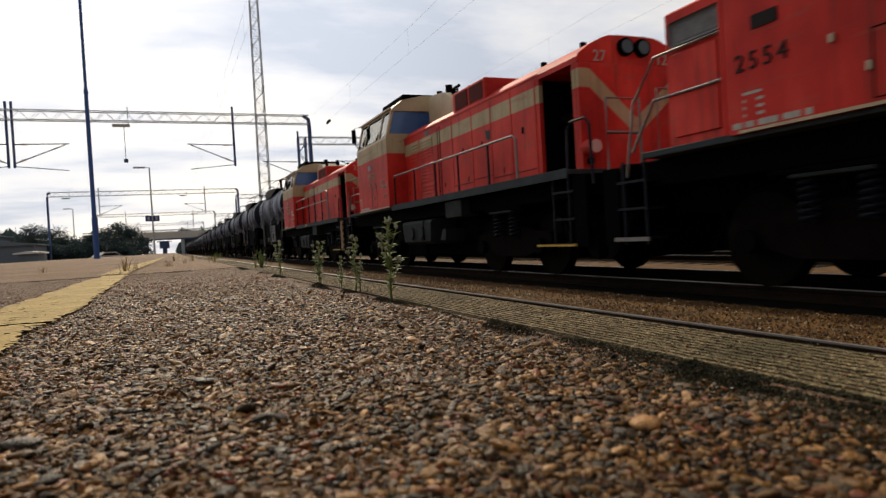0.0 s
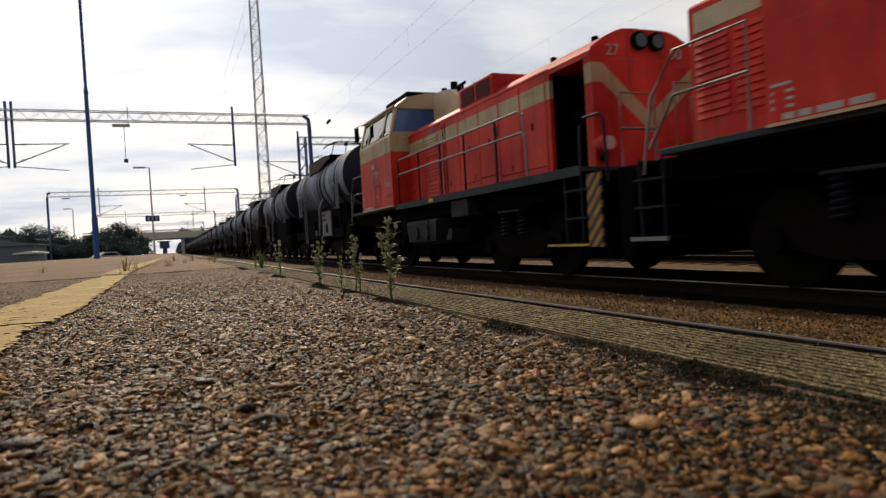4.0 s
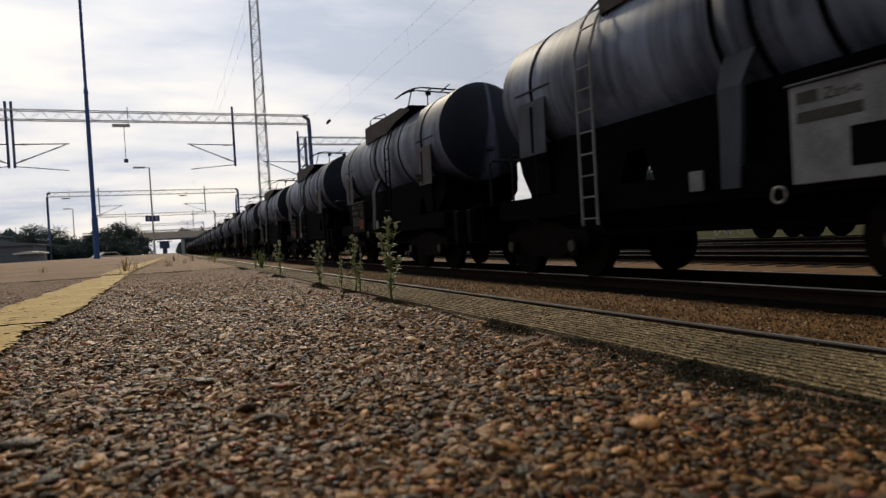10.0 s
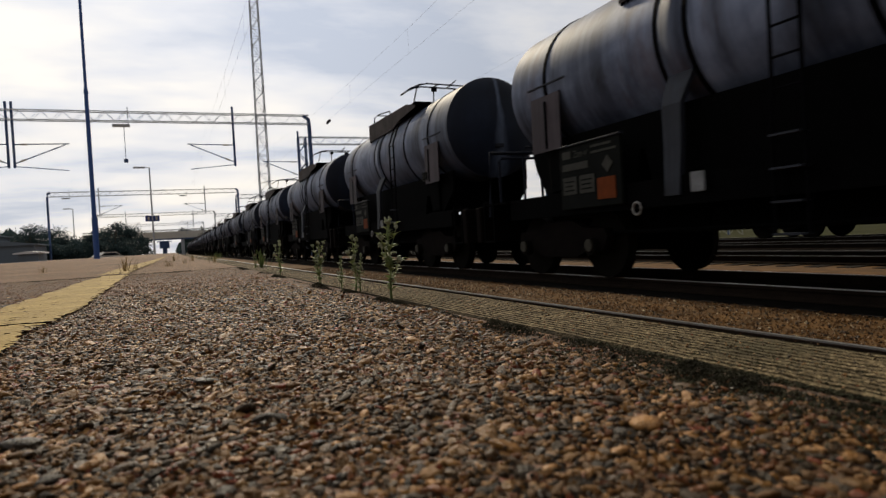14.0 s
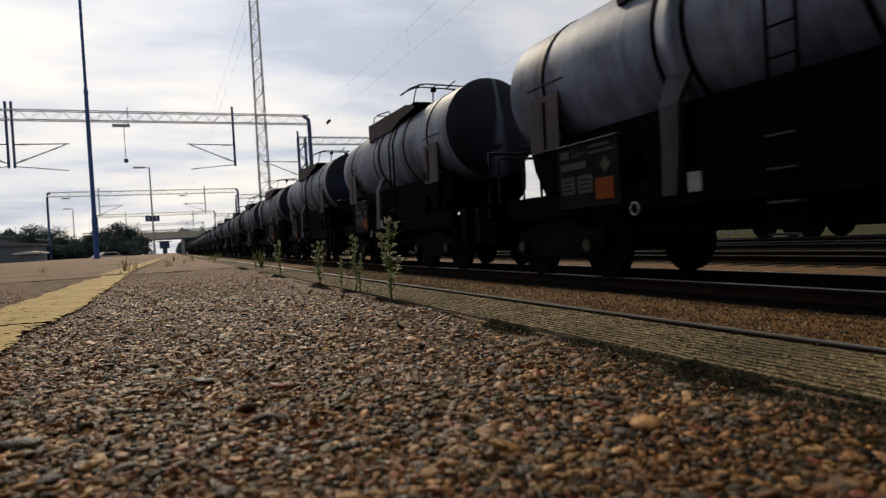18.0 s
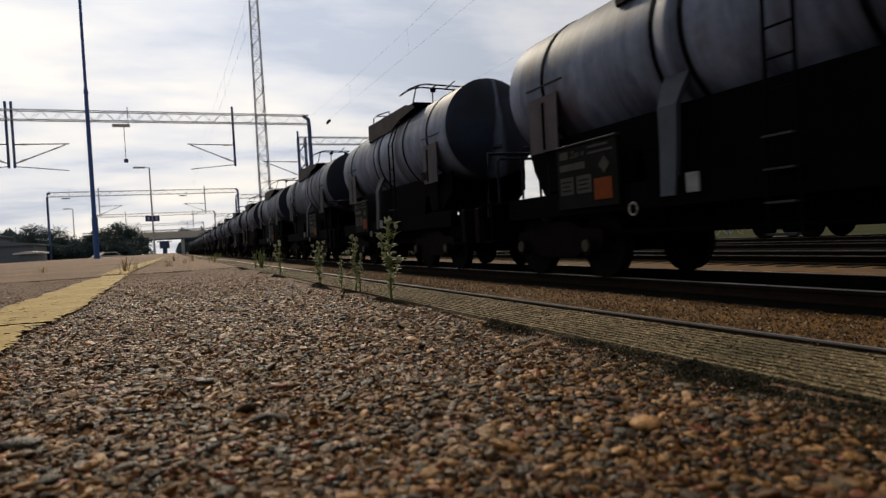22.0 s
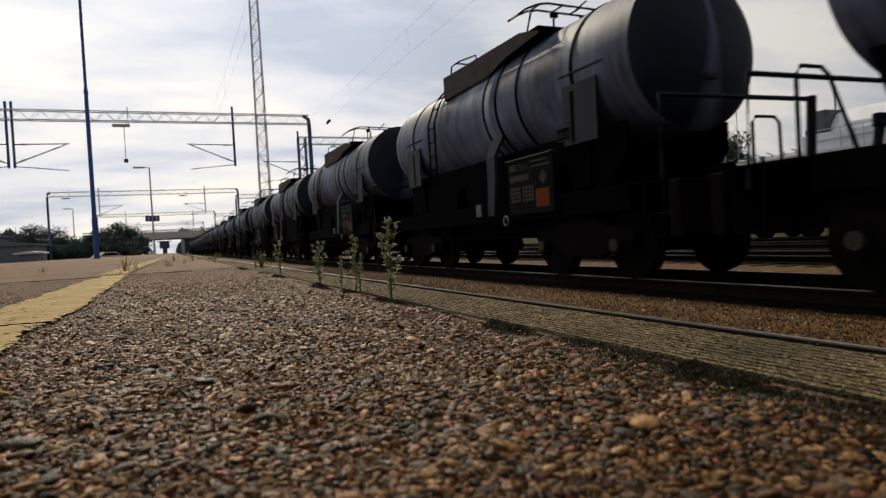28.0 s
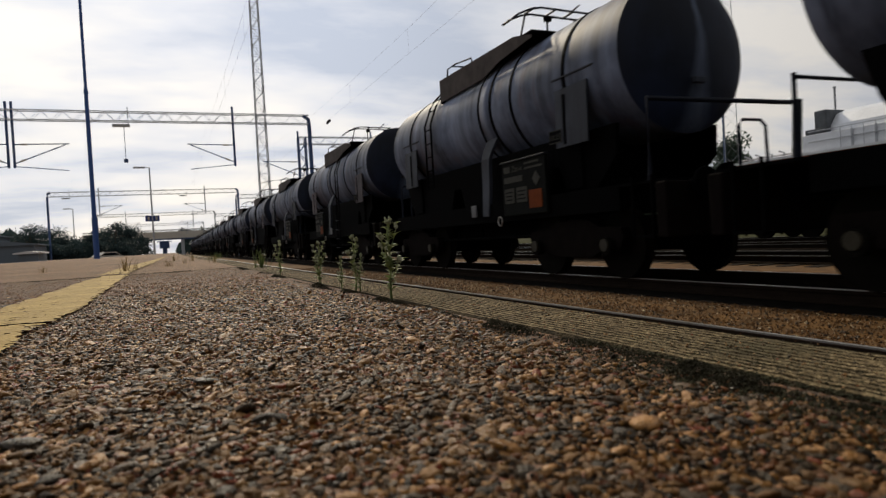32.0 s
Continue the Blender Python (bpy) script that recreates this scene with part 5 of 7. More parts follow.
def locomotive(number, dark_number=False, old=False, striped=False):
    """Centre at 0; the long hood points at the camera (-y), cab and short hood behind (+y)."""
    root = empty("locomotive", pose(AXIS, 0, TRAIN_Z), "", "locomotive", "red diesel locomotives")
    # frame and walkway
    part("frame", boxm(-1.25, 1.25, -6.6, 6.3, 1.05, 1.38, 0.02), M_UNDER, root, "black main frame")
    wkw = part("walkway", boxm(-1.50, 1.50, -6.45, 5.95, 1.38, 1.455, 0.01), M_GREYBLUE, root, "blue-grey walkway edge")
    if striped:
        part("yellow_mark", boxm(-1.520, -1.516, -0.97, -0.72, 1.36, 1.44), M_YELLOWHAZ, wkw, "small yellow marker plate")
    part("walkway_lip", boxm(-1.515, -1.50, -6.45, 1.6, 1.33, 1.47), M_GREYBLUE, wkw)
    # long hood: closed part, then the engine-room doorway bay at the end
    Z0, ZS, ZT, HW = 1.455, 3.18, 3.55, 1.05
    hood = part("long_hood", prism(bmesh.new(), hood_profile(HW, Z0, ZS, ZT), "y", -5.08, 1.62), M_RED_HOOD, root, "faded red engine hood with a cream band")
    roof = [(-HW, ZS - 0.08)] + [(HW, ZS - 0.08)] + hood_profile(HW, Z0, ZS, ZT)[2:]
    part("hood_roof", prism(bmesh.new(), roof, "y", -6.2, -5.083), M_RED_HOOD, hood)
    part("end_wall", boxm(-HW, HW, -6.22, -6.12, Z0, ZS - 0.083, 0.02), M_RED_HOOD, hood, "red end wall with a cream chevron")
    for s in (-1, 1):
        part("corner_post", boxm(*sorted((s * HW, s * (HW - 0.06))), -6.118, -6.04, Z0, ZS - 0.083), M_RED_HOOD, hood)
    part("bay_wall", boxm(HW - 0.06, HW, -6.038, -5.083, Z0, ZS - 0.083), M_RED_HOOD, hood)
    # Bay floor and linings are near-black: the unlit interior is in their colour.
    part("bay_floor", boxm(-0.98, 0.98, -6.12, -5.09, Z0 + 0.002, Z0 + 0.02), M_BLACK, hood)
    part("bay_lining", boxm(-0.98, 0.98, -5.10, -5.086, Z0, ZS - 0.1), M_BLACK, hood, "engine-room interior behind the open doorway, its shade in the colour")
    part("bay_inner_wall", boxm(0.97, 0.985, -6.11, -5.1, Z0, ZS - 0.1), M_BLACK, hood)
    # engine in the open bay
    en = bmesh.new()
    box(en, -0.55, 0.9, -6.05, -5.3, Z0 + 0.02, 2.2, 0.05)
    tube(en, [(-0.6, -5.9, 2.4), (-0.6, -5.2, 2.4)], 0.12, 12)
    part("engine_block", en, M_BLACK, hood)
    # panel seams, doors and catches on the hood side
    for s in (-1, 1):
        x = s * (HW + 0.004)
        for y in (-4.95, -4.1, -3.3, -2.45, -1.45, -0.77, -0.64, 0.55):
            part("hood_seam", boxm(*sorted((x - 0.006, x + 0.006)), y - 0.012, y + 0.012, Z0, 3.10), M_BLACK if -1 < y < 0 else M_RED, hood)
        for (ya, yb, z) in ((-2.43, -1.47, 1.66), (-3.28, -2.47, 1.70), (-4.93, -3.32, 1.64)):
            part("door_seam", boxm(*sorted((x - 0.006, x + 0.003)), ya, yb, z, z + 0.014), M_GRILLE, hood, "dirty lower door seam")
        part("bare_patch", prism(bmesh.new(), [(-3.07, 2.62), (-3.09, 2.44), (-3.2, 2.38), (-3.28, 2.42), (-3.26, 2.6), (-3.15, 2.58)], "x", *sorted((x - 0.003, x + 0.001))), M_PLATE, hood, "dark patch of flaked paint")
        part("hood_gutter", boxm(*sorted((x - 0.01, x + 0.02)), -5.08, 1.6, ZS - 0.02, ZS + 0.015), M_RED, hood)
        for y in (-4.5, -2.9, -2.0):
            part("catch", boxm(*sorted((x - 0.01, x + 0.03)), y - 0.03, y + 0.03, 2.30, 2.42, 0.008), M_BLACK, hood)
        louvres(hood, s * (HW + 0.001), -0.32, 0.45, 2.52, 2.98, 6, "louvre_panel", M_RED_HOOD)
        louvres(hood, s * (HW + 0.001), -0.32, 0.45, 1.95, 2.42, 6)
        louvres(hood, s * (HW + 0.001), -0.32, 0.45, 1.55, 1.90, 4)
        louvres(hood, s * (HW + 0.001), 0.66, 1.18, 2.52, 2.98, 6, "louvre_panel", M_RED_HOOD)
        part("hood_plate", boxm(*sorted((x - 0.004, x + 0.012)), -0.12, 0.12, 3.02, 3.14, 0.004), M_LABELGREY, hood, "small pale plate on the hood")
        for y in (-3.75, -2.2, -0.95, 1.35):
            part("hinge", boxm(*sorted((x - 0.004, x + 0.016)), y - 0.02, y + 0.02, 1.70, 1.80, 0.004), M_GRILLE, hood)
    # intake grille box, stacks and domes on the roof
    gb = part("intake_box", boxm(-1.02, 1.02, -3.08, -1.52, 3.15, 3.66, 0.03), M_RED, root, "red roof intake box with dark grilles")
    for y in (-2.98, -2.28):
        part("grille", boxm(-1.035, -1.015, y, y + 0.6, 3.27, 3.60), M_GRILLE, gb, "dark red mesh grille")
    part("exhaust_dome", prism(bmesh.new(), [(-0.75, 3.3), (1.22, 3.3), (1.22, 4.18), (0.8, 4.2), (0.2, 4.12), (-0.35, 3.85)], "x", -0.46, 0.46), M_CREAM, root, "cream sloping exhaust housing")
    for (x, y, r, z) in ((-0.2, 0.45, 0.09, 4.36), (0.25, 0.15, 0.07, 4.30), (-0.25, 0.95, 0.07, 4.32)):
        part("exhaust_stack", tube(bmesh.new(), [(x, y, 4.0), (x, y, z)], r, 14), M_BLACK, root)
    hn = bmesh.new()
    for y in (-0.15, 0.0, 0.12):
        tube(hn, [(-0.3, y - 0.1, 3.8), (-0.3, y - 0.1, 4.14), (-0.3, y - 0.22, 4.16)], 0.026, 8, 0.04)
    part("horn", hn, M_BLACK, root)
    for y in (-5.6, -4.4, -0.9):
        part("roof_lug", boxm(-0.5, -0.42, y, y + 0.08, ZT - 0.1, ZT + 0.06), M_BLACK, root)
    # cab: red below, cream above, side glass leaning in
    C0, C1, CW = 1.60, 4.42, 1.56
    ztop, zwin = 3.98, 3.22
    xw = lambda z: CW - (z - zwin) / (ztop - zwin) * (CW - 1.36)
    cab = part("cab", prism(bmesh.new(), [(-CW, 1.43), (CW, 1.43), (CW, zwin), (-CW, zwin)], "y", C0, C1), M_RED_CAB, root, "full-width cab, red below and cream above")
    part("cab_roof", prism(bmesh.new(), [(xw(3.93), 3.93), (1.36, ztop), (1.05, 4.22), (0.5, 4.34), (-0.5, 4.34), (-1.05, 4.22), (-1.36, ztop), (-xw(3.93), 3.93)], "y", C0 - 0.03, C1 + 0.03), M_CREAM, cab, "cream cab roof")
    for s in (-1, 1):
        for (ya, yb) in ((C0, 1.70), (2.26, 2.34), (3.60, 3.68), (4.32, C1)):
            part("pillar", prism(bmesh.new(), [(s * CW, zwin), (s * (CW - 0.07), zwin), (s * (xw(3.93) - 0.07), 3.93), (s * xw(3.93), 3.93)], "y", ya, yb), M_CREAM, cab)
        part("waist_strip", prism(bmesh.new(), [(s * CW, zwin), (s * (CW - 0.07), zwin), (s * (xw(3.28) - 0.07), 3.28), (s * xw(3.28), 3.28)], "y", C0 + 0.1, C1 - 0.1), M_CREAM, cab)
    for (ya, yb) in ((C0, C0 + 0.06), (C1 - 0.06, C1)):
        part("end_panel", prism(bmesh.new(), [(-1.5, zwin), (1.5, zwin), (1.45, 3.34), (0.24, 3.34), (0.24, 3.93), (-0.24, 3.93), (-0.24, 3.34), (-1.45, 3.34)], "y", ya, yb), M_CREAM, cab)
        for s in (-1, 1):
            part("end_window", prism(bmesh.new(), [(s * 0.25, 3.35), (s * 1.43, 3.35), (s * 1.31, 3.92), (s * 0.25, 3.92)], "y", ya + 0.02, ya + 0.035), M_GLASS_BLUE if ya == C0 else M_GLASS_PALE, cab, "blue-tinted cab window").visible_shadow = False
    def pane(y0, y1, za, zb, side):
        q = [(side * (xw(za) - 0.02), y0, za), (side * (xw(za) - 0.02), y1, za), (side * (xw(zb) - 0.02), y1, zb), (side * (xw(zb) - 0.02), y0, zb)]
        fr = bmesh.new()
        tube(fr, q + [q[0]], 0.02, 6)
        f = part("window_frame", fr, M_BLACK, cab)
        gl = bmesh.new()
        a = [gl.verts.new(k) for k in q]
        b = [gl.verts.new((k[0] - side * 0.012, k[1], k[2])) for k in q]
        gl.faces.new(a); gl.faces.new(b[::-1])
        for i in range(4):
            gl.faces.new((a[i], b[i], b[(i + 1) % 4], a[(i + 1) % 4]))
        g_ = part("pane", gl, M_GLASS_PALE, f)
        g_.visible_shadow = False
    for side in (-1, 1):
        pane(3.70, 4.30, 3.29, 3.91, side)
        pane(2.36, 3.58, 3.29, 3.91, side)
        pane(1.72, 2.24, 3.29, 3.91, side)
    part("cab_roof_unit", boxm(-0.85, 0.85, 2.1, 3.9, 4.3, 4.5, 0.04), M_BLACK, cab, "low dark roof unit")
    part("gutter", boxm(-1.42, -1.36, C0, C1, 3.98, 4.02), M_CREAM, cab)
    mr = bmesh.new()
    tube(mr, [(-1.48, 4.38, 3.3), (-1.60, 4.42, 3.5), (-1.60, 4.42, 3.95), (-1.42, 4.38, 4.0)], 0.016, 6)
    mirror = part("mirror_arm", mr, M_BLACK, cab)
    part("mirror", boxm(-1.68, -1.55, 4.40, 4.46, 3.52, 3.92, 0.02), M_BLACK, mirror, "black rear-view mirror")
    part("mirror", boxm(-1.66, -1.56, 2.9, 2.95, 3.40, 3.70, 0.02), M_BLACK, cab, "black rear-view mirror")
    # numerals, plates, writing on the cab side
    nz, ny, ns = (2.03, 4.44, 0.245) if dark_number else (2.285, 3.38, 0.245)
    lettering("fleet_number", number, ns, M_NUMBERDARK if dark_number else M_NUMBER, cab, side_pose(-CW - 0.004, ny, nz), 0.008, "raised metal numerals on the cab side", 1.32)
    part("maker_plate", boxm(-CW - 0.014, -CW - 0.002, 3.05 if not dark_number else 3.93, 3.31 if not dark_number else 4.22, 2.56 if not dark_number else 2.40, 2.68 if not dark_number else 2.53), M_NUMBERDARK if dark_number else M_HANDRAIL, cab, "small cast plate with worn writing")
    if not dark_number:
        lettering("class_text", "Dv 12", 0.125, M_WHITE, cab, side_pose(-CW - 0.004, 2.24, 2.10), 0.004)
        lettering("speed_text", "125 km/h", 0.125, M_WHITE, cab, side_pose(-CW - 0.004, 2.24, 1.97), 0.004)
    for (a, b_, z) in ((4.12, 4.24, 1.475), (3.95, 4.08, 1.475), (3.66, 3.90, 1.475), (3.40, 3.60, 1.475)) if not dark_number else ((4.38, 4.49, 1.475), (4.24, 4.34, 1.475), (3.97, 4.19, 1.475), (3.74, 3.92, 1.475), (3.62, 3.69, 1.475)):
        part("number_bar", boxm(-CW - 0.006, -CW - 0.001, a, b_, z, z + 0.06), M_BARS, cab)
    for z in (1.58, 1.65, 1.72, 1.79):
        for (ya, yb) in ((4.12, 4.20), (4.33, 4.36)) if z < 1.75 else ((4.14, 4.36),):
            part("text_bar", boxm(-CW - 0.005, -CW - 0.001, ya, yb, z, z + 0.028), M_BARS, cab)
    for (y, z) in ((3.20, 2.15), (2.70, 2.14), (2.88, 1.78), (1.98, 1.75), (1.82, 1.76)) if not dark_number else ((3.41, 2.08), (3.10, 1.77), (2.6, 2.0)):
        part("catch", boxm(-CW - 0.03, -CW - 0.001, y - 0.02, y + 0.02, z - 0.05, z + 0.03, 0.006), M_NUMBER, cab)
    hat = bmesh.new()
    for (a, b_, z0, z1) in ((2.62, 3.08, 1.49, 1.50), (2.62, 3.08, 2.05, 2.06), (2.62, 2.63, 1.49, 2.06), (3.07, 3.08, 1.49, 2.06)):
        box(hat, -CW - 0.006, -CW - 0.001, a, b_, z0, z1)
    part("hatch", hat, M_BLACK, cab, "thin dark seam of a side hatch")
    part("sill_strip", boxm(-CW - 0.008, -CW + 0.01, C0, C1, 1.43, 1.46), M_CREAM, cab)
    # short hood behind the cab: louvred, or plain with a grey strip on the leading engine
    if old:
        sh = part("short_hood", prism(bmesh.new(), hood_profile(1.40, 1.455, 2.98, 3.2), "y", C1 + 0.13, 5.55), M_RED, root, "plain red short hood with a side door")
        part("grey_strip", boxm(-1.412, -1.402, 4.62, 5.46, 2.58, 2.86, 0.05), M_LABELGREY, sh, "pale grey ribbed panel above the door")
        part("side_door", boxm(-1.43, -1.402, 4.78, 5.45, 1.56, 2.5, 0.008), M_RED, sh)
        for y in (4.66, 4.60):
            part("door_post", boxm(-1.50, -1.40, y - 0.02, y + 0.02, 1.45, 2.95), M_RED, sh)
        part("cab_return", boxm(-CW, CW, C1 + 0.002, C1 + 0.128, 1.43, 3.05), M_RED, sh)
    else:
        sh = part("short_hood", prism(bmesh.new(), hood_profile(1.13, 1.455, 3.05, 3.3), "y", C1 + 0.002, 5.78), M_RED, root, "red short hood with louvres")
        part("cream_panel", boxm(-1.139, -1.131, 4.75, 5.70, 2.74, 2.98), M_CREAM, sh, "cream band on the short hood")
        louvres(sh, -1.132, 4.62, 5.12, 1.75, 2.68, 11)
        louvres(sh, -1.132, 5.22, 5.68, 1.75, 2.68, 11)
    # headlights and marker lamps on the long-hood end, big numerals
    for x in (-0.16, 0.16):
        hl = part("headlight", tube(bmesh.new(), [(x, -6.05, 3.36), (x, -6.27, 3.36)], 0.14, 20), M_BLACK, root)
        part("lens", tube(bmesh.new(), [(x, -6.272, 3.36), (x, -6.285, 3.36)], 0.105, 20), M_GLASS_DARK, hl)
    if not old:
        lettering("end_number", number[:2], 0.24, M_BARS, hood, Matrix.Translation((-0.78, -6.228, 3.12)) @ Euler((radians(90), 0, 0)).to_matrix().to_4x4(), 0.004)
        lettering("end_number", number[2:], 0.24, M_BARS, hood, Matrix.Translation((0.42, -6.228, 3.12)) @ Euler((radians(90), 0, 0)).to_matrix().to_4x4(), 0.004)
    for s in (-1, 1):
        ml = part("marker_lamp", tube(bmesh.new(), [(s * 0.93, -6.15, 1.80), (s * 0.93, -6.40, 1.80)], 0.13, 18), M_RED, root, "round marker lamp in a red housing")
        part("lens", tube(bmesh.new(), [(s * 0.93, -6.402, 1.80), (s * 0.93, -6.415, 1.80)], 0.10, 18), M_LAMP, ml)
        part("marker_socket", tube(bmesh.new(), [(s * 0.93, -6.15, 1.60), (s * 0.93, -6.28, 1.60)], 0.05, 12), M_BLACK, root)
    # handrails along the walkway and round the ends
    hr = bmesh.new()
    tube(hr, [(-1.47, 1.35, 2.18), (-1.47, 1.25, 2.2), (-1.47, -4.85, 2.2), (-1.47, -4.95, 2.14), (-1.47, -4.97, 1.46)], 0.022, 8)
    part("handrail", hr, M_HANDRAIL, root, "thin walkway handrail")
    if striped:
        part("upper_handrail", tubem([(-1.47, 1.35, 2.1), (-1.47, 1.35, 2.5), (-1.47, 1.2, 2.56), (-1.47, -4.75, 2.56), (-1.47, -4.9, 2.5), (-1.47, -4.9, 2.1)], 0.02, 8), M_HANDRAIL, root)
    for y in (1.35, -0.1, -1.4, -2.6, -3.93):
        part("handrail_post", tubem([(-1.47, y, 1.46), (-1.47, y, 2.56 if striped else 2.2)], 0.021, 8), M_DARKRAIL, root)
    for s in (-1, 1):
        for pts in ([(s * 1.42, -6.36, 1.45), (s * 1.42, -6.38, 2.02), (s * 1.42, -6.48, 2.13), (s * 1.42, -6.82, 2.13), (s * 1.42, -6.92, 2.03), (s * 1.42, -6.96, 1.2)],
                    [(s * 0.95, -6.7, 1.35), (s * 0.95, -6.7, 2.45), (s * 0.35, -6.7, 2.45), (s * 0.35, -6.7, 1.35)],
                    [(s * 0.95, -6.7, 1.95), (s * 0.35, -6.7, 1.95)]):
            part("end_handrail", tubem(pts, 0.021, 8), M_DARKRAIL if pts[0][1] > -6.5 else M_HANDRAIL, root, "black end handrail" if pts[0][1] > -6.5 else "worn steel gate rail")
        for pts in ([(s * 1.45, 4.70, 1.46), (s * 1.45, 4.70, 2.55), (s * 1.45, 5.70, 2.55), (s * 1.42, 6.15, 2.1), (s * 1.40, 6.35, 1.2)],
                    [(s * 1.45, 4.70, 2.05), (s * 1.44, 5.75, 2.05), (s * 1.42, 6.2, 1.5)],
                    [(s * 0.9, 6.3, 1.3), (s * 0.9, 6.3, 2.35), (s * 0.3, 6.3, 2.35), (s * 0.3, 6.3, 1.3)]):
            part("rear_handrail", tubem(pts, 0.019, 8), M_HANDRAIL, root)
    # ends: buffers, coupling, ploughs, steps
    for s in (-1, 1):
        part("buffer_beam", boxm(-1.4, 1.4, *sorted((s * 6.35, s * 6.5)), 0.78, 1.38, 0.02), M_UNDER, root)
        for q in (-0.9, 0.9):
            bf = bmesh.new()
            tube(bf, [(q, s * 6.45, 1.05), (q, s * 6.85, 1.05)], 0.11, 14)
            tube(bf, [(q, s * 6.86, 1.05), (q, s * 6.97, 1.05)], 0.23, 20)
            part("buffer", bf, M_BLACK, root)
        part("coupler", boxm(-0.16, 0.16, *sorted((s * 6.5, s * 6.98)), 0.9, 1.2, 0.04), M_UNDER, root)
        part("plough", prism(bmesh.new(), [(s * 6.3, 0.75), (s * 6.75, 0.75), (s * 6.9, 0.16), (s * 6.8, 0.14), (s * 6.5, 0.4)], "x", -1.35, 1.35), M_BLACK, root)
        for q in (-1, 1):
            stp = bmesh.new()
            for z in (0.40, 0.78, 1.12):
                box(stp, *sorted((q * 1.15, q * 1.458)), *sorted((s * (5.5 if z < 0.5 and s < 0 else 5.95), s * 6.5)), z - (0.06 if z < 0.8 and s < 0 else 0.0), z + 0.03 - (0.06 if z < 0.8 and s < 0 else 0.0))
            for y in (5.97, 6.38):
                tube(stp, [(q * 1.44, s * y, 0.34), (q * 1.44, s * y, 1.4)], 0.018, 6)
            sp = part("steps", stp, M_DARKRAIL, root, "open steel steps")
            part("step_edge", boxm(*sorted((q * 1.46, q * 1.495)), *sorted((s * (5.5 if s < 0 else 5.9), s * 6.55)), 0.335 if s < 0 else 0.385, 0.365 if s < 0 else 0.435), M_YELLOWHAZ if s < 0 else M_HANDRAIL, sp)
        for q in (-1, 1):
            part("guard_board", boxm(*sorted((q * 1.40, q * 1.44)), *sorted((s * 6.50, s * 6.80)), 0.32, 1.34), M_HAZARD if striped and s < 0 else M_UNDER, root, "grimy yellow and black striped board" if striped and s < 0 else "black guard board")
    # fuel tank, boxes, bogies, wheels
    tb_ = bmesh.new()
    rings = [[tb_.verts.new((x, y + (0.10 if z < 0.7 else 0.0) * (1 if y < 0 else -1), z)) for x, z in ((-1.20, 1.02), (-1.40, 0.985), (-1.43, 0.93), (-1.42, 0.50), (-1.30, 0.43), (1.30, 0.43), (1.42, 0.50), (1.43, 0.93), (1.40, 0.985), (1.20, 1.02))] for y in (-0.86, 1.06)]
    for k in range(10):
        tb_.faces.new((rings[0][k], rings[0][(k + 1) % 10], rings[1][(k + 1) % 10], rings[1][k]))
    tb_.faces.new(rings[0][::-1]); tb_.faces.new(rings[1])
    bmesh.ops.recalc_face_normals(tb_, faces=tb_.faces)
    ft = part("fuel_tank", tb_, M_FUEL, root, "grimy blue-grey fuel tank")
    for y in (-0.28, 0.36):
        part("tank_cover", disc_x(bmesh.new(), -1.47, -1.42, y, 0.70, 0.15, 20), M_FUEL, ft)
    part("tank_strap", boxm(-1.44, -1.41, -0.42, -0.39, 0.52, 0.98), M_UNDER, ft)
    for q in (-1, 1):
        part("sand_box", prism(bmesh.new(), [(-1.64, 0.51), (-1.36, 0.51), (-1.53, 0.75), (-1.70, 0.75)], "x", *sorted((q * 1.42, q * 1.0))), M_FUEL, root, "grimy tapered sand box")
    # Sump, skirt, traction and reservoir boxes close the see-through, coloured as shade.
    part("sump", boxm(-0.8, 0.8, -1.2, 0.95, 0.14, 0.418, 0.05), M_UNDER, root)
    part("under_skirt", boxm(-0.80, 0.80, -6.3, 6.2, 0.70, 1.048), M_UNDER, root, "shade-black block closing the space under the frame")
    part("battery_box", boxm(-1.44, -1.05, -2.57, -1.75, 0.965, 1.32, 0.02), M_FUEL, root)
    part("traction_box", boxm(-0.85, 0.85, 0.95, 2.45, 0.14, 1.04, 0.02), M_UNDER, root)
    part("air_reservoir", boxm(-0.85, 0.85, -2.65, -1.25, 0.12, 1.04, 0.1), M_UNDER, root)
    part("cable_box", boxm(-1.42, -1.1, 1.1, 1.5, 0.55, 1.05, 0.03), M_UNDER, root)
    for yc in (-3.9, 3.7):
        bogie(yc, root, 2.15, 0.5, True)
        for y in (yc - 1.075, yc + 1.075):
            wheelset(y, 0.52, root)
        for dy in (-0.30, 0.30):
            pts = [(-1.15 + 0.09 * math.cos(a), yc + dy + 0.09 * math.sin(a), 0.52 + 0.42 * a / 37.7) for a in [0.6283 * i for i in range(61)]]
            part("coil_spring", tubem(pts, 0.02, 5), M_DARKRAIL, root)
        part("spring_cap", boxm(-1.29, -1.02, yc - 0.42, yc + 0.42, 0.945, 0.985, 0.01), M_FUEL, root)
        part("equaliser", boxm(-1.25, -1.05, yc - 0.7, yc + 0.7, 0.99, 1.05, 0.02), M_UNDER, root)
        for dy in (-1.6, 1.6):
            part("sand_pipe", tubem([(-1.0, yc + dy, 1.05), (-0.95, yc + dy * 0.95, 0.6), (-0.8, yc + dy * 0.85, 0.12)], 0.025, 6), M_UNDER, root)
    return root


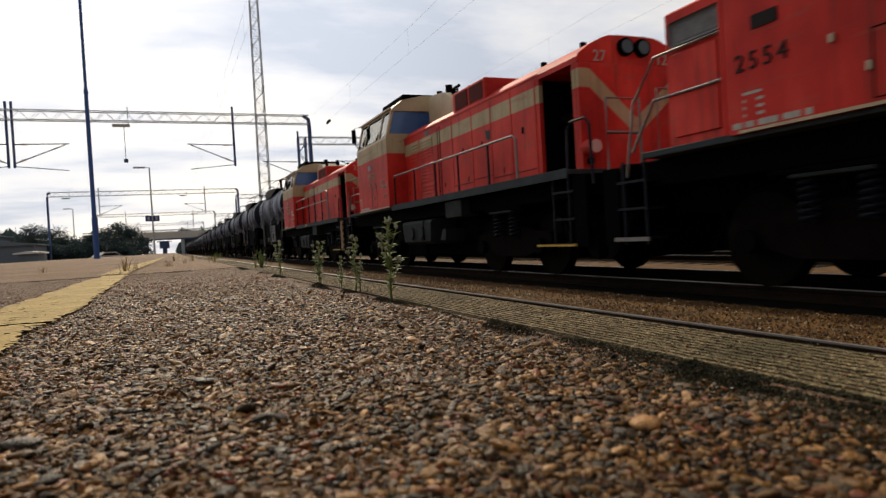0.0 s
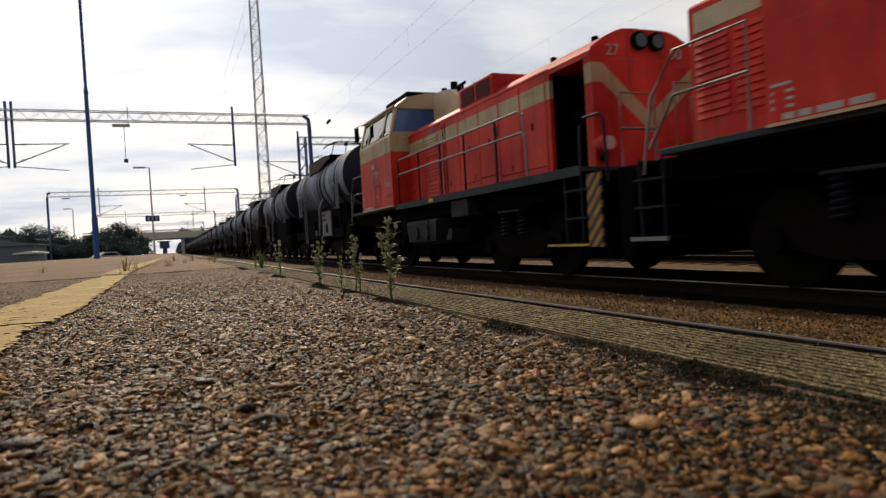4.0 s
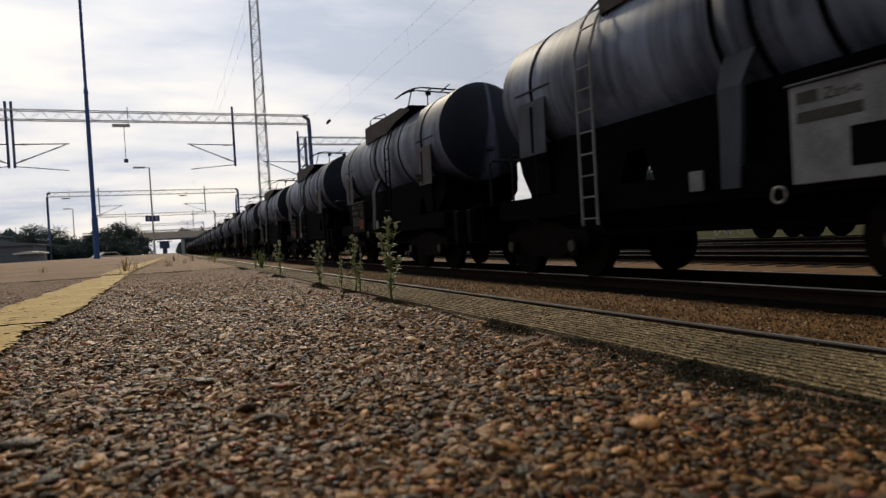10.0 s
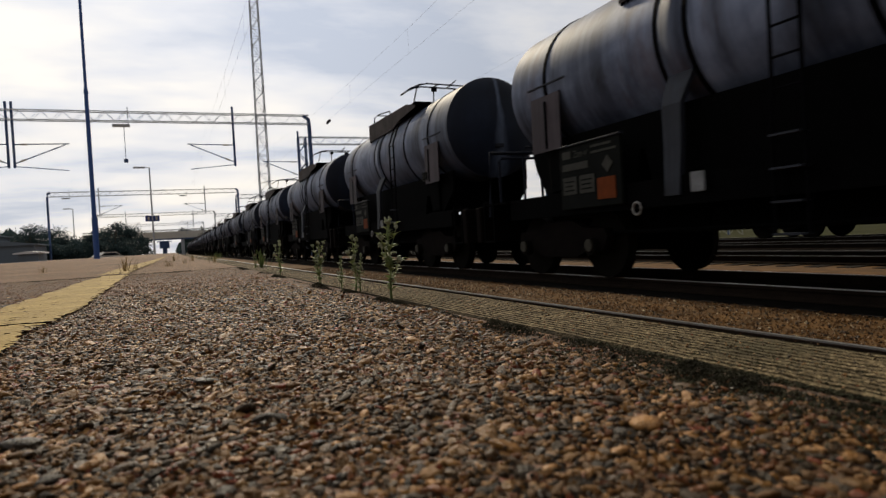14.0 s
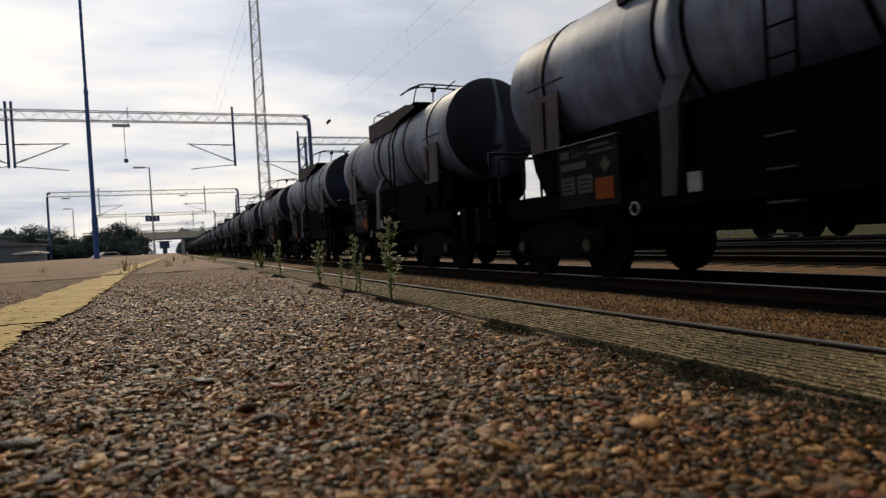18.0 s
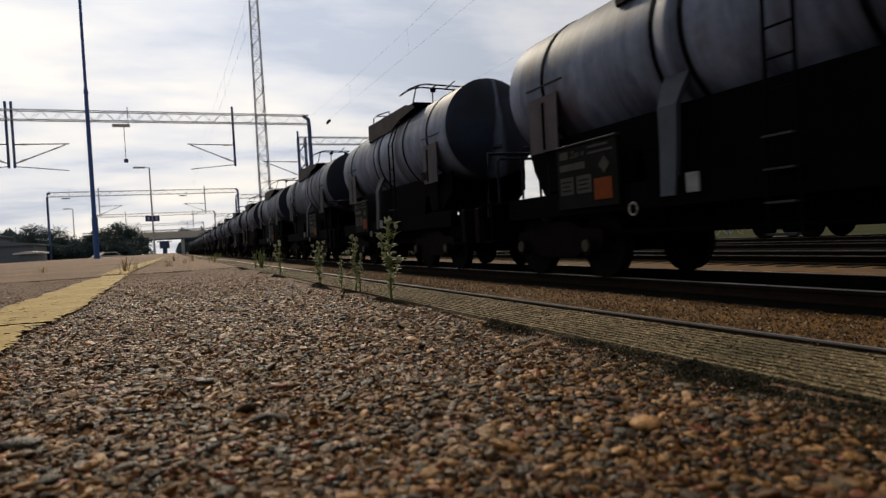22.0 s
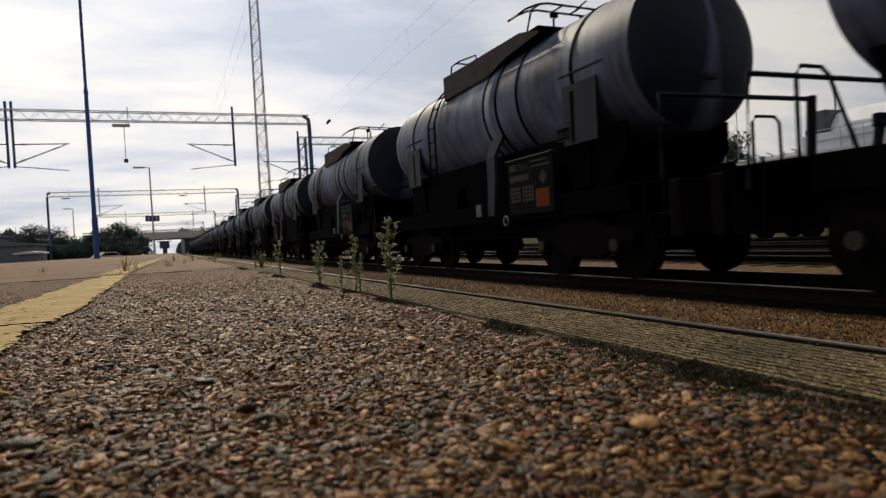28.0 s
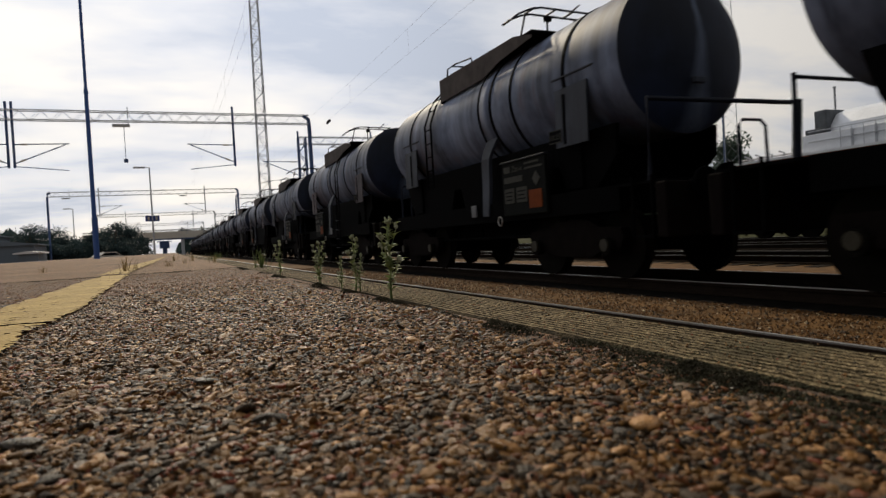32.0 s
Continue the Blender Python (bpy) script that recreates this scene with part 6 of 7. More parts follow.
LOCO_Y = WAGON_Y - 6.01 - 7.0
locos = []
for i, (num, dark) in enumerate((("2730", False), ("2712", False), ("2554", True))):
    y = LOCO_Y - 14.0 * i
    ob = locomotive(num, dark, dark, i == 0)
    ob.matrix_basis = pose(AXIS, y, TRAIN_Z)
    tagged(ob, ("faded red and cream diesel locomotive coupled to the tank wagons", "faded red and cream diesel locomotive with open engine-room doorway", "plain red diesel locomotive with dark raised numerals, leading the train")[i])
    locos.append((ob, y))


# ---------------------------------------------------------------- overhead line, masts, signs
def lattice_beam(bm, a, b, depth, wide, n, r=0.035):
    a, b = Vector(a), Vector(b)
    d = (b - a)
    dn = d.normalized()
    side = dn.cross(Vector((0, 0, 1))).normalized() * wide / 2
    low = Vector((0, 0, -depth))
    for q in (side, -side):
        tube(bm, [a + q, b + q], r, 5)
        tube(bm, [a + q + low, b + q + low], r, 5)
        for i in range(n):
            p0, p1 = a + d * (i / n) + q, a + d * ((i + 0.5) / n) + q + low
            p2 = a + d * ((i + 1) / n) + q
            tube(bm, [p0, p1], r * 0.35, 4)
            tube(bm, [p1, p2], r * 0.35, 4)


def cantilever(parent, x, z_beam, side, steel):
    """Drop tube with the registration arms that carry the contact wire."""
    bm = bmesh.new()
    zc = RAIL + 6.25
    tube(bm, [(x, 0, z_beam + 0.5), (x, 0, zc - 0.1)], 0.075, 8)
    tube(bm, [(x, 0, zc + 1.3), (x + side * 2.9, 0, zc + 1.35)], 0.035, 6)
    tube(bm, [(x, 0, zc + 0.15), (x + side * 2.7, 0, zc + 1.3)], 0.035, 6)
    tube(bm, [(x, 0, zc + 0.0), (x + side * 2.8, 0, zc - 0.28)], 0.028, 6)
    c = part("cantilever", bm, steel, parent, "hanging tube with registration arms")
    ins = bmesh.new()
    for (p, q) in (((x + side * 0.35, 0, zc + 1.3), (x + side * 0.7, 0, zc + 1.31)), ((x + side * 0.3, 0, zc + 0.28), (x + side * 0.6, 0, zc + 0.41))):
        tube(ins, [p, q], 0.06, 8)
    part("insulator", ins, M_BARS, c)
    return c


def gantry(y, x0, x1, z_top, left_post, right_post, arms, group="line gantries", lamps=(), r=0.06):
    root = empty("catenary_gantry", pose(0, y, 0), "blue-grey steel portal gantry spanning the tracks", "gantry", group)
    bm = bmesh.new()
    lattice_beam(bm, (x0, 0, z_top), (x1, 0, z_top), 0.58, 0.5, int((x1 - x0) / 1.1), r * 0.6)
    part("beam", bm, M_GALV, root, "lattice cross beam")
    for x, on, s in ((x0, left_post, -1), (x1, right_post, 1)):
        if on:
            pm = bmesh.new()
            tube(pm, [(x - s * 0.35, 0, z_top + 0.02), (x, 0, z_top - 0.25), (x + s * 0.04, 0, z_top - 0.7), (x + s * 0.05, 0, earth(x) - 0.1)], 0.14, 8)
            # Posts far down the line take the paler steel as haze.
            part("post", pm, M_GANTRY if y < 120 else M_GALV, root)
    for x, s in arms:
        # Arms beyond the first gantry are paler too, for haze.
        cantilever(root, x, z_top, s, M_GANTRY if y < 60 else M_GALV)
    for x in lamps:
        lm = bmesh.new()
        tube(lm, [(x + 0.15, 0, z_top + 0.3), (x + 0.15, 0, z_top - 0.8)], 0.03, 6)
        box(lm, x - 0.75, x + 0.25, -0.15, 0.15, z_top - 0.92, z_top - 0.75, 0.03)
        part("lamp", lm, M_GALV, root, "flat grey lamp under the beam")
    return root


g1 = gantry(45, -14.8, 9.3, 9.05, True, True, [(4.25, -1), (-8.25, 1), (-8.55, -1)], lamps=(-2.2,))
dr = bmesh.new()
tube(dr, [(-2.3, 0, 8.3), (-2.3, 0, 6.05)], 0.022, 6)
tube(dr, [(-2.3, 0, 6.12), (-2.3, 0, 5.9)], 0.13, 10)
part("suspended_loudspeaker", dr, M_GANTRY, g1, "thin drop rod with a small dark weight")
gantry(100, -14.9, 9.5, 9.05, True, True, [(4.9, -1), (-8.8, 1)], lamps=(-12.5, 2.2))
for gy in (156, 212, 270):
    gantry(gy, -14.3, 9.5, 9.05, True, True, [(4.9, -1), (-8.8, 1)], r=0.08)
# neighbouring gantry over the yard beyond the train, on a lattice post
g2 = gantry(54, 10.3, 34, 9.05, False, True, [(10.2, -1), (16.5, -1), (26, -1)])
lp = bmesh.new()
for (dx, dy) in ((-0.3, -0.3), (0.3, -0.3), (0.3, 0.3), (-0.3, 0.3)):
    tube(lp, [(10.5 + dx, dy, 9.05), (10.5 + dx, dy, GY - 0.1)], 0.06, 6)
for i in range(12):
    z = GY + 0.78 * i
    s = 1 if i % 2 else -1
    for dy in (-0.3, 0.3):
        tube(lp, [(10.5 - 0.3 * s, dy, z), (10.5 + 0.3 * s, dy, z + 0.78)], 0.03, 5)
part("lattice_post", lp, M_GANTRY, g2, "square lattice post")
for gy in (106, 160):
    gantry(gy, 9.8, 34, 8.6, True, True, [(16.5, -1)], r=0.07)

# contact wires and messengers
for tx, zc in ((AXIS, 5.55), (TRACKS[0], 5.62), (-7.0, 5.62), (TRACKS[2], 5.6)):
    root = empty("overhead_line", pose(tx, 0, 0), "thin dark overhead contact and messenger wires", "overhead wire", "overhead wires")
    cw, mw, dp = bmesh.new(), bmesh.new(), bmesh.new()
    tube(cw, [(0.2 * math.sin(i * 1.7), -40 + 30 * i, zc) for i in range(14)], 0.0024, 5)
    spans = [-9, 45, 100, 156, 212, 270, 330]
    pts = []
    for a, b_ in zip(spans, spans[1:]):
        for k in range(8):
            t = k / 8
            pts.append((0.0, a + (b_ - a) * t, zc + 0.75 + 0.75 * (2 * t - 1) ** 2))
    tube(mw, pts, 0.0024, 5)
    for p in pts[1:30]:
        tube(dp, [(0, p[1], p[2]), (0, p[1], zc)], 0.0018, 4)
    part("contact_wire", cw, M_WIRE, root)
    part("messenger_wire", mw, M_WIRE, root)
    part("droppers", dp, M_WIRE, root)
ins = empty("line_insulator", pose(AXIS, 28.7, 5.55), "small dark insulator on the overhead wire", "insulator", "line insulators")
part("body", tubem([(0, -0.2, 0.02), (0, 0.2, -0.02)], 0.06, 10), M_BLACK, ins)
part("clamp", boxm(-0.05, 0.05, -0.28, -0.2, -0.05, 0.05, 0.01), M_BLACK, ins)

# tall floodlight pole on the platform
fp = empty("floodlight_pole", pose(-2.68, 28.2, 0), "tall stepped blue-grey floodlight pole on the platform", "light pole")
part("lower_shaft", tubem([(0, 0, -0.3), (0, 0, 1.6)], 0.105, 16), M_POLE, fp)
part("middle_shaft", tubem([(0, 0, 1.6), (0, 0, 6.5)], 0.082, 16, 0.072), M_POLE, fp)
part("upper_shaft", tubem([(0, 0, 6.5), (0, 0, 22)], 0.056, 16, 0.045), M_POLE, fp)
part("collar", tubem([(0, 0, 6.4), (0, 0, 6.62)], 0.092, 16, 0.062), M_POLE, fp)
part("lamp_head", boxm(-0.9, 0.9, -0.3, 0.3, 22, 22.25, 0.05), M_GALV, fp)

# lattice radio mast beyond the train
rm = empty("radio_mast", pose(10.8, 80, GY), "tall grey lattice radio mast beyond the train", "mast")
brc = bmesh.new()
H, W0, W1 = 48.0, 0.64, 0.36
for sx, sy_ in ((-1, -1), (1, -1), (1, 1), (-1, 1)):
    part("leg", tubem([(sx * W0, sy_ * W0, 0), (sx * W1, sy_ * W1, H)], 0.07, 6, 0.05), M_GALV, rm)
for i in range(44):
    z0, z1 = H * i / 44, H * (i + 1) / 44
    wa, wb = W0 + (W1 - W0) * i / 44, W0 + (W1 - W0) * (i + 1) / 44
    s = 1 if i % 2 else -1
    for q in (-1, 1):
        tube(brc, [(-s * wa, q * wa, z0), (s * wb, q * wb, z1)], 0.03, 4)
        tube(brc, [(q * wa, -s * wa, z0), (q * wb, s * wb, z1)], 0.03, 4)
        tube(brc, [(-wa, q * wa, z0), (wa, q * wa, z0)], 0.025, 4)
part("bracing", brc, M_GALV, rm)


def platform_lamp(x, y, h, signs):
    root = empty("platform_lamp", pose(x, y, 0), "slim grey platform lamp post" + (" carrying two dark blue signs" if signs else ""), "street lamp", "platform lamps")
    part("post", tubem([(0, 0, -0.05), (0, 0, h)], 0.10, 10, 0.06), M_GALV, root)
    part("arm", tubem([(0, 0, h - 0.02), (-0.5, 0, h + 0.03)], 0.045, 8), M_GALV, root)
    part("lamp_head", boxm(-1.35, -0.35, -0.16, 0.16, h - 0.05, h + 0.09, 0.04), M_GALV, root)
    if signs:
        for sx in (-0.33, 0.33):
            sg = part("sign", boxm(sx - 0.27, sx + 0.27, -0.16, -0.10, 3.05, 3.60, 0.02), M_SIGN, root, "dark blue sign with a white figure")
            part("sign_figure", boxm(sx - 0.07, sx + 0.09, -0.168, -0.161, 3.16, 3.48), M_BARS, sg)
    return root


platform_lamp(-1.45, 65, 8.0, True)
platform_lamp(-14.2, 118, 8.0, False)
platform_lamp(-13.2, 60, 7.8, True)

# footbridge far down the line
fb = empty("footbridge", pose(0, 235, -1.0), "pale grey covered footbridge across the tracks in the distance", "bridge")
part("deck", boxm(-26, 24, -1.5, 1.5, 5.5, 5.9), M_GANTRY, fb)
part("side_panel", boxm(-26, 24, -1.6, -1.5, 5.95, 8.2), M_PANEL, fb)
part("side_panel", boxm(-26, 24, 1.5, 1.6, 5.95, 8.2), M_PANEL, fb)
part("roof", boxm(-26, 24, -1.9, 1.9, 8.65, 8.9), M_ROOF, fb)
for x in (-24, -8, 3.6, 14):
    part("pier", boxm(x - 0.5, x + 0.5, -1, 1, GY - 0.1 + 1.0, 5.48), M_GALV, fb)
tw = empty("signal_cabin", pose(-1.5, 170, 0), "small dark signal cabin on a stem beside the line", "signal cabin")
part("stem", boxm(-0.5, 0.5, -0.5, 0.5, GZ - 0.1, 1.2), M_GANTRY, tw)
part("cabin", boxm(-1.1, 1.1, -1.1, 1.1, 1.2, 2.8, 0.1), M_GANTRY, tw)
part("cabin_roof", boxm(-1.6, 1.6, -1.5, 1.5, 2.8, 3.0), M_POLE, tw)


# low buildings, vehicles and trees across the platform
def shed(x, y, w, d, h, roof_mat, label, wins, ridge=0.7):
    root = empty("shed", pose(x, y, GZ), label, "building", "low buildings behind the station")
    part("wall", boxm(-w / 2, w / 2, -d / 2, d / 2, -0.1, h), M_CONCRETE, root)
    part("roof", prism(bmesh.new(), [(-w / 2 - 0.4, h + 0.004), (w / 2 + 0.4, h + 0.004), (w / 2 + 0.4, h + 0.15), (0, h + ridge), (-w / 2 - 0.4, h + 0.15)], "y", -d / 2 - 0.3, d / 2 + 0.3), roof_mat, root)
    for i in range(wins):
        wx = -w / 2 + w * (i + 0.5) / wins
        f = part("window", boxm(wx - 0.6, wx + 0.6, -d / 2 - 0.04, -d / 2 - 0.004, 1.2, 2.3), M_WHITE, root)
        part("pane", boxm(wx - 0.5, wx + 0.5, -d / 2 - 0.05, -d / 2 - 0.042, 1.3, 2.2), M_GLASS_DARK, f)
    return root


shed(-19.4, 96, 8, 8, 2.7, M_CONCRETE, "long low blue-grey shed behind the platform", 0)
shed(-14.4, 84, 1.9, 4, 1.55, M_ROOF, "small low shed with a white sheet roof", 0, 0.30)
shed(-25, 104, 8, 8, 4.2, M_CONCRETE, "grey rendered building among trees", 4)


def car(x, y, paint, label):
    root = empty("car", pose(x, y, GZ + 0.02, 0, 0, 40), label, "car")
    part("body", prism(bmesh.new(), [(-2.1, 0.3), (2.1, 0.3), (2.15, 0.7), (1.3, 0.85), (0.7, 1.35), (-1.1, 1.38), (-1.8, 0.9), (-2.15, 0.8)], "y", -0.82, 0.82), paint, root)
    part("glasshouse", prism(bmesh.new(), [(1.15, 0.88), (0.66, 1.22), (-1.05, 1.24), (-1.65, 0.92)], "y", -0.83, 0.83), M_GLASS_DARK, root)
    for wx in (-1.35, 1.35):
        for wy in (-0.78, 0.78):
            wb = bmesh.new()
            prism(wb, [(wx + 0.31 * math.cos(a), 0.31 + 0.31 * math.sin(a)) for a in [2 * math.pi * i / 16 for i in range(16)]], "y", wy - 0.1, wy + 0.1)
            part("wheel", wb, M_BLACK, root)
    return root


car(-8.1, 100, M_CARPAINT, "pale parked car beyond the platform")


def tree(x, y, h, spread, seed, label, leaves=1400, low=0.1, foliage=None):
    rnd = random.Random(seed)
    root = empty("tree", pose(x, y, GZ), label, "tree", "trees round the station")
    tb = bmesh.new()
    tube(tb, [(0, 0, -0.2), (0.1, 0, h * 0.3), (0, 0.1, h * 0.6), (0.1, 0, h * 0.85)], h * 0.03, 8, h * 0.008)
    clumps = []
    for i in range(16):
        a, t = rnd.uniform(0, 6.28), rnd.uniform(low + 0.12, 0.92)
        rr = spread * (0.35 + 0.65 * math.sin(math.pi * min(1, 0.15 + t * 0.85))) * rnd.uniform(0.35, 0.9)
        tip = Vector((rr * math.cos(a), rr * math.sin(a), h * t))
        tube(tb, [(0.05, 0, h * max(0.1, t - 0.25)), tip * 0.6 + Vector((0, 0, h * t * 0.38)), tip], h * 0.009, 5, h * 0.003)
        clumps.append((tip, spread * rnd.uniform(0.4, 0.72)))
    clumps.append((Vector((0, 0, h * 0.88)), spread * 0.4))
    part("trunk", tb, M_BARK, root)
    n = leaves
    cs = np.array([c[0][:] for c in clumps])
    cr = np.array([c[1] for c in clumps])
    r2 = np.random.default_rng(seed)
    pick = r2.integers(0, len(clumps), n)
    d = r2.normal(0, 1, (n, 3))
    d /= np.linalg.norm(d, axis=1)[:, None]
    pos = cs[pick] + d * (cr[pick] * r2.uniform(0.02, 1, n) ** 0.5)[:, None] * np.array([1, 1, 0.75])
    a1, a2 = r2.normal(0, 1, (n, 3)), r2.normal(0, 1, (n, 3))
    a1 /= np.linalg.norm(a1, axis=1)[:, None]
    a2 -= a1 * (a1 * a2).sum(1)[:, None]
    a2 /= np.linalg.norm(a2, axis=1)[:, None]
    s = ((0.13 if h < 7 else 0.22) * r2.uniform(0.6, 1.4, n))[:, None]
    quad = np.stack([pos - a1 * s, pos - a2 * s * 0.5, pos + a1 * s, pos + a2 * s * 0.5], 1).reshape(-1, 3)
    me = bpy.data.meshes.new("crown")
    me.from_pydata(quad.tolist(), [], (np.arange(n * 4).reshape(n, 4)).tolist())
    me.materials.append(foliage or M_LEAF)
    c = new("crown", me)
    c.parent = root
    return root


for i, (tx_, ty_, th, ts) in enumerate(((-31, 116, 8.5, 4.0), (-27.5, 121, 8.0, 4.0), (-24.5, 114, 7.6, 3.4), (-22, 118, 7.2, 3.2), (-19.5, 113, 8.4, 3.2), (-17.6, 119, 7.6, 3.0), (-15.5, 115, 5.6, 2.6),
                                    (-13.6, 120, 4.9, 2.6), (-11.6, 114, 5.6, 2.6), (-9.6, 117, 7.0, 2.8), (-8.0, 112, 8.0, 2.6), (-6.4, 117, 7.2, 2.6), (-4.9, 122, 5.4, 2.2), (-13, 106, 4.0, 2.6), (-10, 106, 3.6, 2.4), (-16, 107, 4.2, 2.4), (-7, 108, 3.6, 2.4))):
    tree(tx_, ty_, th * 0.72, ts, 100 + i, "dark green broadleaf tree behind the station platform", 4600, 0.0)
for i, (tx_, ty_, th, ts) in enumerate(((64.5, 60, 11.4, 2.8), (61.8, 63, 8.2, 2.0), (67, 61, 9.0, 2.2), (54.6, 60, 11.6, 1.9), (52.2, 61, 11.0, 2.0), (49.5, 60, 10.0, 2.2), (46, 62, 9.0, 2.4), (72, 52, 7.0, 3.0), (14.5, 150, 6.0, 3.0), (13.2, 190, 7.5, 4.0), (12.5, 130, 3.5, 2.2))):
    tree(tx_, ty_, th, ts, 200 + i, "green broadleaf tree beyond the far yard tracks", 5200, 0.0, M_LEAF_YARD)


def far_woods():
    r2 = np.random.default_rng(44)
    n = 9000
    ang = r2.uniform(-1.35, 1.5, n)
    ang = ang[(ang < -0.045) | (ang > 0.012)]
    n = len(ang)
    dist = r2.uniform(330, 380, n)
    x, y = dist * np.sin(ang), dist * np.cos(ang)
    top = 8 + 3 * np.sin(ang * 23) + 2 * np.sin(ang * 61 + 1)
    z = GZ + top * r2.uniform(0, 1, n) ** 0.8
    s = 1.5
    a1, a2 = r2.normal(0, s, (n, 3)), r2.normal(0, s, (n, 3))
    p = np.stack([x, y, z], 1)
    quad = np.stack([p - a1, p - a2, p + a1, p + a2], 1).reshape(-1, 3)
    me = bpy.data.meshes.new("far_woods")
    me.from_pydata(quad.tolist(), [], np.arange(n * 4).reshape(n, 4).tolist())
    me.materials.append(M_LEAF)
    return tagged(new("far_woods", me), "dark green band of distant woods on the horizon", "woods", kind="stuff")


far_woods()


# parked covered wagon with an aluminium top, and a low flat wagon, on the far yard track
def parked_hopper(y0, y1, y2):
    root = empty("parked_wagon", pose(TRACKS[4], 0, TRAIN_Z), "parked oxide-red wagon with a ribbed aluminium top", "freight wagon", "wagons parked in the yard")
    part("body", boxm(-1.4, 1.4, y0, y2, 1.1, 2.50, 0.03), M_OXIDE, root)
    part("side_rail", boxm(-1.46, -1.40, y0, y2, 2.30, 2.61), M_OXIDE, root)
    part("deck_edge", boxm(-1.50, -1.40, y0, y2, 2.613, 2.70), M_ROOF, root, "pale deck edge")
    wall = part("lower_wall", boxm(-1.36, 1.36, y0 + 0.1, y1 + 0.9, 2.503, 3.28, 0.03), M_SILVER, root, "dull aluminium lower wall")
    k = int((y1 - y0) / 0.75)
    for i in range(k):
        part("rib", boxm(-1.385, -1.361, y0 + 0.4 + 0.75 * i, y0 + 0.47 + 0.75 * i, 2.66, 3.26), M_GALV, wall)
    top = [(-1.12, 3.284), (1.12, 3.284), (1.12, 3.50), (0.85, 3.86), (0.4, 4.02), (-0.4, 4.02), (-0.85, 3.86), (-1.12, 3.50)]
    tp = part("roof_shell", prism(bmesh.new(), top, "y", y0 + 0.2, y1), M_SILVER, root, "bright aluminium roof shell")
    for i in range(int((y1 - y0) / 1.5)):
        y = y0 + 0.5 + 1.5 * i
        part("roof_band", prism(bmesh.new(), [(-1.15, 3.29), (-1.15, 3.51), (-0.87, 3.89), (-0.41, 4.05), (-0.41, 4.02), (-0.85, 3.86), (-1.12, 3.50), (-1.12, 3.29)], "y", y, y + 0.10), M_ROOF, tp)
    gr = bmesh.new()
    for z in (3.36, 3.02):
        tube(gr, [(-1.43, y0 + 0.3, z), (-1.43, y1 + 0.6, z)], 0.016, 5)
    for i in range(2 * k):
        tube(gr, [(-1.43, y0 + 0.4 + 0.375 * i, 2.70), (-1.43, y0 + 0.4 + 0.375 * i, 3.36)], 0.010, 5)
    part("hand_rail", gr, M_GALV, wall, "thin galvanised railing along the deck")
    part("end_box", boxm(-1.30, -0.3, y1 + 0.02, y1 + 0.45, 3.45, 4.03, 0.03), M_BOXGREY, root, "weathered grey equipment box")
    part("end_shelf", boxm(-1.36, -0.2, y1 + 0.02, y1 + 0.75, 3.284, 3.446, 0.01), M_BOXGREY, root)
    vp = bmesh.new()
    for i in range(5):
        yy = y1 + 1.3 + 0.5 * i
        tube(vp, [(-1.1, yy, 2.5), (-1.1, yy, 2.86), (-1.1, yy + 0.2, 2.94)], 0.035, 6)
    tube(vp, [(-1.1, y1 + 1.0, 2.80), (-1.1, y2 - 0.3, 2.80)], 0.03, 6)
    part("deck_pipes", vp, M_GALV, root, "pipes and valves along the open deck")
    part("underframe", boxm(-1.2, 1.2, y0, y2, 0.7, 1.1), M_UNDER, root)
    for yc in (y0 + 2, y2 - 2):
        bogie(yc, root)
        for dy in (-0.95, 0.95):
            wheelset(yc + dy, 0.495, root)
    return root


parked_hopper(1.2, 14.5, 18.6)


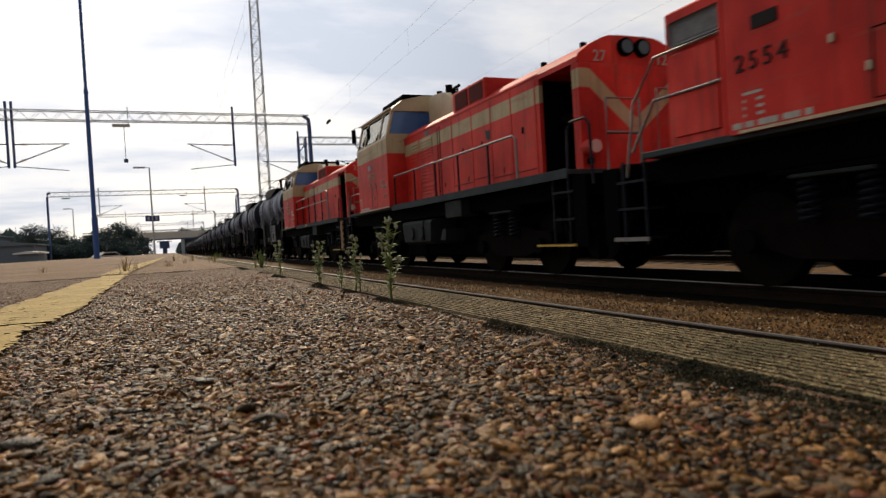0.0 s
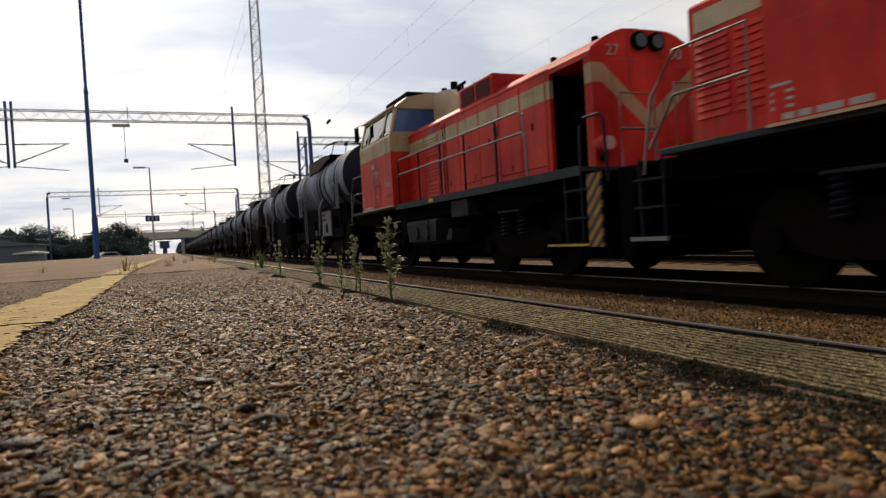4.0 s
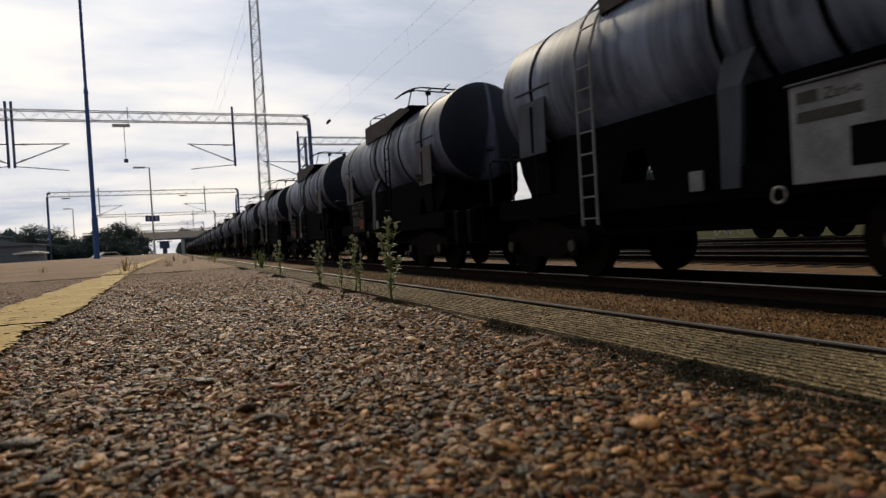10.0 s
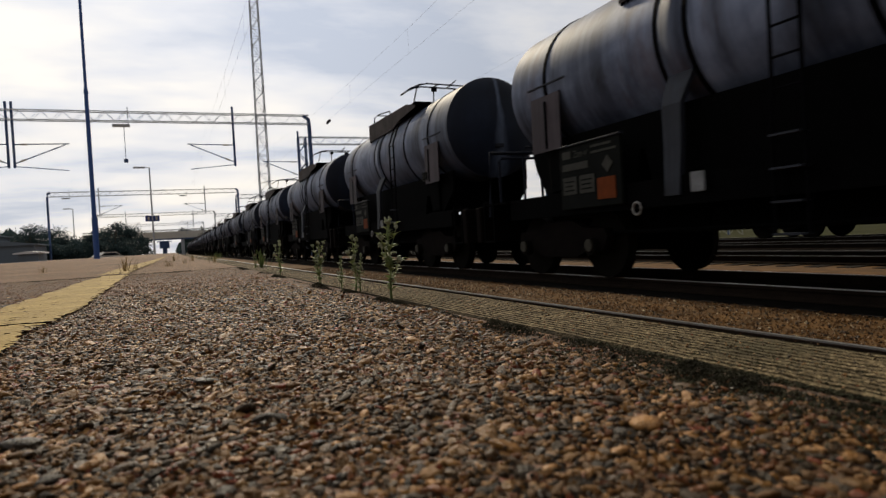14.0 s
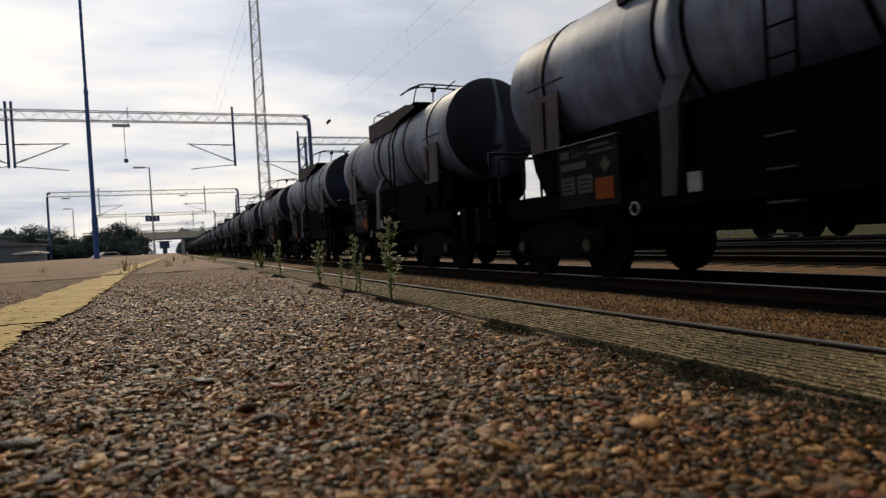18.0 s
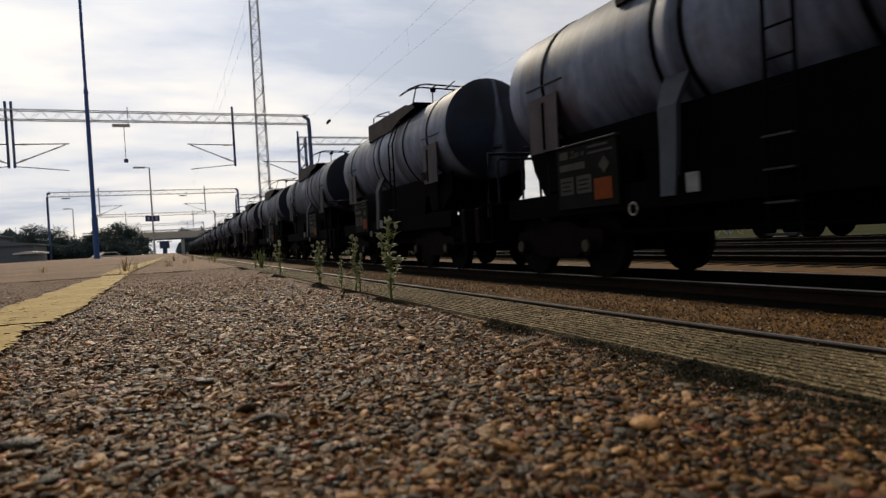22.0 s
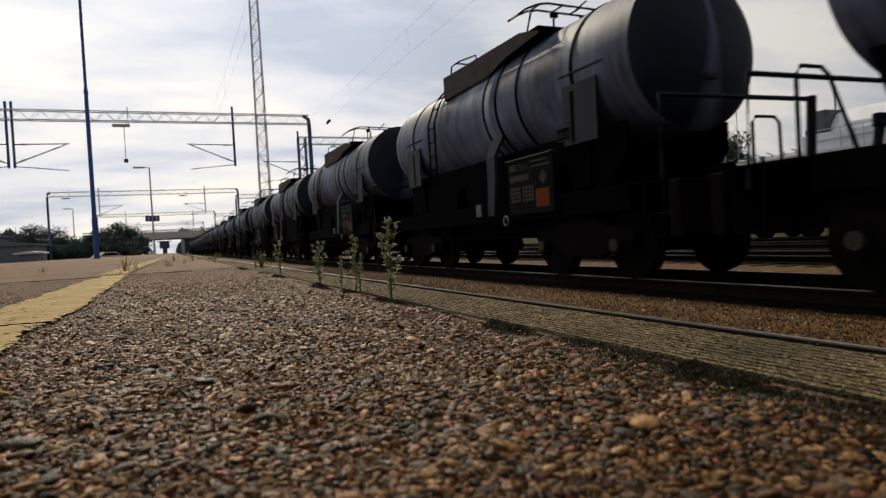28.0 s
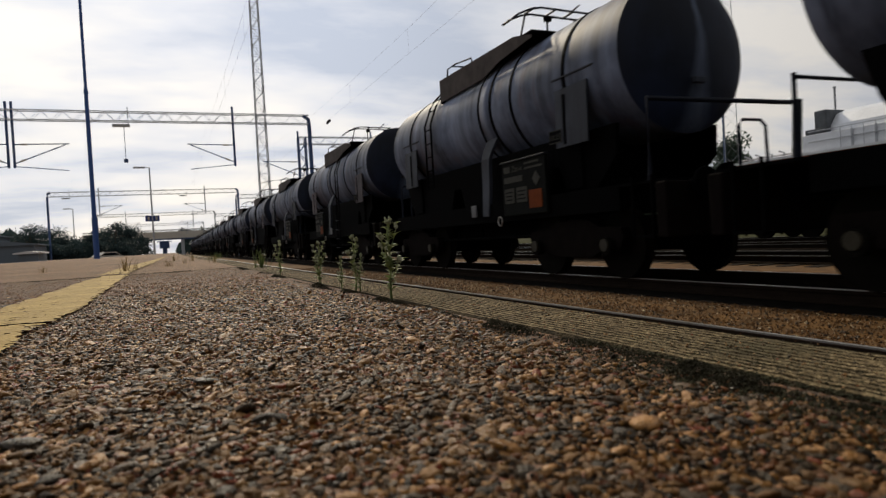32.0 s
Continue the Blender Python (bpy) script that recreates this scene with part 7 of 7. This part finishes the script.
sm = empty("signal_mast", pose(35.8, 25.5, GY), "thin grey mast beyond the parked wagon", "mast")
part("pole", tubem([(0, 0, 0), (0, 0, 8.2)], 0.06, 8), M_GALV, sm)
part("cap", tubem([(0, 0, 8.2), (0, 0, 8.3)], 0.09, 8), M_GALV, sm)
ym = empty("yard_mast", pose(31.9, 30, GY), "slender grey lattice floodlight mast in the yard", "mast")
yb = bmesh.new()
for sx, sy_ in ((-1, -1), (1, -1), (1, 1), (-1, 1)):
    part("leg", tubem([(sx * 0.55, sy_ * 0.55, 0), (sx * 0.5, sy_ * 0.5, 28)], 0.022, 5), M_GALV, ym)
for i in range(34):
    z, s = 28 * i / 34, 1 if i % 2 else -1
    for q in (-1, 1):
        tube(yb, [(-s * 0.53, q * 0.53, z), (s * 0.53, q * 0.53, z + 0.82)], 0.010, 4)
        tube(yb, [(q * 0.53, -s * 0.53, z), (q * 0.53, s * 0.53, z + 0.82)], 0.010, 4)
part("bracing", yb, M_GALV, ym)
part("cable_pipe", tubem([(0, 0, 0), (0, 0, 28)], 0.07, 8), M_GANTRY, ym)


# ---------------------------------------------------------------- the train's motion
SPEED = [(0, 3.56), (4, 3.60), (7.5, 3.60), (9.5, 3.26), (13, 3.05), (16, 2.98), (20, 3.0), (32, 3.0)]


def travelled(t):
    """Metres run since the start."""
    s = 0.0
    for (a, va), (b, vb) in zip(SPEED, SPEED[1:]):
        if t <= a:
            break
        e_ = min(t, b)
        ve = va + (vb - va) * (e_ - a) / (b - a)
        s += (va + ve) / 2 * (e_ - a)
    return s


def motions():
    times = [0.5 * i for i in range(65)]
    for ob, y in locos + wagons:
        walk(ob, [(t, pose(AXIS, y - travelled(t), TRAIN_Z)) for t in times])
    fine = [0.2 * i for i in range(161)]
    for k, (ob, y) in enumerate(locos + wagons[:8]):
        for ws in [c for c in ob.children if c.name.startswith("wheelset")]:
            x0, y0, z0 = ws.location
            r = z0 - WHEEL_BASE
            walk(ws, [(t, pose(x0, y0, z0, math.degrees(travelled(t) / r), 0, 0)) for t in fine])


motions()
